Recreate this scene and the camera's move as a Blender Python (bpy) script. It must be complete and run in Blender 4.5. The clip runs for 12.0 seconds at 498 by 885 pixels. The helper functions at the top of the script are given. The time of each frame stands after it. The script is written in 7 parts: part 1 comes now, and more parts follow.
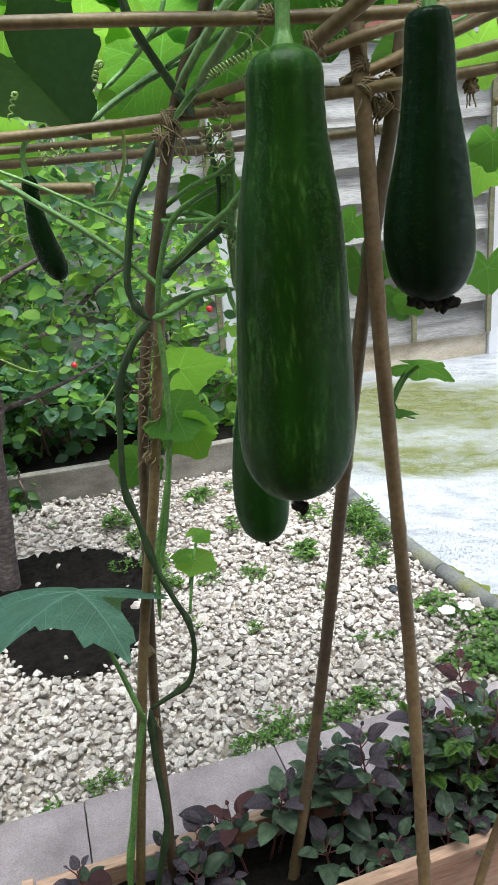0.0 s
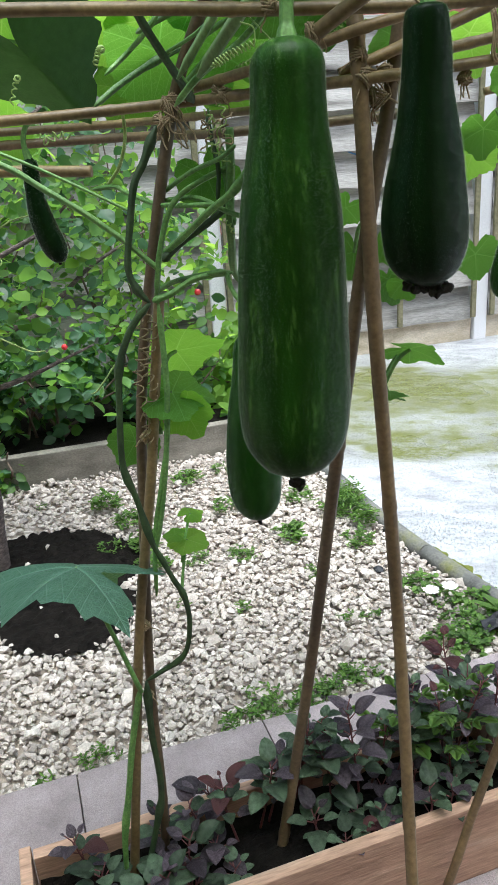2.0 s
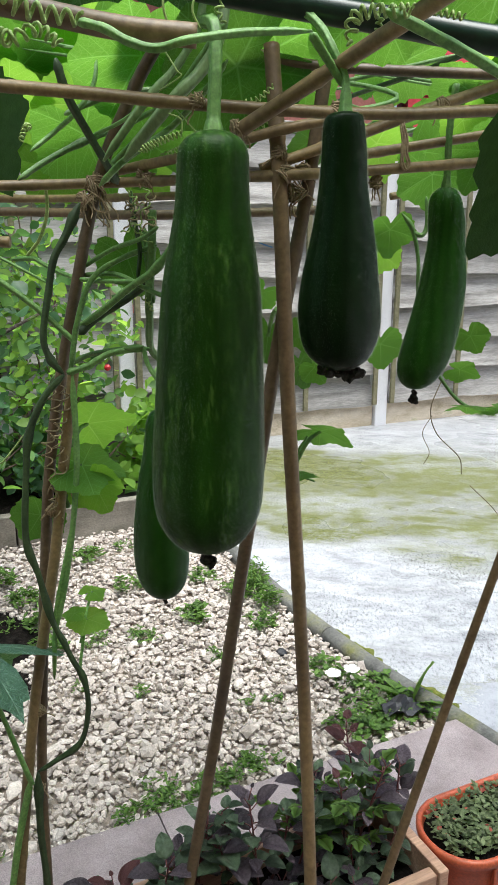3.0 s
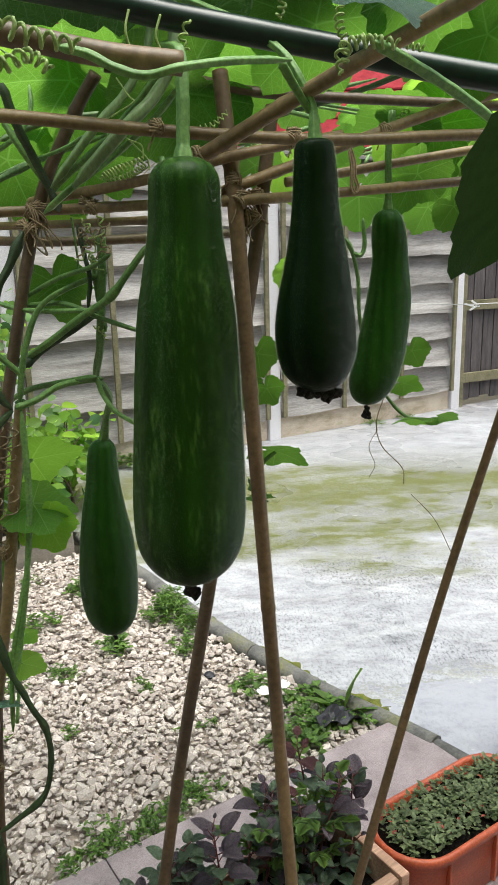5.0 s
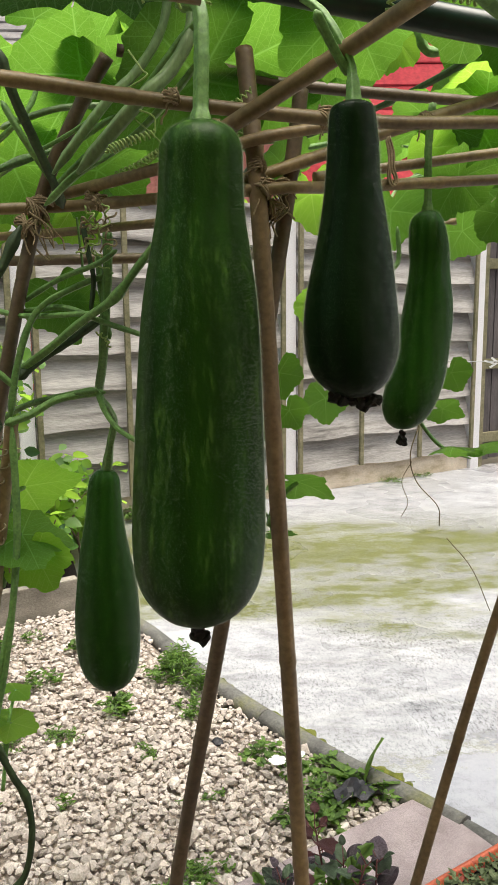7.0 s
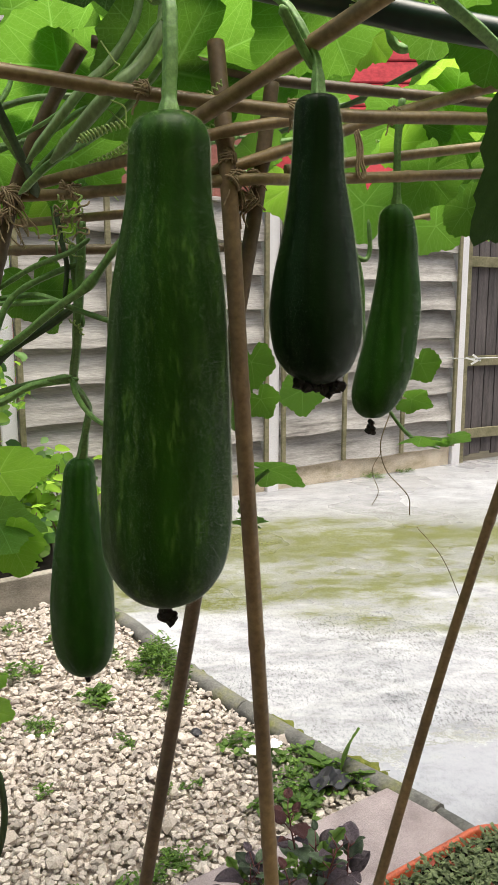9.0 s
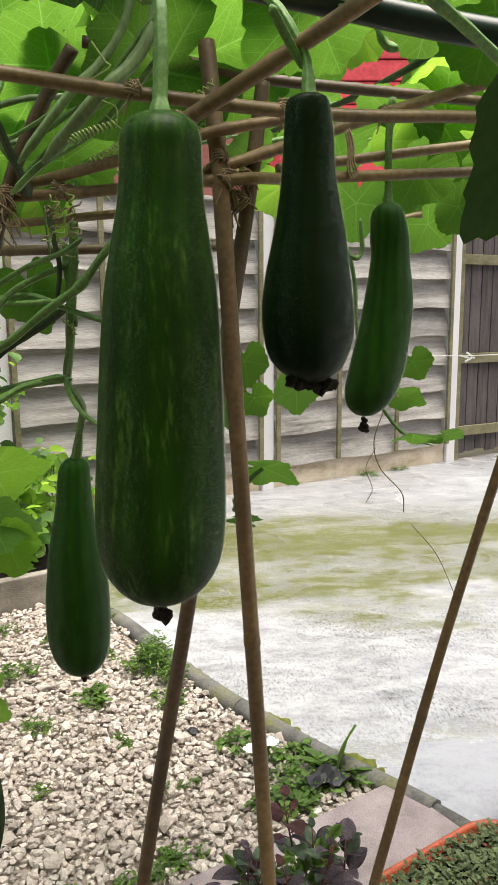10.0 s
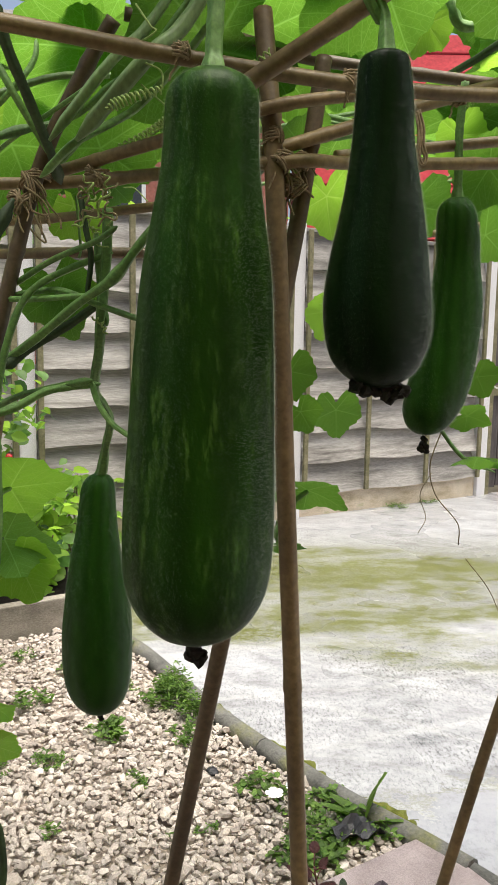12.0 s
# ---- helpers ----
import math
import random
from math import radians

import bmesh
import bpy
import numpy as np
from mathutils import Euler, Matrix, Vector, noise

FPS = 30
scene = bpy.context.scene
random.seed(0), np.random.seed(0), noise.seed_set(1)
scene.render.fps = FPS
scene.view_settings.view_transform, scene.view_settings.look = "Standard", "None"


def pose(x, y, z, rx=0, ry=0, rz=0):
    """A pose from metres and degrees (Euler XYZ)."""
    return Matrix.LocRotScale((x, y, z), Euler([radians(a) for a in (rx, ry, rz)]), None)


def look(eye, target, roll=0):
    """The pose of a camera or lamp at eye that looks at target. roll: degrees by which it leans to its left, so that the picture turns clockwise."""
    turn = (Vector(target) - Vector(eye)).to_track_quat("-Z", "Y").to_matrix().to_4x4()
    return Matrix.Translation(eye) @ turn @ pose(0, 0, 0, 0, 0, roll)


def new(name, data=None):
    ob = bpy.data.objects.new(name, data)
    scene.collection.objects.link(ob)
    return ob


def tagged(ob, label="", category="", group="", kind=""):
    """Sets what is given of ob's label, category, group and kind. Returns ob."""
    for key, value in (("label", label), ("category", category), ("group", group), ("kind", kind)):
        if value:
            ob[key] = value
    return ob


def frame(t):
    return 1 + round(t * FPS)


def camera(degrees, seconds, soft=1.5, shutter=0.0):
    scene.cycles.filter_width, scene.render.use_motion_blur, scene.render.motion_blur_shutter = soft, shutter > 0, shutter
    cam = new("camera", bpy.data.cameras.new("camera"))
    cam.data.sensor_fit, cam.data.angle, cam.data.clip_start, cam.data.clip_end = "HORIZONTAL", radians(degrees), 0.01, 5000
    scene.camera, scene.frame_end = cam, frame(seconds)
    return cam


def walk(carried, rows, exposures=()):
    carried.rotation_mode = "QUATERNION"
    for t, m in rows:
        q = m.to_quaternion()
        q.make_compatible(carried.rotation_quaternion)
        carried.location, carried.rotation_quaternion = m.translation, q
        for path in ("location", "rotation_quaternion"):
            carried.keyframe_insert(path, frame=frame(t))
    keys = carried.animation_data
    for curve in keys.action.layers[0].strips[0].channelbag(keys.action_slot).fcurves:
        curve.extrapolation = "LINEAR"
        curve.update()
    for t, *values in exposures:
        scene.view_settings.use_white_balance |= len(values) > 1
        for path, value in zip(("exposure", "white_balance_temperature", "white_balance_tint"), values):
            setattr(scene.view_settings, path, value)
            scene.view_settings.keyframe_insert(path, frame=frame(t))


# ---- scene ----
cam = camera(36.5, 12.0)
PATH = [
    (0, pose(0.0116, -0.0288, 1.3491, 70.149, 4.517, -0.275)),
    (0.5, pose(0.0012, -0.0472, 1.3453, 69.758, 4.324, 0.149)),
    (1, pose(-0.0103, -0.0424, 1.3512, 69.245, 3.819, 0.502)),
    (1.5, pose(-0.0136, -0.0453, 1.3560, 68.953, 2.920, -1.044)),
    (2, pose(-0.0044, -0.0585, 1.3550, 68.878, 3.813, -1.314)),
    (2.5, pose(0.0058, -0.0537, 1.3733, 72.421, 3.646, -4.248)),
    (3, pose(-0.0143, -0.0582, 1.3526, 74.678, -0.182, -7.620)),
    (3.2, pose(-0.0118, -0.0437, 1.3541, 74.039, 0.170, -7.050)),
    (4.8, pose(-0.0851, 0.0045, 1.3666, 75.891, 0.516, -15.159)),
    (5, pose(-0.1062, -0.0306, 1.3583, 76.012, 1.263, -17.042)),
    (5.5, pose(-0.1177, -0.0744, 1.3777, 75.692, 0.628, -16.891)),
    (6, pose(-0.1182, -0.0940, 1.3766, 77.154, 0.997, -16.297)),
    (6.5, pose(-0.0821, 0.0562, 1.2996, 80.777, 0.865, -15.973)),
    (7, pose(-0.0838, 0.0693, 1.2930, 80.656, 0.509, -15.828)),
    (7.2, pose(-0.0925, 0.0720, 1.2918, 80.420, 0.560, -15.640)),
    (8.8, pose(-0.0707, 0.0493, 1.2876, 80.003, -0.270, -17.219)),
    (9, pose(-0.0735, 0.0486, 1.2859, 80.363, -0.027, -16.890)),
    (9.5, pose(-0.0636, 0.0450, 1.2810, 80.246, 0.128, -17.022)),
    (10, pose(-0.0728, 0.0454, 1.2857, 80.291, 0.338, -17.318)),
    (10.5, pose(-0.0623, 0.0851, 1.2712, 81.473, 0.733, -17.324)),
    (11, pose(-0.0583, 0.1243, 1.2637, 82.435, -0.186, -16.510)),
    (11.5, pose(-0.0662, 0.1226, 1.2623, 81.653, -0.217, -16.421)),
    (12, pose(-0.0681, 0.1381, 1.2587, 82.451, -0.997, -15.332)),
]
walk(cam, PATH, [(0.0, 0.91, 5550, 1.0), (2.0, 0.91, 5550, 1.0), (3.2, 0.74, 5900, 2.6), (5.0, 0.63, 6100, 3.0), (6.0, 0.63, 6200, 3.5), (7.0, 0.71, 6550, 5.0), (12.0, 0.70, 6550, 5.0)])

# ---- light ----
world = bpy.data.worlds.new("sky")
scene.world = world
world.use_nodes = True
wn = world.node_tree.nodes
sky = wn.new("ShaderNodeTexSky")
sky.sky_type = "NISHITA"
sky.sun_disc = False
sky.sun_elevation = radians(80)
sky.sun_rotation = radians(142)
sky.dust_density = 7.0
sky.air_density = 0.7
sky.ozone_density = 0.3
world.node_tree.links.new(sky.outputs[0], wn["Background"].inputs[0])
wn["Background"].inputs[1].default_value = 0.15
sun_data = bpy.data.lights.new("sun", "SUN")
sun_data.energy = 3.0
sun_data.angle = radians(60)
sun_data.color = (1.0, 0.96, 0.9)
sun = new("sun", sun_data)
sun.matrix_world = look((1.1, -1.4, 10.0), (0, 0, 0))

# ---- materials ----


def nodes_of(name):
    m = bpy.data.materials.new(name)
    m.use_nodes = True
    return m, m.node_tree, m.node_tree.nodes["Principled BSDF"]


def link(nt, a, b):
    nt.links.new(a, b)


def noise_node(nt, scale, detail=4.0, rough=0.55, stretch=None, coord="Object"):
    tc = nt.nodes.new("ShaderNodeTexCoord")
    out = tc.outputs[coord]
    if stretch:
        mp = nt.nodes.new("ShaderNodeMapping")
        mp.inputs["Scale"].default_value = stretch
        link(nt, out, mp.inputs["Vector"])
        out = mp.outputs["Vector"]
    n = nt.nodes.new("ShaderNodeTexNoise")
    n.inputs["Scale"].default_value = scale
    n.inputs["Detail"].default_value = detail
    n.inputs["Roughness"].default_value = rough
    link(nt, out, n.inputs["Vector"])
    return n


def ramp(nt, fac, stops):
    r = nt.nodes.new("ShaderNodeValToRGB")
    e = r.color_ramp.elements
    while len(e) < len(stops):
        e.new(0.5)
    for k, (p, c) in enumerate(stops):
        e[k].position = p
        e[k].color = (c[0], c[1], c[2], 1)
    link(nt, fac, r.inputs["Fac"])
    return r


def mix_col(nt, fac, a, b, mode="MIX"):
    m = nt.nodes.new("ShaderNodeMix")
    m.data_type = "RGBA"
    m.blend_type = mode
    for sock, v in ((m.inputs[0], fac), (m.inputs[6], a), (m.inputs[7], b)):
        if isinstance(v, (int, float)):
            sock.default_value = v
        elif isinstance(v, tuple):
            sock.default_value = (v[0], v[1], v[2], 1)
        else:
            link(nt, v, sock)
    return m.outputs[2]


def bump(nt, bsdf, height, strength=0.4, dist=0.002):
    b = nt.nodes.new("ShaderNodeBump")
    b.inputs["Strength"].default_value = strength
    b.inputs["Distance"].default_value = dist
    link(nt, height, b.inputs["Height"])
    link(nt, b.outputs["Normal"], bsdf.inputs["Normal"])
    return b


def random_shift(nt, color, amount, per_island=False):
    """Lightens or darkens a colour from piece to piece."""
    if per_island:
        src = nt.nodes.new("ShaderNodeNewGeometry").outputs["Random Per Island"]
    else:
        src = nt.nodes.new("ShaderNodeObjectInfo").outputs["Random"]
    r = nt.nodes.new("ShaderNodeMapRange")
    r.inputs["To Min"].default_value = 1 - amount
    r.inputs["To Max"].default_value = 1 + amount
    link(nt, src, r.inputs["Value"])
    hsv = nt.nodes.new("ShaderNodeHueSaturation")
    link(nt, color, hsv.inputs["Color"])
    link(nt, r.outputs["Result"], hsv.inputs["Value"])
    return hsv.outputs["Color"]


def surface(name, stops, scale, rough=0.7, stretch=None, grain=None, bump_strength=0.4, bump_dist=0.002, vary=0.0, island=False, coord="Object", metal=0.0):
    """A two-scale noisy surface: broad patches from the stops, fine grain over them."""
    m, nt, b = nodes_of(name)
    n1 = noise_node(nt, scale, 5, 0.6, stretch, coord)
    c = ramp(nt, n1.outputs["Fac"], stops).outputs["Color"]
    gscale = grain or scale * 9
    n2 = noise_node(nt, gscale, 3, 0.6, stretch, coord)
    g = ramp(nt, n2.outputs["Fac"], [(0.3, (0.72, 0.72, 0.72)), (0.7, (1.18, 1.18, 1.18))]).outputs["Color"]
    c = mix_col(nt, 1.0, c, g, "MULTIPLY")
    if vary:
        c = random_shift(nt, c, vary, island)
    link(nt, c, b.inputs["Base Color"])
    b.inputs["Roughness"].default_value = rough
    b.inputs["Metallic"].default_value = metal
    bump(nt, b, n2.outputs["Fac"], bump_strength, bump_dist)
    return m


def mth(nt, op, a, b=None, clamp=False):
    n = nt.nodes.new("ShaderNodeMath")
    n.operation = op
    n.use_clamp = clamp
    for k, v in enumerate((a, b)):
        if v is None:
            continue
        if isinstance(v, (int, float)):
            n.inputs[k].default_value = v
        else:
            link(nt, v, n.inputs[k])
    return n.outputs[0]


def vein_mask(nt):
    """Five ribs from the stalk, slanting side veins and a fine net, over a leaf of unit radius."""
    tc = nt.nodes.new("ShaderNodeTexCoord")
    s = nt.nodes.new("ShaderNodeSeparateXYZ")
    link(nt, tc.outputs["Object"], s.inputs[0])
    x, y = s.outputs[0], s.outputs[1]
    r = mth(nt, "SQRT", mth(nt, "ADD", mth(nt, "MULTIPLY", x, x), mth(nt, "MULTIPLY", y, y)))
    m = mth(nt, "MULTIPLY", mth(nt, "ARCTAN2", x, y), 5 / (2 * math.pi))
    d = mth(nt, "MULTIPLY", mth(nt, "SUBTRACT", m, mth(nt, "ROUND", m)), 2 * math.pi / 5)
    alongv = mth(nt, "MULTIPLY", r, mth(nt, "COSINE", d))
    across = mth(nt, "ABSOLUTE", mth(nt, "MULTIPLY", r, mth(nt, "SINE", d)))
    width = mth(nt, "SUBTRACT", 0.024, mth(nt, "MULTIPLY", r, 0.018))
    main = mth(nt, "SUBTRACT", 1.0, mth(nt, "DIVIDE", across, width), True)
    u = mth(nt, "MULTIPLY", mth(nt, "SUBTRACT", alongv, mth(nt, "MULTIPLY", across, 0.95)), 5.5)
    f = mth(nt, "ABSOLUTE", mth(nt, "SUBTRACT", u, mth(nt, "ROUND", u)))
    side = mth(nt, "MULTIPLY", mth(nt, "SUBTRACT", 1.0, mth(nt, "DIVIDE", f, 0.05), True), 0.7)
    v = nt.nodes.new("ShaderNodeTexVoronoi")
    v.feature = "DISTANCE_TO_EDGE"
    v.inputs["Scale"].default_value = 15
    link(nt, tc.outputs["Object"], v.inputs["Vector"])
    net = mth(nt, "MULTIPLY", mth(nt, "SUBTRACT", 1.0, mth(nt, "DIVIDE", v.outputs["Distance"], 0.06), True), 0.35)
    return mth(nt, "MAXIMUM", mth(nt, "MAXIMUM", main, side), net)


def leaf_material(name, dark, light, through_col, amount=0.45, rough=0.5, vary=0.25, island=False, scale=18, veins=False):
    """A leaf: glossy skin over green, and light that passes through the blade."""
    m, nt, b = nodes_of(name)
    n1 = noise_node(nt, scale * (0.25 if veins else 1.0), 4)
    c = ramp(nt, n1.outputs["Fac"], [(0.3, dark), (0.7, light)]).outputs["Color"]
    tc = mix_col(nt, n1.outputs["Fac"], through_col, tuple(v * 0.7 for v in through_col))
    n2 = noise_node(nt, scale * (1.5 if veins else 5.0), 3)
    height = n2.outputs["Fac"]
    if veins:
        vm = vein_mask(nt)
        part_v = mth(nt, "MULTIPLY", vm, 0.65)
        c = mix_col(nt, part_v, c, tuple(min(v * 1.5 + 0.05, 0.6) for v in light))
        tc = mix_col(nt, part_v, tc, tuple(min(v * 1.15 + 0.10, 0.8) for v in through_col))
        height = mth(nt, "SUBTRACT", n2.outputs["Fac"], vm)
    c = random_shift(nt, c, vary, island)
    link(nt, c, b.inputs["Base Color"])
    b.inputs["Roughness"].default_value = rough
    b.inputs["Specular IOR Level"].default_value = 0.3
    bump(nt, b, height, 0.5, 0.014 if veins else 0.002)
    t = nt.nodes.new("ShaderNodeBsdfTranslucent")
    tc = random_shift(nt, tc, vary, island)
    link(nt, tc, t.inputs["Color"])
    mx = nt.nodes.new("ShaderNodeMixShader")
    mx.inputs[0].default_value = amount
    link(nt, b.outputs[0], mx.inputs[1])
    link(nt, t.outputs[0], mx.inputs[2])
    link(nt, mx.outputs[0], nt.nodes["Material Output"].inputs["Surface"])
    return m


def gourd_material(name, base, streak, streak_amount):
    """Dark green rind: broad lengthwise stripes, broken pale flecks between them and a downy sheen."""
    m, nt, b = nodes_of(name)
    tc = nt.nodes.new("ShaderNodeTexCoord")
    s = nt.nodes.new("ShaderNodeSeparateXYZ")
    link(nt, tc.outputs["Object"], s.inputs[0])
    ang = mth(nt, "ARCTAN2", s.outputs[0], s.outputs[1])
    wob = noise_node(nt, 16, 3, 0.6, (1, 1, 0.5))
    phase = mth(nt, "ADD", mth(nt, "MULTIPLY", ang, 11.0), mth(nt, "MULTIPLY", wob.outputs["Fac"], 9.0))
    stripe = mth(nt, "MULTIPLY", mth(nt, "ADD", mth(nt, "SINE", phase), 1.0), 0.5)
    n1 = noise_node(nt, 14, 4, 0.6, (1, 1, 0.35))
    c = ramp(nt, n1.outputs["Fac"], [(0.3, tuple(v * 0.75 for v in base)), (0.7, tuple(v * 1.3 for v in base))]).outputs["Color"]
    c = mix_col(nt, mth(nt, "MULTIPLY", stripe, 0.5), c, tuple(v * 0.45 for v in base))
    n2 = noise_node(nt, 190, 4, 0.7, (1, 1, 0.20))
    n3 = noise_node(nt, 26, 3, 0.6, (1, 1, 0.5))
    f1 = ramp(nt, n2.outputs["Fac"], [(0.50, (0, 0, 0)), (0.68, (1, 1, 1))]).outputs["Color"]
    f2 = ramp(nt, n3.outputs["Fac"], [(0.42, (0, 0, 0)), (0.62, (1, 1, 1))]).outputs["Color"]
    fm = mth(nt, "MULTIPLY", mth(nt, "MULTIPLY", f1, f2), mth(nt, "SUBTRACT", 1.0, mth(nt, "MULTIPLY", stripe, 0.7)))
    c = mix_col(nt, mth(nt, "MULTIPLY", fm, streak_amount), c, streak)
    link(nt, c, b.inputs["Base Color"])
    b.inputs["Roughness"].default_value = 0.42
    b.inputs["Specular IOR Level"].default_value = 0.08
    b.inputs["Sheen Weight"].default_value = 0.9
    b.inputs["Sheen Roughness"].default_value = 0.07
    b.inputs["Sheen Tint"].default_value = (0.85, 1.0, 0.85, 1)
    n4 = noise_node(nt, 260, 2)
    bump(nt, b, mth(nt, "ADD", n4.outputs["Fac"], mth(nt, "MULTIPLY", stripe, 1.2)), 0.3, 0.0009)
    return m


def concrete_patio():
    """Pale damp concrete: brushed streaks, black grit, bands of moss and smooth wet films."""
    m, nt, b = nodes_of("patio_concrete")
    turn = nt.nodes.new("ShaderNodeTexCoord")
    mp = nt.nodes.new("ShaderNodeMapping")
    mp.inputs["Rotation"].default_value = (0, 0, radians(14))
    link(nt, turn.outputs["Object"], mp.inputs["Vector"])
    sp = nt.nodes.new("ShaderNodeSeparateXYZ")
    link(nt, mp.outputs["Vector"], sp.inputs[0])

    def tex(scale, detail, rough, stretch):
        m2 = nt.nodes.new("ShaderNodeMapping")
        m2.inputs["Scale"].default_value = stretch
        link(nt, mp.outputs["Vector"], m2.inputs["Vector"])
        n = nt.nodes.new("ShaderNodeTexNoise")
        n.inputs["Scale"].default_value = scale
        n.inputs["Detail"].default_value = detail
        n.inputs["Roughness"].default_value = rough
        link(nt, m2.outputs["Vector"], n.inputs["Vector"])
        return n.outputs["Fac"]

    broad = tex(1.6, 5, 0.6, (0.7, 1.2, 1))
    streak = tex(7.0, 10, 0.78, (0.75, 1.3, 1))
    fine_n = tex(75, 5, 0.8, (1.3, 0.6, 1))
    c = ramp(nt, streak, [(0.28, (0.10, 0.10, 0.108)), (0.38, (0.21, 0.212, 0.224)), (0.47, (0.30, 0.304, 0.320)), (0.60, (0.39, 0.395, 0.412))]).outputs["Color"]
    grit = ramp(nt, fine_n, [(0.38, (0.22, 0.22, 0.22)), (0.50, (1.05, 1.05, 1.05))]).outputs["Color"]
    where = ramp(nt, broad, [(0.35, (0.15, 0.15, 0.15)), (0.60, (0.95, 0.95, 0.95))]).outputs["Color"]
    c = mix_col(nt, where, c, grit, "MULTIPLY")
    # scraped lines across the slab
    for turn_by, wave_scale in ((0.5, 1.1), (-0.25, 0.8)):
        m3 = nt.nodes.new("ShaderNodeMapping")
        m3.inputs["Rotation"].default_value = (0, 0, turn_by)
        link(nt, mp.outputs["Vector"], m3.inputs["Vector"])
        v = nt.nodes.new("ShaderNodeTexWave")
        v.inputs["Scale"].default_value = wave_scale
        v.inputs["Distortion"].default_value = 5
        v.inputs["Detail"].default_value = 3
        v.bands_direction = "Y"
        link(nt, m3.outputs["Vector"], v.inputs["Vector"])
        ln = ramp(nt, v.outputs["Fac"], [(0.965, (0, 0, 0)), (0.995, (1, 1, 1))]).outputs["Color"]
        c = mix_col(nt, mth(nt, "MULTIPLY", mth(nt, "MULTIPLY", ln, broad), 0.3), c, (0.60, 0.60, 0.58))
    # algae-grey grit over the far half, speckled
    yy = sp.outputs[1]
    reach = mth(nt, "ADD", mth(nt, "MULTIPLY", mth(nt, "SUBTRACT", yy, 2.75), 0.9), mth(nt, "MULTIPLY", mth(nt, "SUBTRACT", broad, 0.5), 3.0), True)
    reach = mth(nt, "MULTIPLY", reach, mth(nt, "SUBTRACT", 1.0, mth(nt, "MULTIPLY", mth(nt, "SUBTRACT", yy, 4.5), 1.6, True)))
    speck = ramp(nt, fine_n, [(0.40, (1, 1, 1)), (0.60, (0.25, 0.25, 0.25))]).outputs["Color"]
    c = mix_col(nt, mth(nt, "MULTIPLY", mth(nt, "MULTIPLY", reach, speck), 0.8), c, (0.140, 0.145, 0.098))
    # two mossy bands that run across the yard
    wob = mth(nt, "MULTIPLY", mth(nt, "SUBTRACT", broad, 0.5), 1.7)
    pos = mth(nt, "ADD", yy, wob)
    band1 = mth(nt, "SUBTRACT", 1.0, mth(nt, "DIVIDE", mth(nt, "ABSOLUTE", mth(nt, "SUBTRACT", pos, 4.15)), 0.66), True)
    band2 = mth(nt, "SUBTRACT", 1.0, mth(nt, "DIVIDE", mth(nt, "ABSOLUTE", mth(nt, "SUBTRACT", pos, 3.42)), 0.48), True)
    band = mth(nt, "MAXIMUM", band1, mth(nt, "MULTIPLY", band2, 0.7))
    rag = mth(nt, "MULTIPLY", ramp(nt, streak, [(0.40, (0, 0, 0)), (0.50, (1, 1, 1))]).outputs["Color"], ramp(nt, fine_n, [(0.36, (0.45, 0.45, 0.45)), (0.52, (1, 1, 1))]).outputs["Color"])
    ragged = mth(nt, "ADD", mth(nt, "MULTIPLY", mth(nt, "SUBTRACT", streak, 0.5), 3.4), mth(nt, "MULTIPLY", mth(nt, "SUBTRACT", fine_n, 0.5), 1.8))
    moss = mth(nt, "MULTIPLY", mth(nt, "SUBTRACT", mth(nt, "ADD", mth(nt, "MULTIPLY", band, 1.6), mth(nt, "MULTIPLY", ragged, mth(nt, "MULTIPLY", band, 3.0, True))), 0.35), 1.3, True)
    mc = mix_col(nt, fine_n, (0.036, 0.043, 0.005), (0.158, 0.168, 0.026))
    c = mix_col(nt, mth(nt, "MULTIPLY", mth(nt, "MULTIPLY", moss, ramp(nt, streak, [(0.40, (0.55, 0.55, 0.55)), (0.54, (1, 1, 1))]).outputs["Color"]), 0.92), c, mc)
    # a smooth wet film by the planters, sky reflection put into its colour, mossy rim
    wx, wy = mth(nt, "DIVIDE", mth(nt, "SUBTRACT", sp.outputs[0], 0.82), 0.62), mth(nt, "DIVIDE", mth(nt, "SUBTRACT", yy, 1.87), 0.30)
    far_out = mth(nt, "ADD", mth(nt, "SQRT", mth(nt, "ADD", mth(nt, "MULTIPLY", wx, wx), mth(nt, "MULTIPLY", wy, wy))), mth(nt, "MULTIPLY", mth(nt, "SUBTRACT", streak, 0.5), 2.6))
    film = ramp(nt, far_out, [(0.75, (1, 1, 1)), (0.95, (0, 0, 0))]).outputs["Color"]
    rim = ramp(nt, far_out, [(0.85, (0, 0, 0)), (0.95, (1, 1, 1)), (1.08, (0, 0, 0))]).outputs["Color"]
    c = mix_col(nt, mth(nt, "MULTIPLY", mth(nt, "MULTIPLY", rim, rag), 0.7), c, (0.17, 0.17, 0.08))
    c = mix_col(nt, mth(nt, "MULTIPLY", mth(nt, "MULTIPLY", film, mth(nt, "MULTIPLY", streak, 1.7, True)), 0.75), c, (0.36, 0.365, 0.40))
    link(nt, c, b.inputs["Base Color"])
    wet = tex(1.3, 3, 0.5, (1, 1, 1))
    r = ramp(nt, wet, [(0.42, (0.22, 0.22, 0.22)), (0.62, (0.62, 0.62, 0.62))]).outputs["Color"]
    link(nt, mix_col(nt, film, r, (0.24, 0.24, 0.24)), b.inputs["Roughness"])
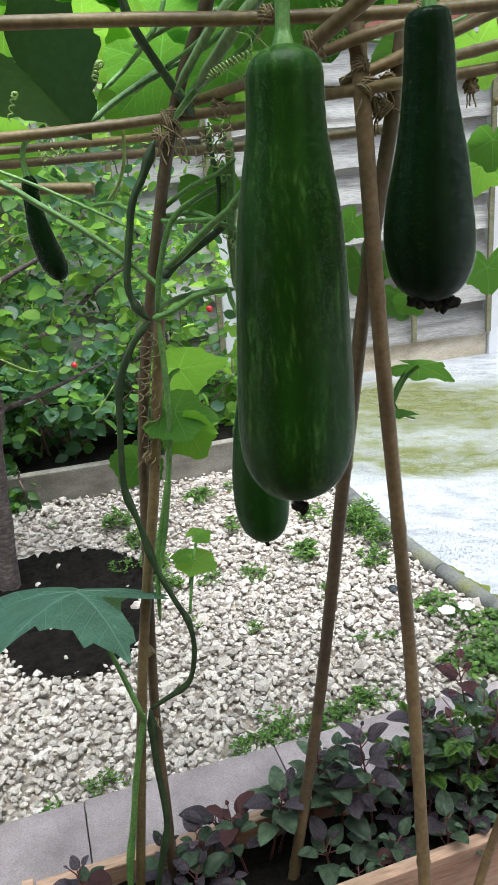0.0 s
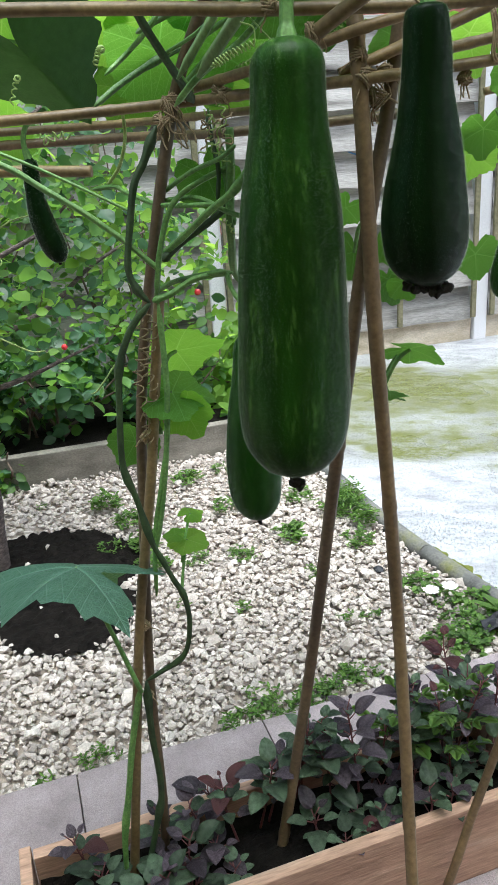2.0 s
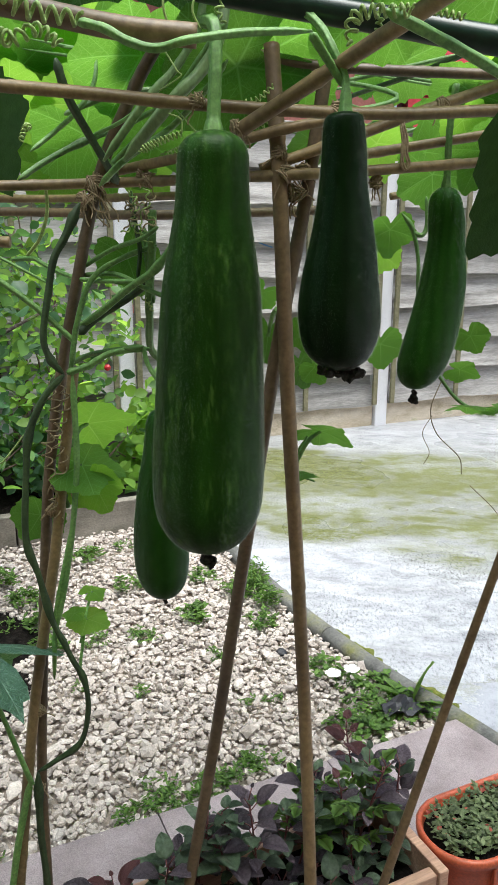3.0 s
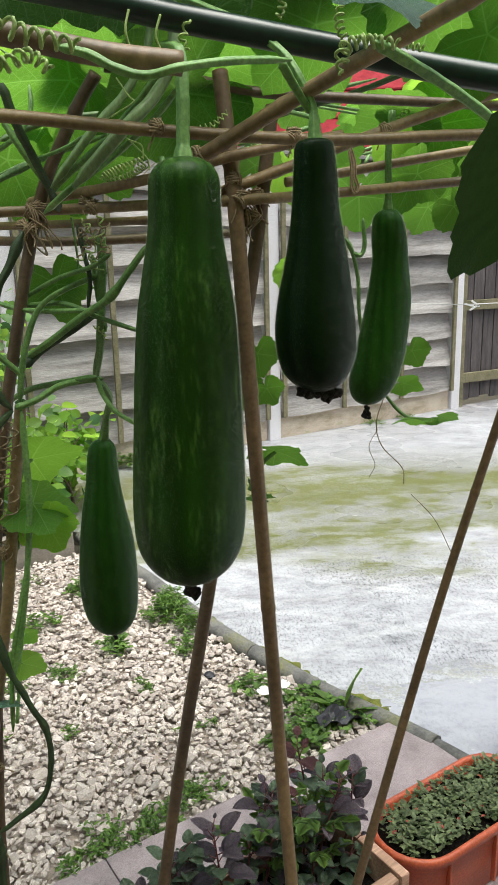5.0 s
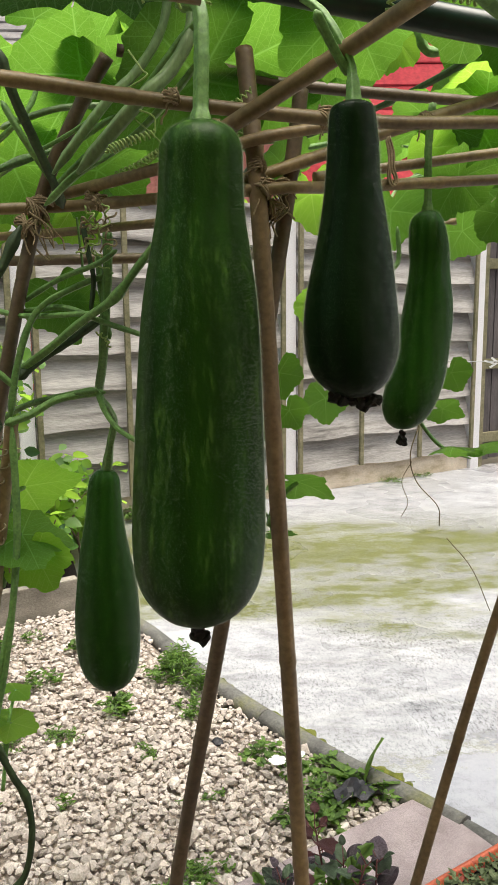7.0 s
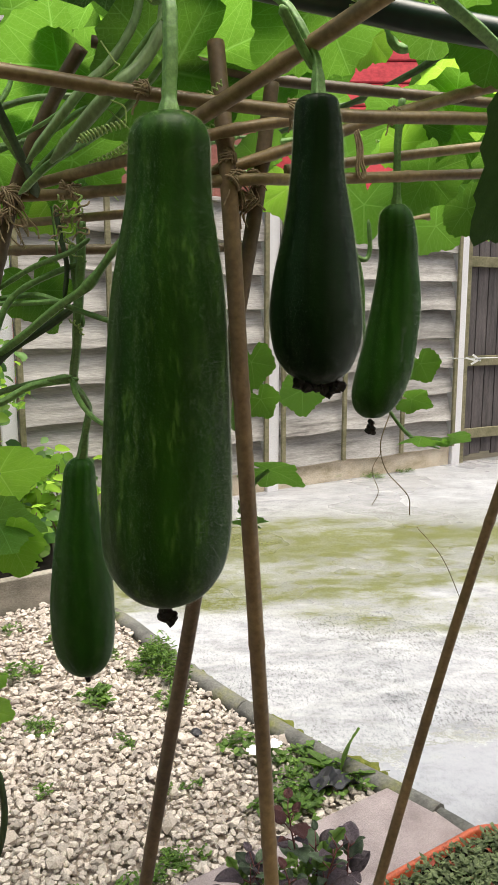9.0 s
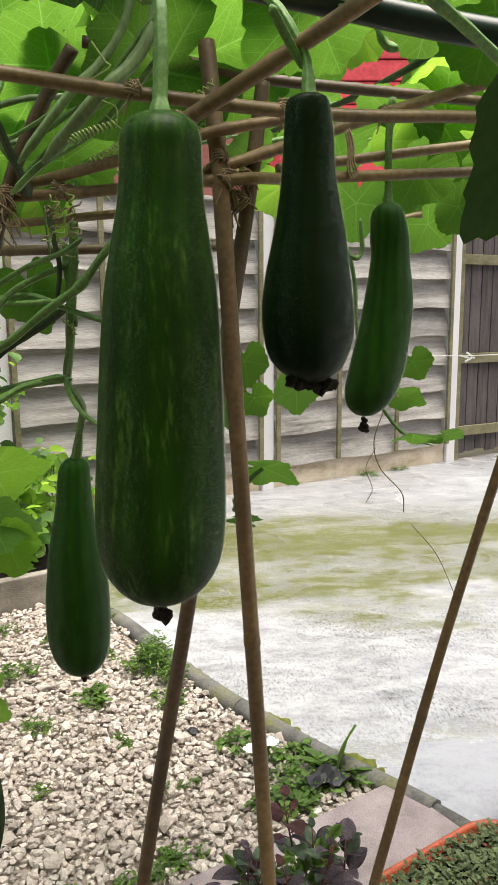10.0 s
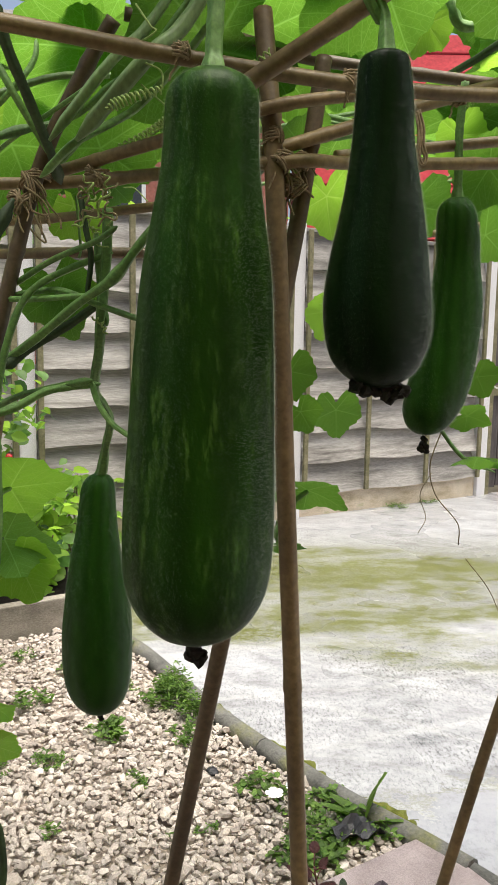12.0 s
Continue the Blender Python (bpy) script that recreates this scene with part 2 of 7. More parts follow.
    bump(nt, b, mth(nt, "MULTIPLY", mth(nt, "ADD", fine_n, streak), mth(nt, "SUBTRACT", 1.0, film)), 0.25, 0.003)
    return m


def bamboo_material(name, dark, light):
    """Dry bamboo: smooth skin, streaks along the cane and brown blotches."""
    m, nt, b = nodes_of(name)
    n1 = noise_node(nt, 9, 4)
    n2 = noise_node(nt, 140, 3, 0.6, None)
    c = ramp(nt, n1.outputs["Fac"], [(0.3, dark), (0.7, light)]).outputs["Color"]
    g = ramp(nt, n2.outputs["Fac"], [(0.35, (0.7, 0.68, 0.65)), (0.65, (1.15, 1.15, 1.15))]).outputs["Color"]
    c = mix_col(nt, 0.8, c, g, "MULTIPLY")
    c = random_shift(nt, c, 0.22)
    link(nt, c, b.inputs["Base Color"])
    b.inputs["Roughness"].default_value = 0.5
    bump(nt, b, n2.outputs["Fac"], 0.3, 0.001)
    return m


M = {}
M["gourd"] = gourd_material("gourd_rind", (0.0130, 0.0440, 0.0034), (0.115, 0.22, 0.040), 0.8)
M["gourd_dark"] = gourd_material("gourd_rind_dark", (0.0034, 0.0140, 0.0018), (0.025, 0.06, 0.02), 0.2)
M["gourd_plain"] = gourd_material("gourd_rind_plain", (0.0185, 0.0680, 0.0060), (0.07, 0.16, 0.03), 0.45)
M["fuzz"] = leaf_material("white_gourd_hair", (0.55, 0.62, 0.50), (0.65, 0.70, 0.60), (0.97, 1.0, 0.92), 0.92, 0.6, 0.05, True, 40)
M["scar"] = surface("dried_blossom", [(0.3, (0.010, 0.009, 0.008)), (0.7, (0.03, 0.025, 0.02))], 120, 0.9)
M["stalk"] = surface("green_stalk", [(0.3, (0.090, 0.195, 0.045)), (0.7, (0.18, 0.33, 0.085))], 30, 0.55, None, 240, 0.3, 0.001, 0.2)
M["pale_stem"] = surface("pale_fluted_stem", [(0.3, (0.13, 0.22, 0.075)), (0.7, (0.24, 0.34, 0.14))], 24, 0.55, (1, 1, 0.4), 220, 0.3, 0.001, 0.12)
M["old_stem"] = surface("old_vine_stem", [(0.3, (0.020, 0.040, 0.013)), (0.7, (0.055, 0.095, 0.030))], 40, 0.65, None, 260, 0.4, 0.001, 0.2)
M["tendril"] = surface("pale_tendril", [(0.3, (0.22, 0.33, 0.08)), (0.7, (0.36, 0.46, 0.15))], 40, 0.6)
M["dry_tendril"] = surface("dry_tendril", [(0.3, (0.20, 0.16, 0.09)), (0.7, (0.33, 0.26, 0.15))], 60, 0.8)
M["bamboo"] = bamboo_material("bamboo_tan", (0.13, 0.088, 0.040), (0.27, 0.192, 0.085))
# two darker bamboo tones; the darkest also holds the leaning cane's shade as colour
M["bamboo_mid"] = bamboo_material("bamboo_brown", (0.105, 0.068, 0.034), (0.24, 0.158, 0.074))
M["bamboo_dark"] = bamboo_material("bamboo_dark", (0.075, 0.050, 0.028), (0.175, 0.118, 0.062))
M["twine"] = surface("jute_twine", [(0.3, (0.22, 0.16, 0.09)), (0.7, (0.42, 0.32, 0.19))], 200, 0.9)
M["leaf"] = leaf_material("gourd_leaf", (0.045, 0.13, 0.020), (0.085, 0.20, 0.035), (0.25, 0.52, 0.055), 0.5, veins=True)
# brighter and darker leaf copies, picked by how lit each leaf should look
M["leaf_lime"] = leaf_material("gourd_leaf_bright", (0.06, 0.16, 0.022), (0.11, 0.24, 0.04), (0.42, 0.76, 0.07), 0.62, veins=True)
M["leaf_plain"] = leaf_material("gourd_leaf_overhead", (0.045, 0.13, 0.020), (0.085, 0.20, 0.035), (0.20, 0.42, 0.04), 0.4, 0.5, 0.25, True)
M["leaf_dim"] = leaf_material("gourd_leaf_dim", (0.030, 0.085, 0.026), (0.055, 0.13, 0.038), (0.19, 0.40, 0.04), 0.5, veins=True)
# two dark gourd leaf copies, with the shade of leaves above put into the colour
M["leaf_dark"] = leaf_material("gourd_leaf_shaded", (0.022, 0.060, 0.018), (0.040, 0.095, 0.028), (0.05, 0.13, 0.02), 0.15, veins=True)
M["leaf_shade"] = leaf_material("gourd_leaf_in_shade", (0.022, 0.055, 0.018), (0.042, 0.090, 0.030), (0.06, 0.14, 0.02), 0.18, 0.6, 0.1, False, 10)
M["leaf_blue"] = leaf_material("gourd_leaf_blue", (0.036, 0.085, 0.065), (0.075, 0.150, 0.112), (0.16, 0.36, 0.06), 0.25, 0.42, veins=True)
M["weed"] = leaf_material("weed_leaf", (0.048, 0.098, 0.018), (0.115, 0.19, 0.036), (0.22, 0.40, 0.05), 0.3, 0.5, 0.4, True, 30)
M["shrub"] = leaf_material("shrub_leaf", (0.045, 0.105, 0.022), (0.13, 0.235, 0.060), (0.30, 0.55, 0.08), 0.5, 0.40, 0.28, True, 12)
M["shrub_dark"] = leaf_material("tree_leaf", (0.024, 0.062, 0.028), (0.078, 0.150, 0.075), (0.15, 0.32, 0.07), 0.35, 0.33, 0.28, True, 12)
# brighter shrub leaf copy; its share in a crown paints sky-lit foliage
M["shrub_lime"] = leaf_material("lit_shrub_leaf", (0.11, 0.21, 0.03), (0.20, 0.34, 0.055), (0.42, 0.68, 0.08), 0.55, 0.5, 0.3, True, 12)
M["amaranth"] = leaf_material("amaranth_leaf", (0.020, 0.012, 0.017), (0.105, 0.080, 0.100), (0.10, 0.07, 0.06), 0.15, 0.40, 0.5, False, 9)
M["amaranth_green"] = leaf_material("amaranth_leaf_green", (0.030, 0.044, 0.028), (0.105, 0.150, 0.090), (0.12, 0.20, 0.06), 0.2, 0.42, 0.5, False, 5)
M["amaranth_red"] = leaf_material("amaranth_leaf_red", (0.06, 0.022, 0.026), (0.11, 0.045, 0.045), (0.20, 0.06, 0.05), 0.25, 0.45, 0.3, False, 45)
M["amaranth_stem"] = surface("amaranth_stem", [(0.3, (0.10, 0.02, 0.03)), (0.7, (0.16, 0.06, 0.05))], 60, 0.6)
M["seedling"] = leaf_material("seedling_leaf", (0.075, 0.10, 0.045), (0.19, 0.23, 0.11), (0.2, 0.3, 0.1), 0.25, 0.5, 0.4, True, 60)
M["seedling_red"] = leaf_material("seedling_red_tip", (0.26, 0.04, 0.03), (0.36, 0.10, 0.06), (0.4, 0.1, 0.06), 0.25, 0.5, 0.3, True, 60)
M["petal"] = surface("white_petal", [(0.3, (0.74, 0.75, 0.74)), (0.7, (0.86, 0.86, 0.85))], 40, 0.6)
M["berry"] = surface("red_berry", [(0.3, (0.50, 0.02, 0.03)), (0.7, (0.62, 0.04, 0.04))], 60, 0.25)
M["gravel"] = surface("limestone_chip", [(0.25, (0.29, 0.245, 0.210)), (0.55, (0.45, 0.395, 0.350)), (0.8, (0.60, 0.55, 0.505))], 14, 0.85, None, 260, 0.5, 0.001, 0.28, True)
M["gravel_bed"] = surface("gravel_dust", [(0.3, (0.26, 0.21, 0.17)), (0.7, (0.40, 0.34, 0.285))], 40, 0.95)
M["soil"] = surface("dark_compost", [(0.3, (0.004, 0.0035, 0.003)), (0.7, (0.016, 0.013, 0.011))], 30, 0.95, None, 180, 1.0, 0.008)
M["soil"].node_tree.nodes["Principled BSDF"].inputs["Specular IOR Level"].default_value = 0.08
M["low_wall"] = surface("stained_concrete_edging", [(0.3, (0.12, 0.105, 0.085)), (0.5, (0.22, 0.20, 0.165)), (0.72, (0.32, 0.29, 0.245))], 5, 0.9, (1, 1, 2.2), 90, 0.6, 0.003)
M["patio"] = concrete_patio()
M["kerb"] = surface("mossy_kerb", [(0.3, (0.06, 0.06, 0.056)), (0.52, (0.14, 0.136, 0.126)), (0.74, (0.15, 0.15, 0.05))], 9, 0.85, None, 120, 0.7, 0.003)
M["slab"] = surface("paving_slab", [(0.3, (0.190, 0.153, 0.155)), (0.7, (0.345, 0.288, 0.292))], 9, 0.85, None, 380, 0.8, 0.0018, 0.08)
M["wall_conc"] = surface("weathered_concrete", [(0.25, (0.30, 0.25, 0.15)), (0.45, (0.52, 0.44, 0.32)), (0.62, (0.64, 0.56, 0.44)), (0.8, (0.40, 0.40, 0.20))], 5, 0.9, (1, 1, 2.2), 90, 0.5, 0.003)
M["post"] = surface("white_concrete_post", [(0.25, (0.62, 0.61, 0.62)), (0.7, (0.76, 0.75, 0.76))], 5, 0.85, (1, 1, 0.3), 420, 0.25, 0.001)
M["fence"] = surface("grey_fence_board", [(0.25, (0.075, 0.066, 0.060)), (0.40, (0.24, 0.226, 0.206)), (0.54, (0.375, 0.356, 0.33)), (0.68, (0.44, 0.42, 0.39)), (0.82, (0.22, 0.22, 0.12))], 2.6, 0.9, (0.45, 0.45, 6), 42, 0.8, 0.004, 0.26)
M["fence_dark"] = surface("dark_gate_board", [(0.25, (0.05, 0.042, 0.043)), (0.7, (0.15, 0.13, 0.125))], 6, 0.9, (4, 4, 0.5), 50, 0.6, 0.003, 0.3)
M["gate_rail"] = surface("mossy_gate_rail", [(0.3, (0.12, 0.115, 0.055)), (0.7, (0.24, 0.215, 0.13))], 8, 0.9, None, 60, 0.6, 0.003)
M["timber"] = surface("planter_timber", [(0.25, (0.30, 0.17, 0.115)), (0.6, (0.48, 0.30, 0.21)), (0.8, (0.55, 0.42, 0.33))], 6, 0.8, (0.35, 3, 3), 70, 0.6, 0.003, 0.15)
M["terracotta"] = surface("terracotta_plastic", [(0.3, (0.43, 0.085, 0.035)), (0.7, (0.52, 0.12, 0.055))], 5, 0.42, None, 200, 0.08, 0.0005)
M["hose"] = surface("green_coated_tube", [(0.3, (0.006, 0.018, 0.014)), (0.7, (0.012, 0.032, 0.024))], 12, 0.32, None, 100, 0.15, 0.0005)
M["bark"] = surface("fruit_tree_bark", [(0.3, (0.045, 0.034, 0.03)), (0.55, (0.13, 0.10, 0.09)), (0.7, (0.24, 0.19, 0.17))], 40, 0.9, (1, 1, 2.6), 120, 1.0, 0.006)
M["twig"] = surface("brown_twig", [(0.3, (0.09, 0.06, 0.045)), (0.7, (0.17, 0.12, 0.09))], 40, 0.85)
M["brick_far"] = surface("red_brick_wall", [(0.3, (0.30, 0.10, 0.08)), (0.7, (0.42, 0.17, 0.13))], 2, 0.9)
M["tarp"] = surface("red_roof_sheet", [(0.3, (0.24, 0.022, 0.030)), (0.7, (0.33, 0.040, 0.048))], 1.2, 0.7)
M["tarp"].node_tree.nodes["Principled BSDF"].inputs["Specular IOR Level"].default_value = 0.05
M["white_paint"] = surface("white_upvc", [(0.3, (0.76, 0.76, 0.76)), (0.7, (0.83, 0.83, 0.83))], 8, 0.4)
M["glass_far"] = surface("dark_window_glass", [(0.3, (0.03, 0.035, 0.04)), (0.7, (0.06, 0.065, 0.07))], 2, 0.08)
M["roof_tile"] = surface("grey_roof_tile", [(0.3, (0.12, 0.11, 0.11)), (0.7, (0.2, 0.19, 0.18))], 4, 0.85)
M["ground"] = surface("bare_earth_ground", [(0.3, (0.07, 0.06, 0.045)), (0.7, (0.13, 0.115, 0.085))], 2, 0.95)
M["line"] = surface("white_cord", [(0.3, (0.62, 0.62, 0.60)), (0.7, (0.75, 0.75, 0.73))], 90, 0.7)
M["moss"] = surface("kerb_moss", [(0.3, (0.070, 0.085, 0.008)), (0.7, (0.17, 0.18, 0.025))], 40, 0.95, None, 300, 1.0, 0.004)
M["blue_cord"] = surface("blue_cord", [(0.3, (0.08, 0.22, 0.50)), (0.7, (0.14, 0.32, 0.62))], 90, 0.6)
M["plastic_dark"] = surface("dark_plastic_scrap", [(0.3, (0.012, 0.012, 0.015)), (0.7, (0.028, 0.028, 0.034))], 20, 0.6)

# ---- mesh helpers ----


def part(name, bm, material, parent=None, label=""):
    """Links a bmesh as one mesh object, under a thing or a part if given."""
    me = bpy.data.meshes.new(name)
    bm.to_mesh(me)
    bm.free()
    for m in material if isinstance(material, (list, tuple)) else [material]:
        me.materials.append(m)
    ob = new(name, me)
    if parent:
        ob.parent = parent
    if label:
        ob["label"] = label
    return ob


def raw(name, verts, faces, materials, parent=None, smooth=False, slots=None):
    me = bpy.data.meshes.new(name)
    me.from_pydata(verts, [], faces)
    for m in materials if isinstance(materials, (list, tuple)) else [materials]:
        me.materials.append(m)
    if slots is not None:
        me.polygons.foreach_set("material_index", slots)
    if smooth:
        me.polygons.foreach_set("use_smooth", [True] * len(faces))
    me.update()
    ob = new(name, me)
    if parent:
        ob.parent = parent
    return ob


def thing(name, loc, label, category, group="", kind=""):
    ob = new(name)
    ob.empty_display_size = 0.05
    ob.location = loc
    return tagged(ob, label, category, group, kind)


def smooth_path(pts, steps=8):
    """A Catmull-Rom line through the points."""
    p = [Vector(q) for q in pts]
    if len(p) == 2:
        return [p[0].lerp(p[1], k / steps) for k in range(steps + 1)]
    ext = [2 * p[0] - p[1]] + p + [2 * p[-1] - p[-2]]
    out = []
    for i in range(1, len(ext) - 2):
        a, b, c, d = ext[i - 1:i + 3]
        for k in range(steps):
            t = k / steps
            out.append(0.5 * ((2 * b) + (c - a) * t + (2 * a - 5 * b + 4 * c - d) * t * t + (3 * b - a - 3 * c + d) * t ** 3))
    out.append(p[-1])
    return out


def sweep(bm, line, radius, sides=8, squash=1.0, flute=0.0):
    """A closed tube along the line; radius is a number or a function of 0..1; flute gives it five ridges."""
    ring = [(math.cos(2 * math.pi * k / sides), squash * math.sin(2 * math.pi * k / sides), 1 + flute * math.cos(10 * math.pi * k / sides)) for k in range(sides)]
    n = len(line)
    rings = []
    side = None
    for i, p in enumerate(line):
        d = (line[min(i + 1, n - 1)] - line[max(i - 1, 0)])
        d = d.normalized() if d.length > 1e-9 else Vector((0, 0, 1))
        if side is None:
            side = d.cross(Vector((0, 0, 1)) if abs(d.z) < 0.9 else Vector((1, 0, 0))).normalized()
        else:
            side = (side - d * side.dot(d)).normalized()
        up = d.cross(side)
        r = radius(i / (n - 1)) if callable(radius) else radius
        rings.append([bm.verts.new(p + (side * cx + up * cy) * (r * g)) for cx, cy, g in ring])
    for a, b in zip(rings, rings[1:]):
        for k in range(sides):
            f = bm.faces.new((a[k], a[(k + 1) % sides], b[(k + 1) % sides], b[k]))
            f.smooth = True
    bm.faces.new(list(reversed(rings[0])))
    bm.faces.new(rings[-1])
    return rings


def tube(name, pts, radius, material, parent=None, sides=8, steps=8, label=""):
    bm = bmesh.new()
    sweep(bm, smooth_path(pts, steps), radius, sides)
    return part(name, bm, material, parent, label)


def box(bm, lo, hi, bevel=0.0):
    r = bmesh.ops.create_cube(bm, size=1.0)
    vs = r["verts"]
    for v in vs:
        v.co = Vector([lo[k] + (v.co[k] + 0.5) * (hi[k] - lo[k]) for k in range(3)])
    if bevel:
        es = {e for v in vs for e in v.link_edges}
        bmesh.ops.bevel(bm, geom=list(es), offset=bevel, segments=2, affect="EDGES", profile=0.6)


def lathe(bm, rings, sides=24, wobble=0.0, seed=0, ribs=0.0):
    """Rings of (x, y, z, r), smoothed into a solid of revolution round a bent axis."""
    rows = []
    rnd = random.Random(seed)
    ph = rnd.random() * 6
    for x, y, z, r in rings:
        rows.append([bm.verts.new((x + r * (1 + wobble * math.sin(2 * a + ph) + ribs * math.cos(10 * a)) * math.cos(a), y + r * (1 + wobble * math.sin(2 * a + ph) + ribs * math.cos(10 * a)) * math.sin(a), z)) for a in [2 * math.pi * k / sides for k in range(sides)]])
    for a, b in zip(rows, rows[1:]):
        for k in range(sides):
            f = bm.faces.new((a[k], b[k], b[(k + 1) % sides], a[(k + 1) % sides]))
            f.smooth = True
    bm.faces.new(list(reversed(rows[0]))).smooth = True
    bm.faces.new(rows[-1]).smooth = True
    bmesh.ops.recalc_face_normals(bm, faces=bm.faces[:])


def dense(rings, per=4):
    """More rings between the given ones, by smooth interpolation."""
    a = [Vector((x, y, z)) for x, y, z, r in rings]
    line = smooth_path(a, per)
    rr = [Vector((r, 0, 0)) for x, y, z, r in rings]
    rad = smooth_path(rr, per)
    return [(p.x, p.y, p.z, max(q.x, 0.001)) for p, q in zip(line, rad)]


# ---- ground ----
ug = Vector((0.9638, 0.2664, 0))
ng = Vector((-0.2664, 0.9638, 0))
POST_B = Vector((1.643, 5.196, 0))


def along(s, off=0.0, z=0.0):
    p = POST_B + ug * s + ng * off
    return Vector((p.x, p.y, z))


bm = bmesh.new()
bmesh.ops.create_grid(bm, x_segments=40, y_segments=40, size=400)
for v in bm.verts:
    v.co.z = -0.06
tagged(part("ground", bm, M["ground"]), "bare brown earth reaching away past the fence", "ground", kind="structure")

# kerb line between gravel and concrete
KERB = [(0.10, 3.62), (0.20, 3.33), (0.315, 3.05), (0.405, 2.74), (0.497, 2.457), (0.60, 2.20), (0.716, 1.945), (0.84, 1.725), (0.95, 1.50), (1.05, 1.2), (1.30, 0.4), (1.4, -2.5)]
kerb_line = smooth_path([(x, y, 0) for x, y in KERB], 5)

far = [along(-2.35), along(-1.0), along(0.0), along(1.83), along(3.6), Vector((7.5, 3.0, 0)), Vector((7.5, -2.5, 0))]
outline = [Vector((p.x + 0.03, p.y, 0)) for p in kerb_line] + list(reversed(far))
bm = bmesh.new()
top = [bm.verts.new((p.x, p.y, 0.012)) for p in outline]
bmesh.ops.triangulate(bm, faces=[bm.faces.new(top)])
ext = bmesh.ops.extrude_face_region(bm, geom=bm.faces[:])
for g in ext["geom"]:
    if isinstance(g, bmesh.types.BMVert):
        g.co.z = -0.055
bmesh.ops.recalc_face_normals(bm, faces=bm.faces[:])
tagged(part("pavement", bm, M["patio"]), "pale worn concrete patio with bands of green moss", "patio", kind="structure")

kerb = thing("kerb_edging", (0.5, 2.4, 0), "rounded grey concrete edging with moss along the gravel", "edging", kind="structure")
kl = [Vector((p.x, p.y, 0.006)) for p in kerb_line]
cuts = [0, 8, 16, 24, 32, 38, 46, 55]
for a, b in zip(cuts, cuts[1:]):
    seg = kl[a:b + 1]
    if len(seg) < 2:
        continue
    seg[0] = seg[0].lerp(seg[1], 0.06)
    bm = bmesh.new()
    rr = 0.034 if b <= 38 else 0.026
    sweep(bm, [p - Vector((0.5, 2.4, 0)) for p in seg], rr, 10, 0.95)
    part("kerb_piece", bm, M["kerb"], kerb)

# cushions of moss that creep from the kerb onto the concrete
def moss_patch(y0, y1, width, seed):
    bm = bmesh.new()
    n, m = 46, 9
    grid = []
    for i in range(n + 1):
        y = y0 + (y1 - y0) * i / n
        x = min(kerb_line, key=lambda p: abs(p.y - y)).x + 0.022
        ends = math.sin(math.pi * i / n) ** 0.5
        w = width * ends * (0.75 + 0.6 * noise.noise(Vector((y * 14, seed, 0))))
        row = []
        for j in range(m + 1):
            f = j / m
            hump = 0.012 * math.sin(math.pi * min(0.15 + f, 1)) * ends + 0.004 * noise.noise(Vector((y * 60, f * 7, seed)))
            row.append(bm.verts.new((x + max(w, 0.002) * f, y + 0.3 * max(w, 0) * f, 0.010 + max(hump, -0.002))))
        grid.append(row)
    for a, b in zip(grid, grid[1:]):
        for j in range(m):
            bm.faces.new((a[j], b[j], b[j + 1], a[j + 1])).smooth = True
    bmesh.ops.recalc_face_normals(bm, faces=bm.faces[:])
    return tagged(part("moss", bm, M["moss"]), "cushion of yellow-green moss along the concrete kerb", "moss", "moss along the kerb")


for k, (y0, y1, w) in enumerate([(1.98, 2.30, 0.050), (1.74, 1.93, 0.060), (2.42, 2.62, 0.030), (2.75, 2.90, 0.025)]):
    moss_patch(y0, y1, w, k * 3.7)

# gravel: a dust bed and thousands of loose chips
bm = bmesh.new()
gl = [(-3.2, -0.3), (-0.6, 0.4), (1.0, 0.9), (0.9, 1.5)]
bed = [Vector((x, y, 0)) for x, y in gl] + [Vector((p.x, p.y, 0)) for p in kerb_line if 1.66 < p.y < 3.5][::-1] + [Vector((0.1, 3.45, 0)), Vector((-3.2, 2.6, 0))]
bmesh.ops.triangulate(bm, faces=[bm.faces.new([bm.verts.new((p.x, p.y, -0.012)) for p in bed])])
tagged(part("gravel_bed", bm, M["gravel_bed"]), "dusty bed under the gravel", "ground", kind="structure")


def kerb_x(y):
    best = min(kerb_line, key=lambda p: abs(p.y - y))
    return best.x


SOILS = [(-0.78, 2.33, 0.36, 0.27), (-0.63, 2.02, 0.21, 0.21), (-1.15, 2.25, 0.4, 0.33)]


def in_soil(x, y, grow=0.0):
    for cx, cy, a, b in SOILS:
        w = 1 + 0.16 * noise.noise(Vector((x * 5, y * 5, 3)))
        if ((x - cx) / (a + grow)) ** 2 + ((y - cy) / (b + grow)) ** 2 < w:
            return True
    return False


def front_edge(x):
    return 1.45 + 0.305 * x


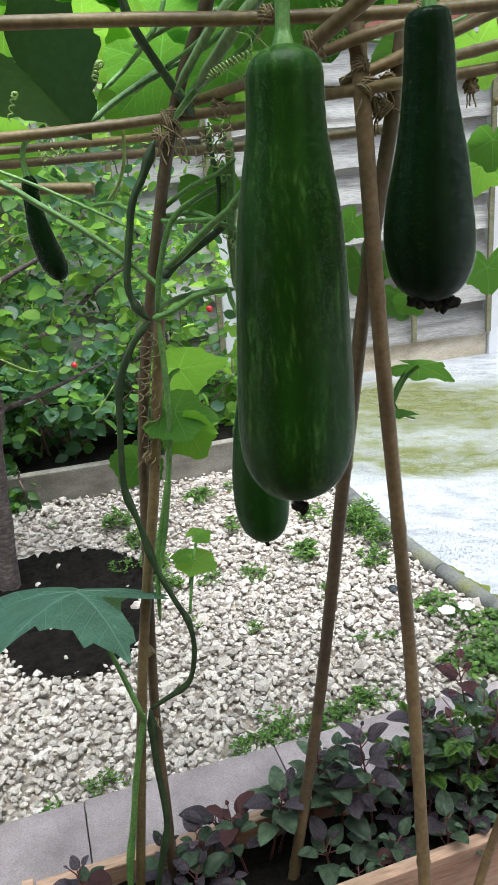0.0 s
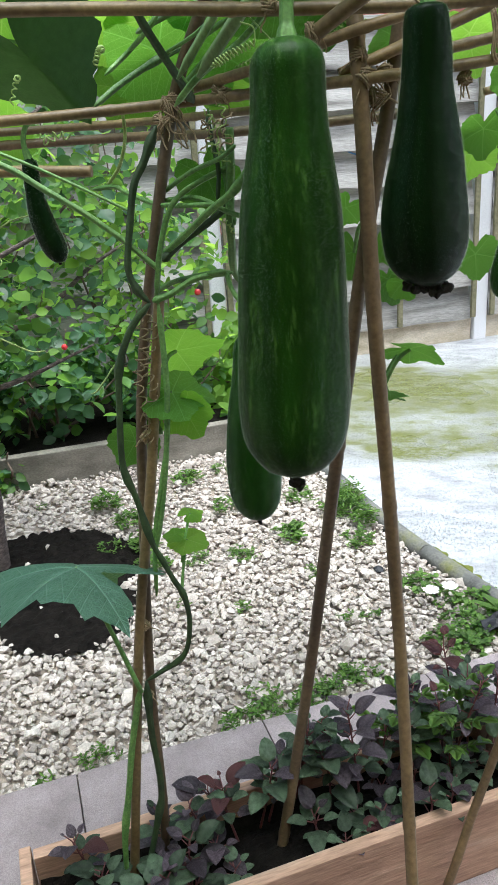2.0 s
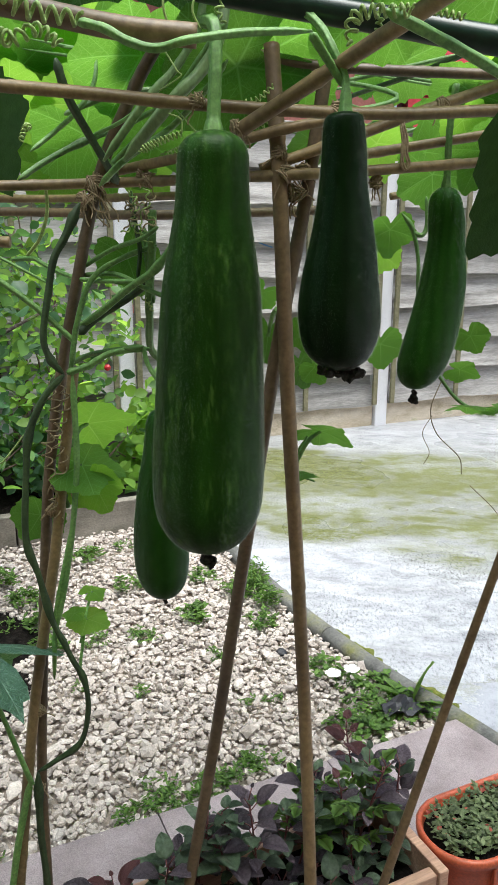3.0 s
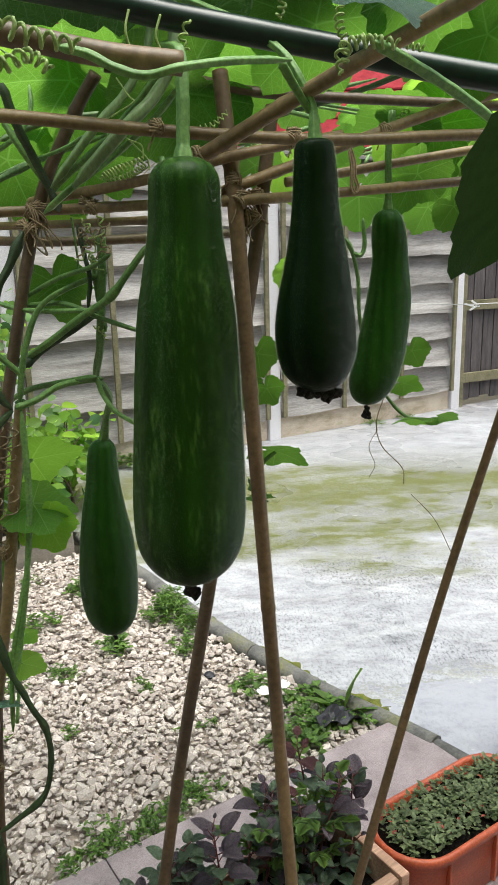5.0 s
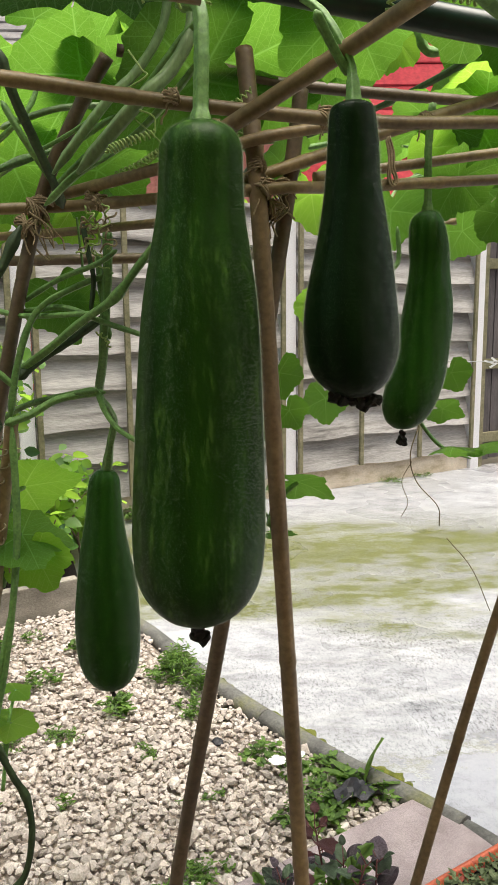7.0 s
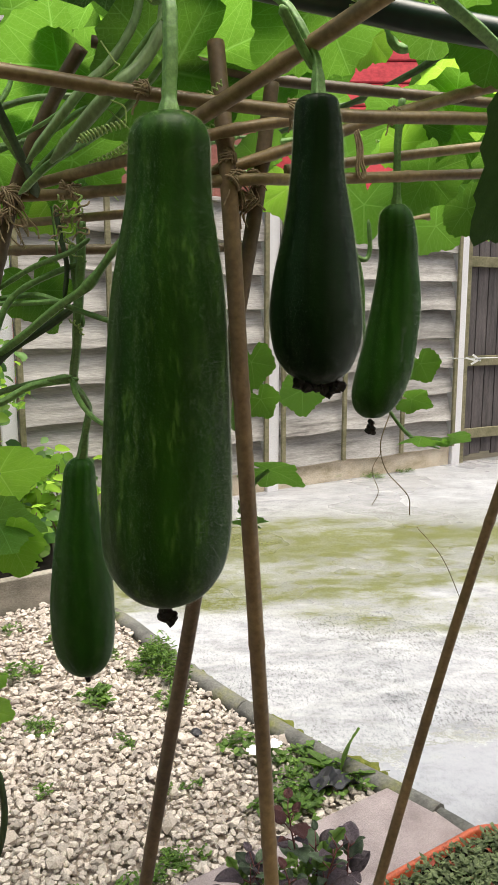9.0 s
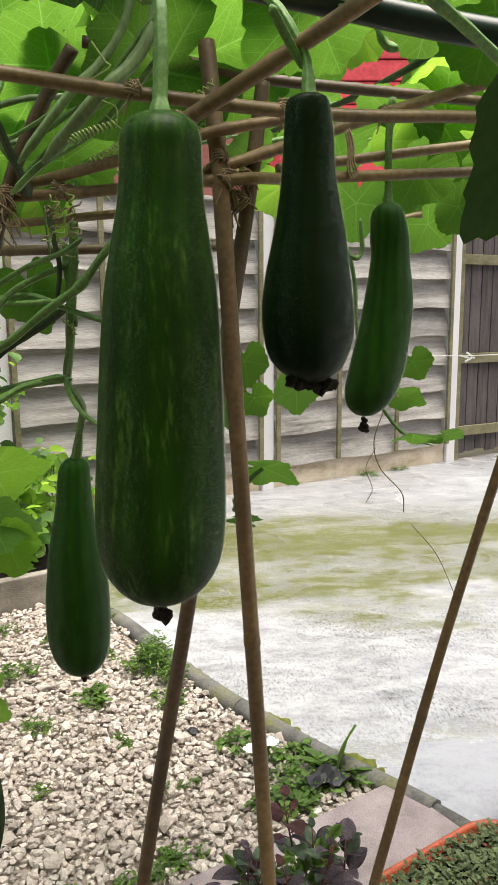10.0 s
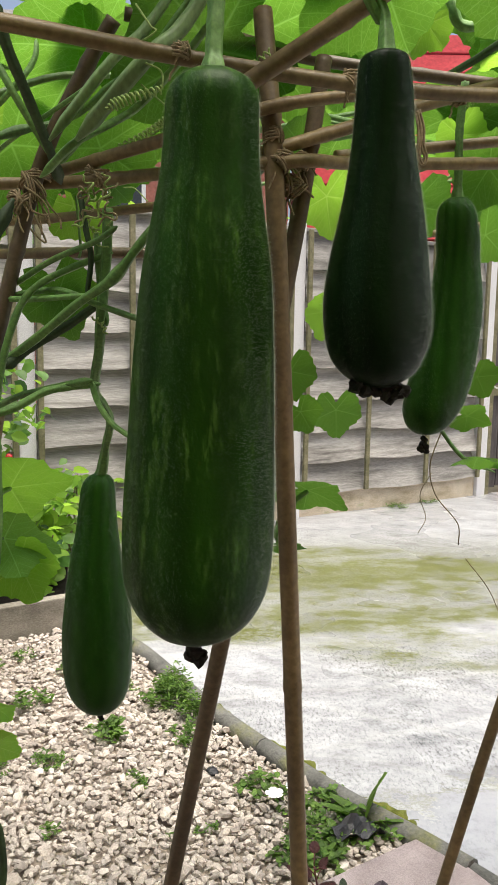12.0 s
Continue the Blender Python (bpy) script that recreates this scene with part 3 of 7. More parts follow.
def gravel_stones(rnd):
    ico = bmesh.new()
    bmesh.ops.create_icosphere(ico, subdivisions=1, radius=1.0)
    base = np.array([v.co[:] for v in ico.verts])
    tri = np.array([[v.index for v in f.verts] for f in ico.faces])
    ico.free()
    rs = np.random.RandomState(5)
    shapes = []
    for k in range(24):
        s = base * rs.uniform(0.72, 1.15, (len(base), 1))
        # flatten a few sides as broken chips have
        for _ in range(5):
            d = rs.normal(size=3)
            d /= np.linalg.norm(d)
            h = s @ d
            lim = rs.uniform(0.45, 0.75)
            s = s - np.outer(np.maximum(h - lim, 0), d)
        shapes.append(s * np.array([1.15, 0.85, 0.62]))
    V, Fc, count = [], [], 0
    step = 0.0165
    y = 1.05
    while y < 3.55:
        x = -2.6
        row_step = step * (1.0 if y < 2.6 else 1.15)
        while x < 0.9:
            px = x + rnd.uniform(-0.5, 0.5) * row_step
            py = y + rnd.uniform(-0.5, 0.5) * row_step
            x += row_step
            if py < front_edge(px) - 0.01 or px > kerb_x(py) - 0.03 or py > 3.37 + 0.24 * px:
                continue
            if in_soil(px, py) and rnd.random() > 0.025:
                continue
            if abs(px) > 0.58 * py + 0.75:
                continue
            r = 0.0102 * math.exp(rnd.gauss(0.08, 0.32))
            a = rnd.uniform(0, 6.28)
            tilt = rnd.uniform(-0.7, 0.7)
            ca, sa, ct, st = math.cos(a), math.sin(a), math.cos(tilt), math.sin(tilt)
            R = np.array([[ca, -sa, 0], [sa, ca, 0], [0, 0, 1]]) @ np.array([[1, 0, 0], [0, ct, -st], [0, st, ct]])
            s = shapes[rnd.randrange(24)] @ R.T * r
            z = rnd.uniform(-0.006, 0.010) + 0.006 * noise.noise(Vector((px * 6, py * 6, 0)))
            V.append(s + np.array([px, py, z + r * 0.3]))
            Fc.append(tri + count)
            count += len(base)
        y += row_step * 0.92
    return np.concatenate(V), np.concatenate(Fc)


gv, gf = gravel_stones(random.Random(3))
tagged(raw("gravel", gv.tolist(), gf.tolist(), M["gravel"]), "cream and pale grey limestone gravel chips", "gravel", kind="stuff")


def soil_patch():
    bm = bmesh.new()
    n = 150
    xs = [(-1.7 + 1.5 * i / n) for i in range(n + 1)]
    ys = [(1.75 + 0.95 * j / 100) for j in range(101)]
    grid = {}
    for i, x in enumerate(xs):
        for j, y in enumerate(ys):
            if in_soil(x, y, 0.02):
                z = 0.012 + 0.014 * noise.noise(Vector((x * 9, y * 9, 1))) + 0.016 * noise.noise(Vector((x * 40, y * 40, 2)))
                grid[i, j] = bm.verts.new((x, y, z))
    for i in range(n):
        for j in range(100):
            q = [(i, j), (i + 1, j), (i + 1, j + 1), (i, j + 1)]
            if all(k in grid for k in q):
                bm.faces.new([grid[k] for k in q])
    return bm


tagged(part("soil_patch", soil_patch(), M["soil"]), "patch of black compost round the young tree", "soil", kind="structure")

# paving slabs between gravel and planter
SD = Vector((0.9565, 0.2918, 0))
SN = Vector((0.2918, -0.9565, 0))
for k in range(4):
    o = Vector((0.86, 1.725, 0)) - SD * (0.005 + 0.46 * (k + 1))
    for row in range(2):
        a = o + SN * (row * 0.46)
        bm = bmesh.new()
        box(bm, (0.0006, -0.457, -0.02), (0.4582, -0.0006, 0.028), 0.003)
        for v in bm.verts:
            v.co.z += 0.0015 * noise.noise(v.co * 9 + Vector((k, row, 0)))
        ob = part("paving_slab", bm, M["slab"])
        ob.matrix_world = Matrix.Translation(a) @ Matrix.Rotation(math.atan2(SD.y, SD.x), 4, "Z")
        tagged(ob, "buff pink concrete paving slab beside the gravel", "paving slab", "paving slabs", "structure")

# ---- low wall and raised bed at the back ----
lw = thing("low_wall", (-0.9, 3.1, 0), "low weathered concrete edging wall of the back bed", "wall", kind="structure")
wl = [Vector((-2.7, 2.62, 0)), Vector((-1.5, 2.965, 0)), Vector((-0.62, 3.19, 0)), Vector((0.06, 3.40, 0))]
for a, b in zip(wl, wl[1:]):
    d = (b - a).normalized()
    bm = bmesh.new()
    box(bm, (0.004, 0, -0.05), ((b - a).length - 0.004, 0.055, 0.150), 0.006)
    for v in bm.verts:
        v.co.z += 0.004 * noise.noise(v.co * 5)
    ob = part("wall_board", bm, M["low_wall"], lw)
    ob.matrix_local = Matrix.Translation(a - Vector((-0.9, 3.1, 0))) @ Matrix.Rotation(math.atan2(d.y, d.x), 4, "Z")
bm = bmesh.new()
poly = [(-2.7, 2.69), (-1.5, 3.03), (-0.62, 3.25), (0.06, 3.46), (0.02, 4.72), (-0.7, 4.53), (-2.7, 4.0)]
bmesh.ops.triangulate(bm, faces=[bm.faces.new([bm.verts.new((x, y, 0.11)) for x, y in poly])])
tagged(part("bed_soil", bm, M["soil"]), "dark soil of the back bed", "soil", kind="structure")

# ---- fence ----


FA = math.atan2(ug.y, ug.x)
fence = thing("fence", along(0), "weathered grey overlap-board fence between white concrete posts", "fence")
fence.rotation_euler = (0, 0, FA)


def fence_panel(s0, s1, rnd, top=2.02, base=0.19):
    """One bay: wavy overlapping boards, battens, a cap and the concrete board below."""
    n = 8
    h = (top - base) / n
    for k in range(n):
        z0 = base + k * h
        bm = bmesh.new()
        m = 26
        rows = []
        ph = rnd.random() * 20
        warp = rnd.uniform(-0.006, 0.006)
        for i in range(m + 1):
            x = s0 + 0.07 + (s1 - s0 - 0.14) * i / m
            low = z0 - 0.020 + 0.022 * noise.noise(Vector((x * 2.4, ph, 0))) + 0.006 * noise.noise(Vector((x * 9, ph, 4))) + warp * i / m
            out = -0.056 + 0.016 * noise.noise(Vector((x * 1.5, ph, 9)))
            rows.append([(x, 0.002, low), (x, out, low + 0.003), (x, 0.020, z0 + h + 0.006), (x, 0.034, z0 + h + 0.006)])
        vv = [[bm.verts.new(q) for q in r] for r in rows]
        for a, b in zip(vv, vv[1:]):
            for q in range(4):
                bm.faces.new((a[q], b[q], b[(q + 1) % 4], a[(q + 1) % 4]))
        bm.faces.new(vv[0])
        bm.faces.new(vv[-1][::-1])
        bmesh.ops.recalc_face_normals(bm, faces=bm.faces[:])
        part("board", bm, M["fence"], fence)
    for x in (0.055, 0.62, 1.22, s1 - s0 - 0.093):
        bm = bmesh.new()
        box(bm, (s0 + x, -0.088, base - 0.01), (s0 + x + 0.034, -0.066, top + 0.01), 0.003)
        part("batten", bm, M["gate_rail"], fence)
    bm = bmesh.new()
    box(bm, (s0 + 0.05, -0.03, top + 0.004), (s1 - 0.05, 0.045, top + 0.03), 0.004)
    part("cap_rail", bm, M["fence"], fence)
    bm = bmesh.new()
    box(bm, (s0 + 0.055, -0.025, -0.04), (s1 - 0.055, 0.03, 0.185), 0.006)
    part("gravel_board", bm, M["wall_conc"], fence, "rain-stained concrete gravel board")


frnd = random.Random(8)
SP = [-5.6, -3.74, -1.87, 0.0, 1.90]
for a, b in zip(SP, SP[1:]):
    fence_panel(a, b, frnd)
for s in SP:
    bm = bmesh.new()
    box(bm, (s - 0.05, -0.055, -0.05), (s + 0.05, 0.05, 2.09), 0.010)
    bmesh.ops.create_cone(bm, cap_ends=True, segments=4, radius1=0.066, radius2=0.02, depth=0.03, matrix=Matrix.Translation((s, 0, 2.102)) @ Matrix.Rotation(radians(45), 4, "Z"))
    part("post", bm, M["post"], fence, "white slotted concrete post")

# gate beyond the last post
gate = thing("garden_gate", along(1.98), "dark brown wooden gate of upright boards", "gate")
gate.rotation_euler = (0, 0, math.atan2(ug.y, ug.x) - 0.08)
for k in range(13):
    bm = bmesh.new()
    box(bm, (0.02 + k * 0.125, 0.0, 0.06 + 0.012 * (k % 3)), (0.135 + k * 0.125, 0.022, 1.94 - 0.015 * ((k * 7) % 4)), 0.003)
    part("board", bm, M["fence_dark"], gate)
for z in (0.22, 0.85, 1.68):
    bm = bmesh.new()
    box(bm, (0.0, -0.034, z), (1.66, -0.003, z + 0.085), 0.004)
    part("rail", bm, M["gate_rail"], gate)
bm = bmesh.new()
box(bm, (-0.035, -0.04, 0.0), (0.03, 0.03, 1.97), 0.004)
part("hanging_stile", bm, M["gate_rail"], gate)

# plain unseen walls added to close the garden beside and behind the camera
for nm, a, b in (("wall_east", (7.4, -3.2), (7.4, 6.6)), ("wall_west", (-5.2, -3.2), (-3.75, 3.8)), ("wall_south", (-5.2, -3.2), (7.4, -3.2))):
    a, b = Vector((*a, 0)), Vector((*b, 0))
    d = (b - a).normalized()
    bm = bmesh.new()
    # the south wall stands tall and near to cut light from behind
    box(bm, (0, -0.05, -0.06), ((b - a).length, 0.05, 1.8 if nm != "wall_south" else 5.2))
    ob = part(nm, bm, M["fence"] if nm != "wall_south" else M["brick_far"])
    ob.matrix_world = Matrix.Translation(a) @ Matrix.Rotation(math.atan2(d.y, d.x), 4, "Z")
    tagged(ob, "unseen plain wall added to close the garden", "wall", kind="structure")

# ---- neighbouring houses ----


def house(loc, turn, width, depth, wall_h, roof_h, wall_mat, roof_mat, windows, label):
    h = thing("house", loc, label, "house", "neighbouring houses")
    h.rotation_euler = (0, 0, turn)
    bm = bmesh.new()
    box(bm, (0, 0, -0.06), (width, depth, wall_h))
    part("wall", bm, wall_mat, h)
    bm = bmesh.new()
    o = 0.3
    q = [(-o, -o, wall_h), (width + o, -o, wall_h), (width + o, depth + o, wall_h), (-o, depth + o, wall_h), (-o, depth / 2, wall_h + roof_h), (width + o, depth / 2, wall_h + roof_h)]
    v = [bm.verts.new(p) for p in q]
    for f in ((0, 1, 5, 4), (2, 3, 4, 5), (0, 4, 3), (1, 2, 5), (3, 2, 1, 0)):
        bm.faces.new([v[k] for k in f])
    roof = part("roof", bm, roof_mat, h)
    for k in range(1, 9):
        f = k / 9
        bm = bmesh.new()
        box(bm, (-o, -o + f * (depth / 2 + o) - 0.02, wall_h + f * roof_h), (width + o, -o + f * (depth / 2 + o) + 0.03, wall_h + f * roof_h + 0.03))
        part("roof_batten", bm, roof_mat, roof)
    for x, z, w, hh in windows:
        bm = bmesh.new()
        for lo, hi in (((x, -0.06, z), (x + w, 0.02, z + 0.07)), ((x, -0.06, z + hh - 0.07), (x + w, 0.02, z + hh)), ((x, -0.06, z + 0.07), (x + 0.07, 0.02, z + hh - 0.07)), ((x + w - 0.07, -0.06, z + 0.07), (x + w, 0.02, z + hh - 0.07)), ((x + w / 2 - 0.03, -0.06, z + 0.07), (x + w / 2 + 0.03, 0.02, z + hh - 0.07))):
            box(bm, lo, hi)
        win = part("window", bm, M["white_paint"], h)
        bm = bmesh.new()
        box(bm, (x + 0.07, -0.03, z + 0.07), (x + w - 0.07, -0.012, z + hh - 0.07))
        part("pane", bm, M["glass_far"], win)
    return h


house((-6.0, 15.6, 0), -0.2, 10.5, 7, 5.6, 2.6, M["brick_far"], M["roof_tile"], [(1.2, 3.3, 1.5, 1.2), (4.0, 3.3, 1.0, 1.2), (6.65, 3.3, 1.3, 1.3), (8.3, 4.45, 0.9, 1.0), (1.2, 0.9, 1.6, 1.3), (6.6, 0.9, 1.6, 1.3)], "two-storey brick house with white windows beyond the fence")
house((5.0, 13.9, 0), -0.28, 9.0, 7, 3.2, 5.0, M["brick_far"], M["tarp"], [(1.0, 1.0, 1.4, 1.2), (4.6, 1.0, 1.4, 1.2)], "low house with a bright red roof beyond the fence")

# ---- planters ----
PU = math.atan2(0.305, 0.952)


def planter(origin, length, width, top, label):
    p = thing("planter_box", origin, label, "planter", "timber planters")
    p.rotation_euler = (0, 0, PU)
    t = 0.024
    for nm, lo, hi in (("back_board", (0, -t, 0.002), (length, 0, top)), ("front_board", (0, -width, 0.002), (length, -width + t, top)), ("end_board", (-0.003, -width - 0.004, 0.002), (-t, 0.004, top + 0.006)), ("end_board", (length + t, -width - 0.004, 0.002), (length + 0.003, 0.004, top + 0.006))):
        bm = bmesh.new()
        lo, hi = [min(a, b) for a, b in zip(lo, hi)], [max(a, b) for a, b in zip(lo, hi)]
        box(bm, lo, hi, 0.003)
        for v in bm.verts:
            v.co += Vector((0, 0, 0.004 * noise.noise(v.co * 7)))
        part(nm, bm, M["timber"], p)
    bm = bmesh.new()
    bmesh.ops.create_grid(bm, x_segments=50, y_segments=14, size=0.5)
    for v in bm.verts:
        v.co = Vector(((v.co.x + 0.5) * (length - 0.008) + 0.004, (v.co.y - 0.5) * (width - 2 * t) - t, 0))
        v.co.z = top - 0.05 + 0.016 * noise.noise(Vector((v.co.x * 9, v.co.y * 9, 4))) + 0.012 * noise.noise(Vector((v.co.x * 40, v.co.y * 40, 5)))
    part("soil", bm, M["soil"], p, "black potting soil")
    return p


planter((-0.449, 0.959, 0.028), 0.91, 0.225, 0.18, "shallow rough-sawn timber planter box of purple amaranth")
planter((-1.36, 0.668, 0.028), 0.86, 0.225, 0.17, "shallow timber planter box with dark seedlings")

# ---- leaf meshes ----


def leaf_mesh(name, seed, lobes, depth, mats, cup=0.12, teeth=0.05, rings=5, segs=60, fold=0.0, wave=0.05):
    """A broad vine leaf of unit radius: heart-shaped and lobed, with raised veins on both faces; its tip along +y, stalk at the origin."""
    rnd = random.Random(seed)
    ph = [rnd.uniform(0, 6.28) for _ in range(4)]

    def rad(a):
        # a: angle from the tip
        r = 0.80 + depth * math.cos(lobes * a) * (0.6 + 0.4 * math.cos(a))
        notch = math.exp(-((abs(a) - math.pi) / 0.30) ** 2)
        r *= 1 - 0.68 * notch
        r += 0.12 * math.exp(-(a / 0.35) ** 2)
        return r + teeth * math.sin(17 * a + ph[0]) * 0.5 + teeth * math.sin(29 * a + ph[1]) * 0.35

    def height(x, y):
        d = math.hypot(x, y)
        a = math.atan2(x, y)
        z = -cup * d * d + wave * math.sin(3 * a + ph[2]) * d * d + 0.03 * math.sin(7 * a + ph[3]) * d ** 3
        ribs = math.cos(lobes * a)
        z -= 0.035 * max(ribs, 0) ** 6 * d
        return z + fold * abs(x)

    V = [(0.0, 0.0, 0.0)]
    Fc, slot = [], []
    for k in range(1, rings + 1):
        for s in range(segs):
            a = -math.pi + 2 * math.pi * s / segs
            r = rad(a) * k / rings
            x, y = r * math.sin(a), r * math.cos(a)
            V.append((x, y, height(x, y)))
    for s in range(segs):
        Fc.append((0, 1 + (s + 1) % segs, 1 + s))
        slot.append(0)
    for k in range(1, rings):
        for s in range(segs):
            a0 = 1 + (k - 1) * segs
            b0 = 1 + k * segs
            Fc.append((a0 + s, a0 + (s + 1) % segs, b0 + (s + 1) % segs, b0 + s))
            slot.append(0)
    me = bpy.data.meshes.new(name)
    me.from_pydata(V, [], Fc)
    for m in mats:
        me.materials.append(m)
    me.polygons.foreach_set("material_index", slot)
    me.polygons.foreach_set("use_smooth", [True] * len(Fc))
    me.update()
    return me


LEAVES = {}
for kind, mat in (("leaf", "leaf"), ("lime", "leaf_lime"), ("old", "leaf_dim"), ("blue", "leaf_blue"), ("dark", "leaf_dark")):
    LEAVES[kind] = [leaf_mesh("leaf", k, 5, 0.055 + 0.025 * (k % 2) + (0.07 if kind == "blue" else 0), [M[mat]], (0.10 + 0.07 * k) * (1 if kind != "blue" else 1.5), 0.05 if kind != "blue" else 0.09, wave=(0.05 + 0.03 * k) * (1 if kind != "blue" else 1.8)) for k in range(3)]
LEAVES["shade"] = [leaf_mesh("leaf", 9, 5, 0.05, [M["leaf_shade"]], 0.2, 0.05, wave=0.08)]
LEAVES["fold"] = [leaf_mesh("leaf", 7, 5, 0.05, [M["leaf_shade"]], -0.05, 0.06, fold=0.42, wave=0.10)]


def set_leaf(ob, at, size, facing, tip, stretch=1.0):
    """Stands a leaf at its stalk point: facing is the way its upper side looks, tip the way its tip points."""
    z = Vector(facing).normalized()
    y = Vector(tip)
    y = (y - z * y.dot(z)).normalized()
    x = y.cross(z)
    m = Matrix((x, y, z)).transposed().to_4x4()
    ob.matrix_local = Matrix.Translation(at) @ m @ Matrix.Diagonal((size * stretch, size, size, 1))


vine = thing("gourd_vine", (0, 0, 0), "climbing gourd vine with broad green leaves over the cane trellis", "vine")


def vine_leaf(at, size, facing, tip, kind="leaf", which=0, stalk=None, stretch=1.0):
    ob = new("leaf", LEAVES[kind][which % len(LEAVES[kind])])
    ob.parent = vine
    set_leaf(ob, at, size, facing, tip, stretch)
    if stalk:
        tube("leaf_stalk", [at, Vector(at).lerp(Vector(stalk), 0.5) + Vector((0, 0, 0.01)), stalk], lambda t: 0.0028 + 0.0012 * t, M["stalk"], vine, 6, 5)
    return ob


# ---- bamboo trellis ----


def cane(pts, r0, r1, mat="bamboo", gap=0.19, seed=0, label="tan bamboo garden cane tied into the trellis"):
    """A cane with swollen nodes and hollow-looking cut ends."""
    rnd = random.Random(seed)
    ctrl = [Vector(p) for p in pts]
    line = smooth_path(ctrl, 30)
    total = sum((b - a).length for a, b in zip(line, line[1:]))
    nodes = []
    s = rnd.uniform(0.03, gap)
    while s < total:
        nodes.append(s / total)
        s += gap * rnd.uniform(0.8, 1.2)
    m = int(total / 0.006)
    fine = []
    acc, j = 0.0, 0
    cum = [0.0]
    for a, b in zip(line, line[1:]):
        cum.append(cum[-1] + (b - a).length)
    for k in range(m + 1):
        d = total * k / m
        while j < len(cum) - 2 and cum[j + 1] < d:
            j += 1
        f = (d - cum[j]) / max(cum[j + 1] - cum[j], 1e-9)
        fine.append(line[j].lerp(line[j + 1], f))

    def radius(t):
        r = r0 + (r1 - r0) * t
        for n in nodes:
            d = (t - n) * total
            r += r0 * (0.11 * math.exp(-(d / 0.004) ** 2) + 0.03 * math.exp(-(d / 0.02) ** 2) - 0.05 * math.exp(-((d - 0.009) / 0.004) ** 2))
        return r

    bm = bmesh.new()
    sweep(bm, fine, radius, 9)
    return part("bamboo_cane", bm, M[mat], trellis, label)


trellis = thing("trellis", (0, 0, 0), "trellis of tan bamboo canes lashed together with jute twine", "trellis")
# uprights of the near stand
cane([(0.005, 0.91, 1.561), (-0.022, 0.931, 1.518), (-0.069, 0.954, 1.418), (-0.118, 0.955, 1.225), (-0.151, 0.955, 1.054), (-0.17, 0.955, 0.877), (-0.195, 0.955, 0.569), (-0.201, 0.955, 0.323), (-0.213, 0.955, 0.138)], 0.0077, 0.0077, "bamboo_dark", 0.17, 1, "brown upright bamboo cane wrapped by vine stems")
cane([(-0.111, 0.936, 1.183), (-0.133, 0.936, 1.043), (-0.15, 0.934, 0.931), (-0.202, 0.931, 0.64), (-0.269, 0.926, 0.138)], 0.0074, 0.0084, "bamboo", 0.2, 2, "tan upright bamboo cane tied beside the vine")
# leaning pair beside the hanging gourds
cane([(0.187, 0.826, 1.518), (0.167, 0.82, 1.391), (0.137, 0.811, 1.234), (0.107, 0.834, 1.004), (0.067, 1, 0.517), (-0.001, 0.98, 0.138)], 0.0078, 0.0103, "bamboo_dark", 0.23, 3, "dark leaning bamboo cane planted in the soil")
cane([(0.127, 0.823, 1.55), (0.134, 0.8, 1.405), (0.146, 0.789, 1.157), (0.173, 0.814, 0.843), (0.186, 0.809, 0.613), (0.189, 0.75, 0.329), (0.206, 0.728, -0.021)], 0.0089, 0.0091, "bamboo_mid", 0.30, 4, "thick tan bamboo cane standing before the planter")
cane([(0.586, 0.791, 1.489), (0.496, 0.791, 1.195), (0.446, 0.88, 0.805), (0.348, 0.936, 0.283), (0.312, 0.931, 0.138), (0.286, 0.926, 0.049)], 0.0052, 0.0084, "bamboo_mid", 0.27, 5, "slim leaning bamboo cane at the planter's end")
# level canes
cane([(-0.74, 0.97, 1.407), (-0.312, 0.967, 1.409), (-0.072, 0.97, 1.416), (0.137, 0.797, 1.416), (0.232, 0.798, 1.422), (0.581, 0.806, 1.451)], 0.0075, 0.0053, "bamboo", 0.20, 6)
cane([(-0.85, 1.25, 1.41), (-0.209, 1.238, 1.408), (0.097, 0.942, 1.403)], 0.0075, 0.0053, "bamboo", 0.2, 7)
cane([(-0.95, 1.5, 1.395), (-0.252, 1.5, 1.395), (-0.009, 1.31, 1.386), (0.293, 1.28, 1.395)], 0.0095, 0.0077, "bamboo_dark", 0.22, 8, "dark brown bamboo cane across the trellis")
cane([(-0.75, 1.15, 1.365), (-0.383, 1.15, 1.352), (-0.212, 1.141, 1.342)], 0.0085, 0.0084, "bamboo", 0.3, 9, "short bamboo cane with a clean cut end")
cane([(-0.547, 0.75, 1.509), (-0.118, 0.75, 1.488), (0.048, 0.754, 1.478), (0.233, 0.757, 1.474), (0.422, 0.757, 1.483), (0.799, 0.759, 1.49)], 0.0066, 0.0062, "bamboo", 0.21, 10)
cane([(0.08, 0.745, 1.452), (0.169, 0.651, 1.503), (0.213, 0.561, 1.526), (0.251, 0.472, 1.546), (0.331, 0.303, 1.581)], 0.0074, 0.0071, "bamboo", 0.19, 11, "tan bamboo cane with a twine-bound end")
cane([(-0.075, 1.02, 1.429), (0.048, 0.853, 1.442), (0.134, 0.788, 1.461), (0.252, 0.781, 1.483)], 0.0066, 0.0053, "bamboo", 0.2, 12)
cane([(0.115, 0.817, 1.423), (0.203, 0.811, 1.453), (0.299, 0.808, 1.487), (0.441, 0.806, 1.532), (0.583, 0.8, 1.568)], 0.0061, 0.0068, "bamboo", 0.2, 13)
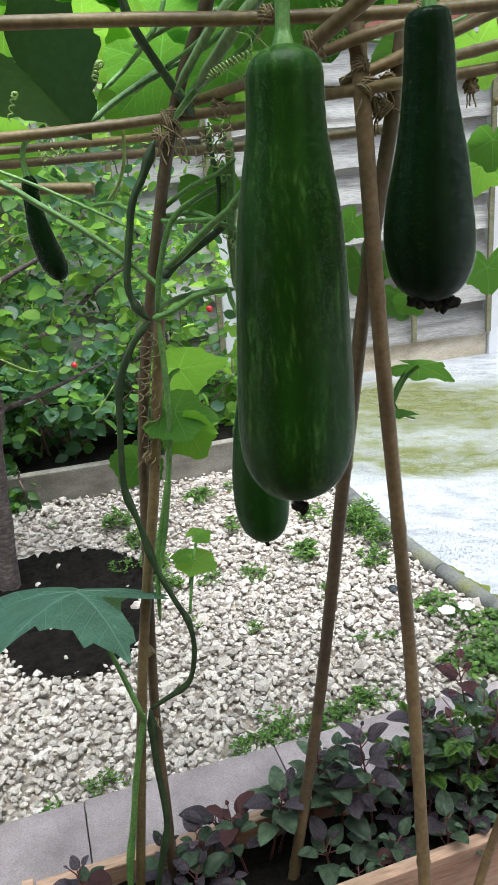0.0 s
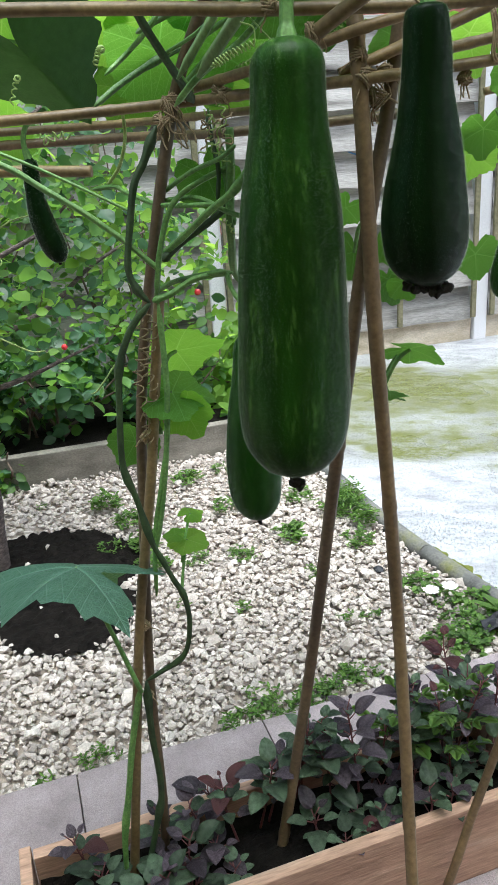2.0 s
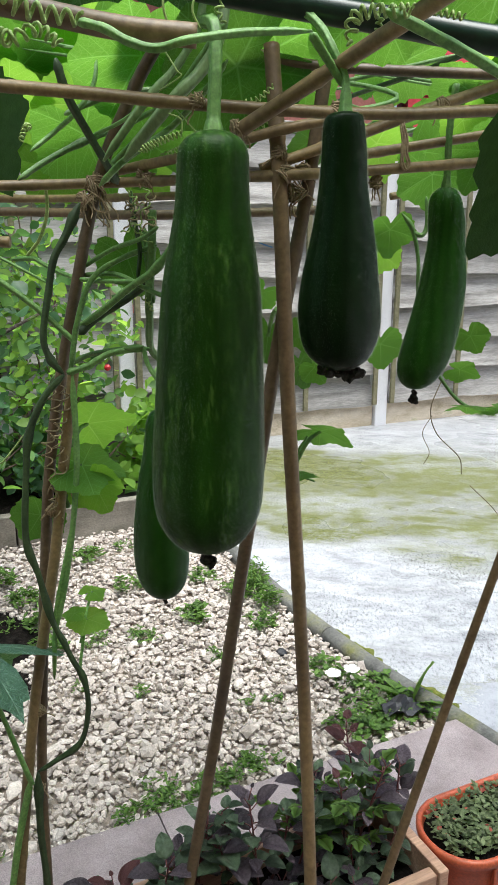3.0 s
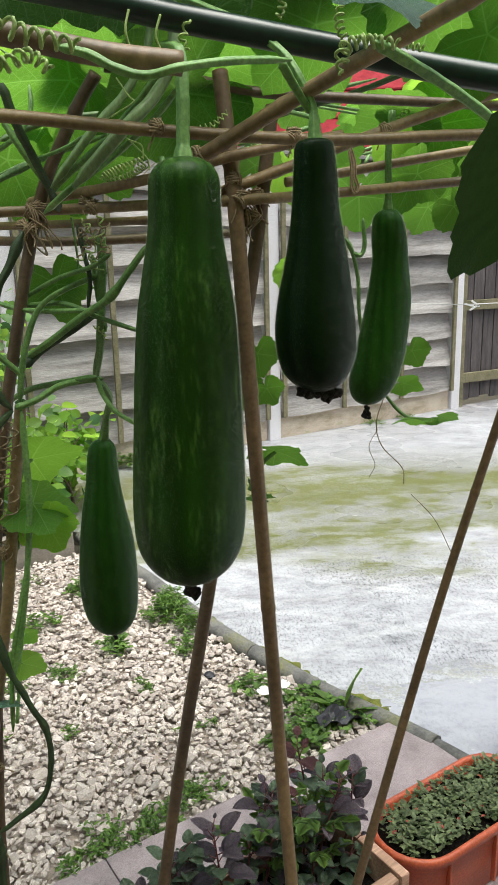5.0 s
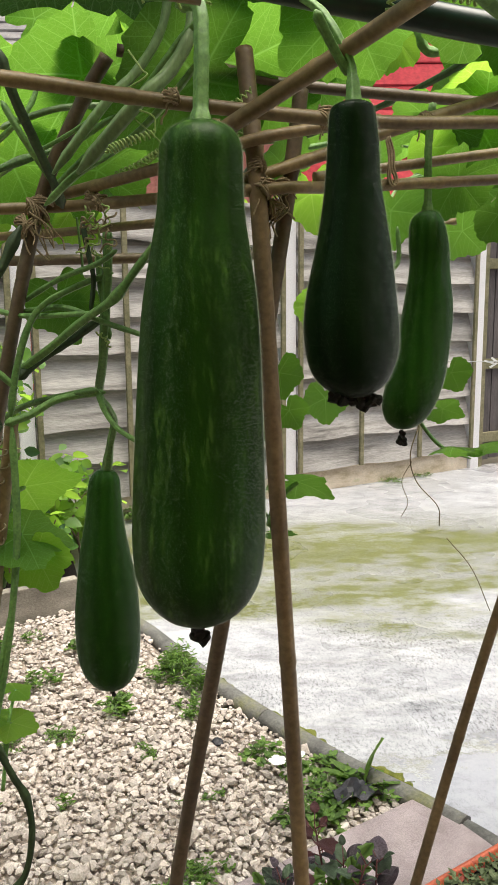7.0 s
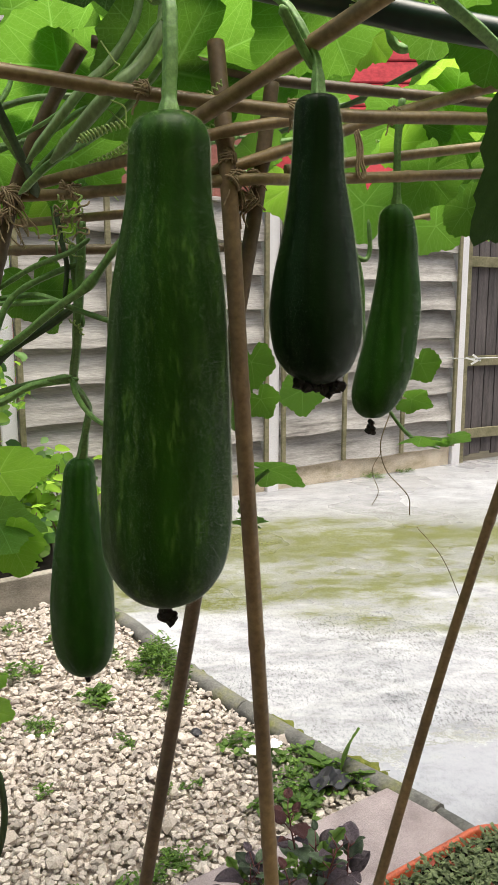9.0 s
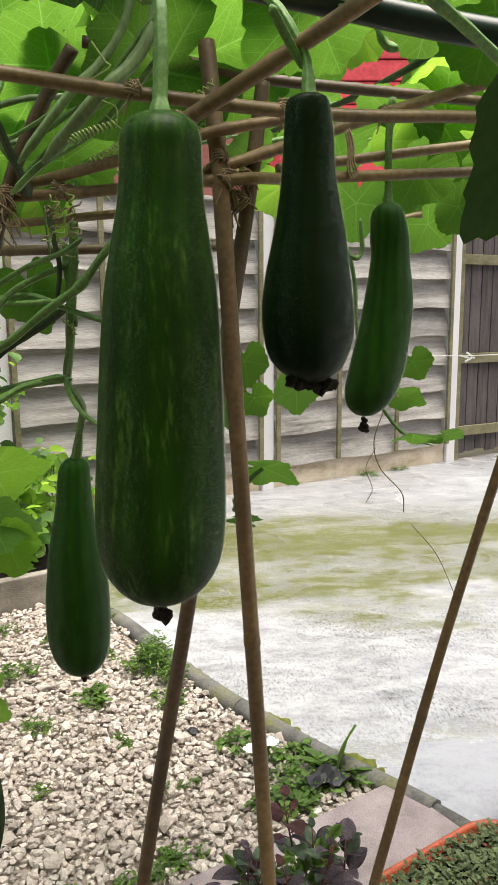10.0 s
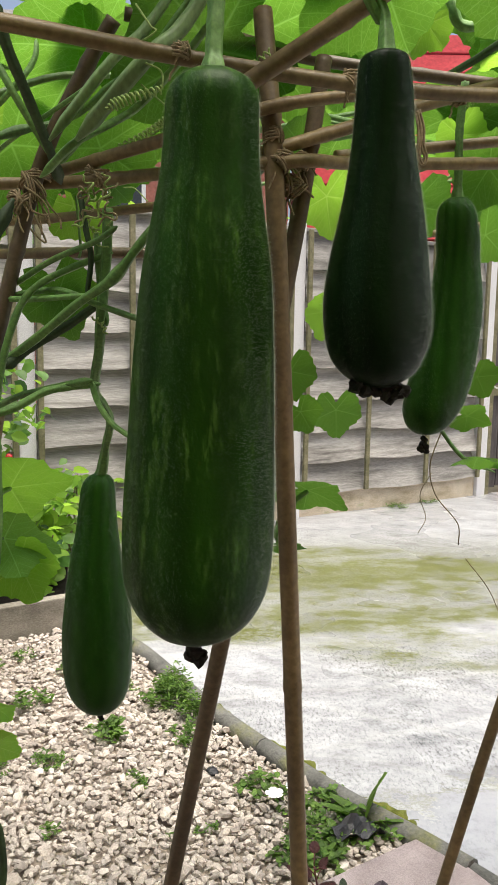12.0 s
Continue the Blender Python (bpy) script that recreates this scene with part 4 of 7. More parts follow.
cane([(0.213, 0.857, 1.44), (0.276, 0.857, 1.45), (0.496, 0.857, 1.485), (0.722, 0.857, 1.515)], 0.0059, 0.0055, "bamboo", 0.22, 14)
cane([(0.413, 1.28, 1.419), (0.576, 1.28, 1.444), (0.782, 1.28, 1.488), (1.097, 1.28, 1.539)], 0.0064, 0.006, "bamboo", 0.22, 15)
cane([(0.016, 0.92, 1.571), (0.123, 0.913, 1.559), (0.213, 0.913, 1.548), (0.442, 0.913, 1.545), (0.703, 0.913, 1.542)], 0.0065, 0.0065, "bamboo_dark", 0.22, 16, "brown bamboo cane high in the trellis")
cane([(-0.359, 0.617, 1.56), (-0.11, 0.599, 1.52), (-0.03, 0.579, 1.503), (0.03, 0.574, 1.498)], 0.0092, 0.0092, "bamboo_dark", 0.25, 17, "thick brown bamboo cane near the roof of leaves")

tube_line = smooth_path([(-0.603, 0.857, 1.665), (-0.108, 0.75, 1.599), (0.07, 0.707, 1.565), (0.202, 0.674, 1.54), (0.348, 0.62, 1.508), (0.8, 0.448, 1.422), (1.246, 0.276, 1.336)], 10)
bm = bmesh.new()
sweep(bm, tube_line, 0.0124, 16)
support = thing("plant_support_tube", (0, 0, 0), "dark green plastic-coated garden support tube", "garden stake")
part("tube", bm, M["hose"], support)
for a, c in ((tube_line[0], tube_line[1]), (tube_line[-1], tube_line[-2])):
    bm = bmesh.new()
    d = (a - c).normalized()
    sweep(bm, [a - d * 0.012, a - d * 0.004, a + d * 0.004, a + d * 0.007], lambda t: 0.0138 - 0.006 * max(0, t - 0.5), 16)
    part("end_cap", bm, M["hose"], support)

# ---- gourds ----


def hairs(g, rings):
    """The coat of fine pale hairs that stands off the rind, about one to the square millimetre."""
    rs = np.random.RandomState(len(rings))
    R = np.array(rings)
    w = (R[:-1, 3] + R[1:, 3]) * np.linalg.norm(np.diff(R[:, :3], axis=0), axis=1) + 1e-6
    count = int(math.pi * w.sum() * 1.0e6)
    k = rs.choice(len(w), count, p=w / w.sum())
    t = rs.rand(count)[:, None]
    P = R[k] * (1 - t) + R[k + 1] * t
    a = rs.rand(count) * 2 * math.pi
    out = np.stack([np.cos(a), np.sin(a), rs.normal(0, 0.06, count)], 1)
    slope = (R[k + 1, 3] - R[k, 3]) / np.maximum(R[k, 2] - R[k + 1, 2], 1e-4)
    out[:, 2] += np.clip(slope, -12, 12)
    out /= np.linalg.norm(out, axis=1)[:, None]
    base = P[:, :3] + np.stack([np.cos(a), np.sin(a), 0 * a], 1) * P[:, 3:4] * 0.997
    tip = base + out * rs.uniform(0.0008, 0.0030, (count, 1)) + rs.normal(0, 0.00012, (count, 3))
    side = np.array([[0.0, 0.0, 1.0]]) - out * out[:, 2:3] + np.stack([-np.sin(a), np.cos(a), 0 * a], 1) * rs.normal(0, 0.12, (count, 1))
    side *= 0.000018 / (np.linalg.norm(side, axis=1)[:, None] + 1e-6)
    V = np.stack([base - side, base + side, tip], 1).reshape(-1, 3)
    ob = raw("hair_coat", V.tolist(), np.arange(count * 3).reshape(-1, 3).tolist(), M["fuzz"], g)
    ob["kind"] = "stuff"


def gourd(rings, mat, stalk_pts, stalk_r, scar, label, group="hanging gourds", ribs=0.0):
    x, y, z, r = rings[0]
    g = thing("gourd", (x, y, z), label, "gourd", group)
    bm = bmesh.new()
    lathe(bm, dense([(a - x, b - y, c - z, d) for a, b, c, d in rings], 5), 40, 0.012, len(rings), ribs)
    part("rind", bm, M[mat], g)
    hairs(g, dense([(a - x, b - y, c - z, d) for a, b, c, d in rings], 5))
    bm = bmesh.new()
    sl = smooth_path([Vector(p) - Vector((x, y, z)) for p in stalk_pts], 8)
    sweep(bm, sl, lambda t: stalk_r * (1.5 - 0.7 * min(t * 5, 1) + 0.04 * math.sin(60 * t)), 20, 1.0, 0.16)
    part("stalk", bm, M["stalk"], g, "ridged green stalk")
    ex, ey, ez, er = rings[-1]
    rnd = random.Random(len(stalk_pts))
    bm = bmesh.new()
    for dx, dy, dz, s in scar:
        r = bmesh.ops.create_icosphere(bm, subdivisions=2, radius=s)
        for v in r["verts"]:
            v.co = v.co * (1 + 0.9 * noise.noise(v.co * 260 + Vector((dx * 90, 0, 0)))) + Vector((ex - x + dx, ey - y + dy, ez - z + dz))
    part("blossom_scar", bm, M["scar"], g, "shrivelled black blossom end")
    return g


gourd([(0.0512, 0.6768, 1.4452, 0.0058), (0.0511, 0.6768, 1.4427, 0.0165), (0.0510, 0.6768, 1.4361, 0.0265), (0.0507, 0.6768, 1.4245, 0.0321), (0.0502, 0.6768, 1.4038, 0.0331), (0.0496, 0.6768, 1.3749, 0.0350), (0.0488, 0.6768, 1.3438, 0.0401), (0.0479, 0.6768, 1.3045, 0.0463), (0.0469, 0.6768, 1.2632, 0.0496), (0.0460, 0.6768, 1.2218, 0.0519), (0.0450, 0.6768, 1.1804, 0.0538), (0.0441, 0.6768, 1.1432, 0.0554), (0.0433, 0.6768, 1.1101, 0.0558), (0.0427, 0.6768, 1.0811, 0.0534), (0.0422, 0.6768, 1.0605, 0.0459), (0.0418, 0.6768, 1.0447, 0.0331), (0.0416, 0.6768, 1.0361, 0.0182), (0.0415, 0.6768, 1.0315, 0.0050)],
      "gourd", [(0.051, 0.677, 1.436), (0.052, 0.679, 1.463), (0.054, 0.682, 1.501), (0.054, 0.691, 1.534), (0.045, 0.717, 1.544)], 0.0071,
      [(0, 0, -0.0043, 0.0065), (0.0032, 0, -0.0119, 0.0059), (-0.0022, 0.0011, -0.0097, 0.0054), (0.0065, -0.0022, -0.0086, 0.0043)], "long dark green hairy gourd with pale flecks, hanging by its stalk", ribs=0.011)
gourd([(0.1657, 0.6454, 1.4582, 0.0054), (0.1657, 0.6454, 1.4565, 0.013), (0.1646, 0.6454, 1.4501, 0.0178), (0.1657, 0.6454, 1.4241, 0.0203), (0.1657, 0.6454, 1.3982, 0.0219), (0.1668, 0.6454, 1.3712, 0.0259), (0.1668, 0.6454, 1.3442, 0.0307), (0.1657, 0.6454, 1.3172, 0.0353), (0.1657, 0.6454, 1.2891, 0.0386), (0.1668, 0.6454, 1.2664, 0.038), (0.1668, 0.6454, 1.2491, 0.0333), (0.1679, 0.6454, 1.2373, 0.0254), (0.1679, 0.6454, 1.2297, 0.013), (0.1679, 0.6454, 1.2275, 0.0043)],
      "gourd_dark", [(0.166, 0.645, 1.452), (0.167, 0.65, 1.474), (0.166, 0.655, 1.49), (0.156, 0.66, 1.512), (0.147, 0.672, 1.532), (0.132, 0.693, 1.552), (0.110, 0.725, 1.575), (0.07, 0.76, 1.60)], 0.0045,
      [(-0.0173, -0.0032, 0.0011, 0.0049), (-0.0097, -0.0043, -0.0022, 0.0043), (-0.0022, -0.0032, -0.0022, 0.0043), (0.0054, -0.0032, -0.0032, 0.0054), (0.013, -0.0032, -0.0032, 0.0059), (0.0184, -0.0043, -0.0011, 0.0054), (0.0108, -0.0022, -0.0086, 0.0038)], "squat bottle-shaped dark green gourd with a wide dried blossom end")
gourd([(0.3444, 0.8492, 1.4087, 0.0041), (0.3444, 0.8492, 1.4071, 0.0098), (0.3436, 0.8492, 1.4009, 0.016), (0.3444, 0.8492, 1.3903, 0.0198), (0.3469, 0.8492, 1.3689, 0.022), (0.3485, 0.8492, 1.3468, 0.0221), (0.3477, 0.8492, 1.3017, 0.0276), (0.3428, 0.8492, 1.264, 0.0301), (0.3354, 0.8492, 1.2263, 0.032), (0.3272, 0.8492, 1.1959, 0.0303), (0.3223, 0.8492, 1.1771, 0.0225), (0.3207, 0.8492, 1.168, 0.0123), (0.3198, 0.8492, 1.1656, 0.0033)],
      "gourd_plain", [(0.344, 0.849, 1.402), (0.344, 0.849, 1.433), (0.345, 0.853, 1.474), (0.351, 0.857, 1.523)], 0.0048,
      [(0, 0, -0.0041, 0.0037), (0.0008, 0, -0.0107, 0.0049), (-0.0025, 0, -0.0148, 0.0041), (0.0025, 0, -0.0156, 0.0041)], "curved slender green gourd hanging from the canes")
gourd([(0.003, 1.115, 1.0875, 0.005), (0.003, 1.115, 1.0855, 0.012), (0.002, 1.115, 1.078, 0.0185), (0.001, 1.115, 1.067, 0.0218), (0.000, 1.115, 1.051, 0.0230), (-0.001, 1.115, 1.012, 0.0270), (-0.002, 1.115, 0.973, 0.0337), (-0.001, 1.115, 0.923, 0.0415), (-0.002, 1.115, 0.873, 0.0452), (-0.002, 1.115, 0.821, 0.0440), (-0.001, 1.115, 0.788, 0.0365), (0.000, 1.115, 0.768, 0.0215), (0.000, 1.115, 0.7635, 0.005)],
      "gourd_plain", [(0.003, 1.115, 1.08), (0.006, 1.11, 1.094), (0.009, 1.09, 1.126), (0.011, 1.048, 1.16), (0.001, 1.014, 1.184), (-0.011, 0.986, 1.204), (-0.011, 0.916, 1.248), (-0.011, 0.89, 1.279), (-0.008, 0.888, 1.311), (-0.005, 0.885, 1.349), (-0.004, 0.884, 1.382)], 0.0058,
      [(0, 0, -0.003, 0.004), (0.002, 0, -0.009, 0.0045)], "small club-shaped green gourd on a twisted stalk")
gourd([(-0.280, 1.05, 1.366, 0.004), (-0.280, 1.05, 1.362, 0.008), (-0.280, 1.05, 1.355, 0.0108), (-0.280, 1.05, 1.323, 0.0120), (-0.275, 1.05, 1.285, 0.0170), (-0.266, 1.05, 1.253, 0.0186), (-0.262, 1.05, 1.237, 0.0158), (-0.260, 1.05, 1.227, 0.009), (-0.260, 1.05, 1.224, 0.003)],
      "gourd_dark", [(-0.280, 1.05, 1.36), (-0.284, 1.05, 1.385), (-0.278, 1.05, 1.405), (-0.268, 1.05, 1.412), (-0.25, 1.06, 1.425)], 0.0042,
      [(0, 0, -0.001, 0.0025)], "young thin dark green gourd hanging by a hooked stalk")
gourd([(0.0616, 0.802, 1.3689, 0.0046), (0.0616, 0.802, 1.3633, 0.0111), (0.0625, 0.802, 1.3319, 0.0148), (0.0644, 0.802, 1.2857, 0.0203), (0.0662, 0.802, 1.2396, 0.0231), (0.0672, 0.802, 1.2119, 0.0185), (0.0672, 0.802, 1.1998, 0.0074)],
      "gourd_dark", [(0.062, 0.802, 1.364), (0.06, 0.807, 1.397), (0.057, 0.811, 1.461)], 0.0037, [(0, 0, -0.0028, 0.0028)], "half-hidden young gourd behind the largest one")

# ---- vine stems ----


def stem(pts, r, mat="stalk", joints=(), taper=0.85):
    bm = bmesh.new()
    line = smooth_path(pts, 8)
    n = len(line)

    def radius(t):
        rr = r * (1 - (1 - taper) * t)
        for j in joints:
            rr += r * 0.42 * math.exp(-((t - j) * n / 2.2) ** 2)
        end = min(1.0, 0.3 + 12 * t, 0.3 + 12 * (1 - t))
        return rr * end * (1 + 0.04 * math.sin(40 * t))

    sweep(bm, line, radius, 15, 1.0, 0.12)
    return part("stem", bm, M[mat], vine)


def curl(pts, r=0.0009, turns=0, width=0.006, mat="tendril"):
    """A tendril along the points, coiled like a spring where it has turns."""
    line = smooth_path(pts, 14 if not turns else max(10, int(turns * 9 / max(len(pts) - 1, 1))))
    if turns:
        n = len(line)
        out = []
        for i, p in enumerate(line):
            d = (line[min(i + 1, n - 1)] - line[max(i - 1, 0)]).normalized()
            s = d.cross(Vector((0.2, 0.9, 0.3))).normalized()
            u = d.cross(s)
            a = 2 * math.pi * turns * i / (n - 1)
            w = width * min(1, 6 * i / n) * (1.0 - 0.35 * i / n)
            out.append(p + s * w * math.cos(a) + u * w * math.sin(a))
        line = out
    bm = bmesh.new()
    sweep(bm, line, r, 5)
    return part("tendril", bm, M[mat], vine)


# main stem climbing the near stand
stem([(-0.09, 0.911, 1.39), (-0.109, 0.911, 1.351), (-0.124, 0.911, 1.325), (-0.133, 0.911, 1.286), (-0.143, 0.911, 1.23), (-0.136, 0.911, 1.202), (-0.121, 0.911, 1.182)], 0.0045, "old_stem", (0.08, 0.85))
stem([(-0.121, 0.911, 1.182), (-0.148, 0.911, 1.152), (-0.17, 0.911, 1.104), (-0.177, 0.911, 1.053), (-0.184, 0.911, 0.961), (-0.171, 0.911, 0.906), (-0.157, 0.911, 0.836), (-0.137, 0.911, 0.794)], 0.0045, "old_stem", (0.0, 0.30, 0.62, 0.8))
stem([(-0.157, 0.911, 0.836), (-0.133, 0.911, 0.776), (-0.119, 0.911, 0.743), (-0.116, 0.911, 0.694), (-0.13, 0.911, 0.64), (-0.169, 0.911, 0.611), (-0.193, 0.911, 0.596)], 0.0039, "old_stem", (0.3, 0.72))
stem([(-0.193, 0.911, 0.596), (-0.196, 0.911, 0.491), (-0.193, 0.911, 0.382), (-0.207, 0.911, 0.308), (-0.249, 0.911, 0.15), (-0.26, 0.901, 0.138)], 0.0051, "old_stem", (0.05, 0.55))
stem([(-0.203, 0.911, 0.587), (-0.218, 0.911, 0.527), (-0.233, 0.911, 0.458), (-0.248, 0.911, 0.374), (-0.267, 0.911, 0.271), (-0.275, 0.911, 0.151), (-0.26, 0.886, 0.138)], 0.0051, "stalk", (0.6,))
stem([(-0.111, 0.916, 1.183), (-0.112, 0.916, 1.063), (-0.125, 0.916, 0.956), (-0.142, 0.916, 0.867), (-0.158, 0.916, 0.812)], 0.0039, "stalk")
stem([(-0.123, 0.916, 0.972), (-0.137, 0.916, 0.913), (-0.153, 0.916, 0.841), (-0.161, 0.916, 0.744)], 0.0034, "stalk")
stem([(-0.307, 0.916, 1.371), (-0.268, 0.916, 1.352), (-0.237, 0.916, 1.33), (-0.192, 0.916, 1.299), (-0.146, 0.916, 1.262), (-0.114, 0.916, 1.231), (-0.103, 0.916, 1.22)], 0.0039, "stalk")
stem([(-0.314, 0.946, 1.387), (-0.287, 0.946, 1.372), (-0.241, 0.946, 1.35), (-0.181, 0.946, 1.318), (-0.133, 0.946, 1.291)], 0.0021, "stalk")
stem([(-0.103, 0.946, 1.229), (-0.077, 0.946, 1.25), (-0.04, 0.934, 1.273), (-0.005, 0.909, 1.299)], 0.0047, "old_stem", (0.02,))
stem([(-0.112, 0.916, 1.187), (-0.104, 0.916, 1.236), (-0.089, 0.916, 1.284), (-0.071, 0.916, 1.309), (-0.036, 0.905, 1.328), (-0, 0.882, 1.341)], 0.0037, "stalk")
stem([(-0.118, 0.916, 1.183), (-0.091, 0.916, 1.192), (-0.064, 0.914, 1.207), (-0.036, 0.905, 1.213), (-0.012, 0.89, 1.216)], 0.0041, "stalk", (0.0,))
stem([(-0.196, 1.035, 1.32), (-0.162, 1.013, 1.322), (-0.147, 1, 1.315), (-0.095, 0.949, 1.298), (-0.016, 0.86, 1.3)], 0.0032, "stalk")
stem([(-0.174, 1.022, 1.323), (-0.152, 1.005, 1.347), (-0.139, 0.993, 1.38), (-0.138, 0.993, 1.415)], 0.0025, "tendril")
# stems among the upper canes
stem([(-0.099, 0.813, 1.528), (-0.09, 0.821, 1.495), (-0.074, 0.853, 1.465), (-0.056, 0.901, 1.434), (-0.045, 0.95, 1.414)], 0.0046, "old_stem", (0.9,))
stem([(-0.159, 0.907, 1.415), (-0.13, 0.926, 1.437), (-0.089, 0.956, 1.462), (-0.031, 0.981, 1.488), (0.003, 0.834, 1.485)], 0.0036, "stalk", (0.5,))
stem([(-0.152, 0.973, 1.453), (-0.119, 0.984, 1.48), (-0.085, 0.923, 1.497), (-0.069, 0.94, 1.526), (-0.066, 0.987, 1.562)], 0.0030, "stalk")
stem([(-0.071, 1.013, 1.419), (-0.037, 0.985, 1.453), (0.005, 0.887, 1.483), (0.039, 0.83, 1.518), (0.06, 0.807, 1.544), (0.076, 0.791, 1.561)], 0.0046, "stalk", (0.1,))
stem([(-0.065, 0.9, 1.409), (-0.033, 0.862, 1.435), (0.021, 0.886, 1.474), (0.056, 0.83, 1.504), (0.078, 0.805, 1.53)], 0.0038, "stalk")
stem([(-0.062, 0.581, 1.507), (-0.04, 0.573, 1.501), (-0.02, 0.564, 1.49), (0, 0.557, 1.485), (0.023, 0.551, 1.49), (0.066, 0.563, 1.499), (0.121, 0.584, 1.507)], 0.0035, "stalk")
stem([(-0.102, 0.915, 1.512), (-0.085, 0.913, 1.481), (-0.061, 0.937, 1.448), (-0.044, 0.951, 1.426)], 0.0034, "stalk")
stem([(-0.133, 1.115, 1.46), (-0.086, 1.001, 1.471), (-0.041, 0.895, 1.477), (-0.016, 0.866, 1.489)], 0.0024, "stalk")
stem([(0.132, 0.642, 1.52), (0.153, 0.654, 1.498), (0.167, 0.657, 1.481)], 0.0039, "stalk")
stem([(0.158, 0.514, 1.505), (0.195, 0.524, 1.494), (0.241, 0.541, 1.481), (0.288, 0.559, 1.465), (0.323, 0.565, 1.445)], 0.0044, "stalk")
stem([(0.330, 0.90, 1.660), (0.332, 0.87, 1.613), (0.334, 0.86, 1.595), (0.338, 0.86, 1.583), (0.346, 0.86, 1.577), (0.359, 0.86, 1.579), (0.368, 0.86, 1.592), (0.375, 0.87, 1.612), (0.385, 0.90, 1.66)], 0.0056, "stalk")
# knotted stems above the small gourd
stem([(-0.157, 1.036, 1.148), (-0.106, 0.986, 1.19), (-0.063, 0.933, 1.208), (-0.02, 0.882, 1.22)], 0.0036, "stalk", (0.98,))
stem([(-0.02, 0.888, 1.218), (-0.015, 0.883, 1.198), (-0.002, 0.871, 1.178), (0.017, 0.857, 1.165), (0.033, 0.852, 1.153)], 0.0029, "stalk")
stem([(-0.119, 0.974, 1.224), (-0.074, 0.925, 1.257), (-0.033, 0.877, 1.292), (-0.004, 0.849, 1.313), (0.018, 0.834, 1.342), (0.042, 0.828, 1.373)], 0.0044, "stalk", (0.62,))
stem([(-0.098, 0.968, 1.302), (-0.05, 0.911, 1.306), (-0.014, 0.869, 1.291), (0.03, 0.841, 1.275)], 0.0032, "stalk")
stem([(-0.098, 0.968, 1.31), (-0.055, 0.917, 1.335), (-0.017, 0.872, 1.349), (0.002, 0.856, 1.362)], 0.003, "stalk")
stem([(-0.029, 0.898, 1.396), (-0.024, 0.893, 1.362), (-0.02, 0.888, 1.335), (-0.024, 0.892, 1.301)], 0.0028, "old_stem")
stem([(-0.014, 0.9, 1.362), (-0.011, 0.896, 1.314), (-0.005, 0.891, 1.272)], 0.0034, "stalk")
# thick pale stems and coils over the large gourd
stem([(-0.057, 0.86, 1.433), (-0.007, 0.83, 1.493), (0.026, 0.83, 1.527), (0.05, 0.83, 1.567), (0.06, 0.84, 1.62)], 0.0046, "pale_stem")
stem([(-0.034, 0.85, 1.433), (0.018, 0.80, 1.487), (0.051, 0.80, 1.519), (0.071, 0.80, 1.556), (0.08, 0.82, 1.62)], 0.0066, "pale_stem")
stem([(-0.106, 0.95, 1.493), (-0.076, 0.95, 1.506), (-0.039, 0.95, 1.518), (0.02, 0.97, 1.53)], 0.0036, "pale_stem")
# stems behind the pair of gourds on the sunny side
stem([(0.322, 0.942, 1.382), (0.338, 0.942, 1.36), (0.348, 0.942, 1.321), (0.351, 0.942, 1.272), (0.365, 0.942, 1.204), (0.393, 0.942, 1.158), (0.425, 0.942, 1.124), (0.471, 0.944, 1.105)], 0.0027, "stalk", (0.1,))
stem([(0.338, 0.942, 1.357), (0.351, 0.942, 1.354), (0.357, 0.942, 1.368), (0.354, 0.942, 1.403)], 0.0032, "stalk")
stem([(0.181, 0.932, 1.057), (0.196, 0.949, 1.024), (0.219, 0.958, 1.01)], 0.0017, "stalk")
stem([(0.198, 0.919, 1.089), (0.187, 0.927, 1.066), (0.185, 0.943, 1.036)], 0.0017, "stalk")

curl([(0.393, 0.942, 1.158), (0.38, 0.942, 1.116), (0.396, 0.953, 1.077), (0.442, 0.976, 1.034), (0.459, 0.999, 0.999)], 0.0008, mat="dry_tendril")
curl([(0.483, 1.018, 0.973), (0.563, 1.073, 0.899), (0.65, 1.149, 0.791)], 0.0007, mat="dry_tendril")
curl([(0.383, 0.943, 1.107), (0.374, 0.952, 1.079), (0.393, 0.97, 1.045), (0.391, 0.984, 1.022)], 0.0005, mat="dry_tendril")
curl([(0.003, 0.92, 1.441), (0.028, 0.872, 1.447), (0.046, 0.836, 1.456)], 0.001, 13, 0.0044)
curl([(-0.111, 0.533, 1.489), (-0.1, 0.527, 1.481), (-0.083, 0.536, 1.49), (-0.069, 0.542, 1.482)], 0.0014, 9, 0.0054)
curl([(-0.101, 0.498, 1.5), (-0.088, 0.505, 1.495), (-0.07, 0.51, 1.493), (-0.051, 0.515, 1.492)], 0.0015, 6, 0.0065)
curl([(0.092, 0.798, 1.487), (0.109, 0.789, 1.491), (0.124, 0.785, 1.503)], 0.0009, 7, 0.0035)
curl([(0.025, 0.864, 1.49), (0.036, 0.849, 1.476), (0.046, 0.836, 1.462), (0.047, 0.834, 1.45)], 0.0009)
curl([(0.014, 0.813, 1.537), (0.025, 0.804, 1.518), (0.028, 0.801, 1.512), (0.006, 0.81, 1.499)], 0.0009)
curl([(0.133, 0.517, 1.482), (0.139, 0.52, 1.502), (0.156, 0.515, 1.505), (0.176, 0.509, 1.503)], 0.0013, 9, 0.0054)
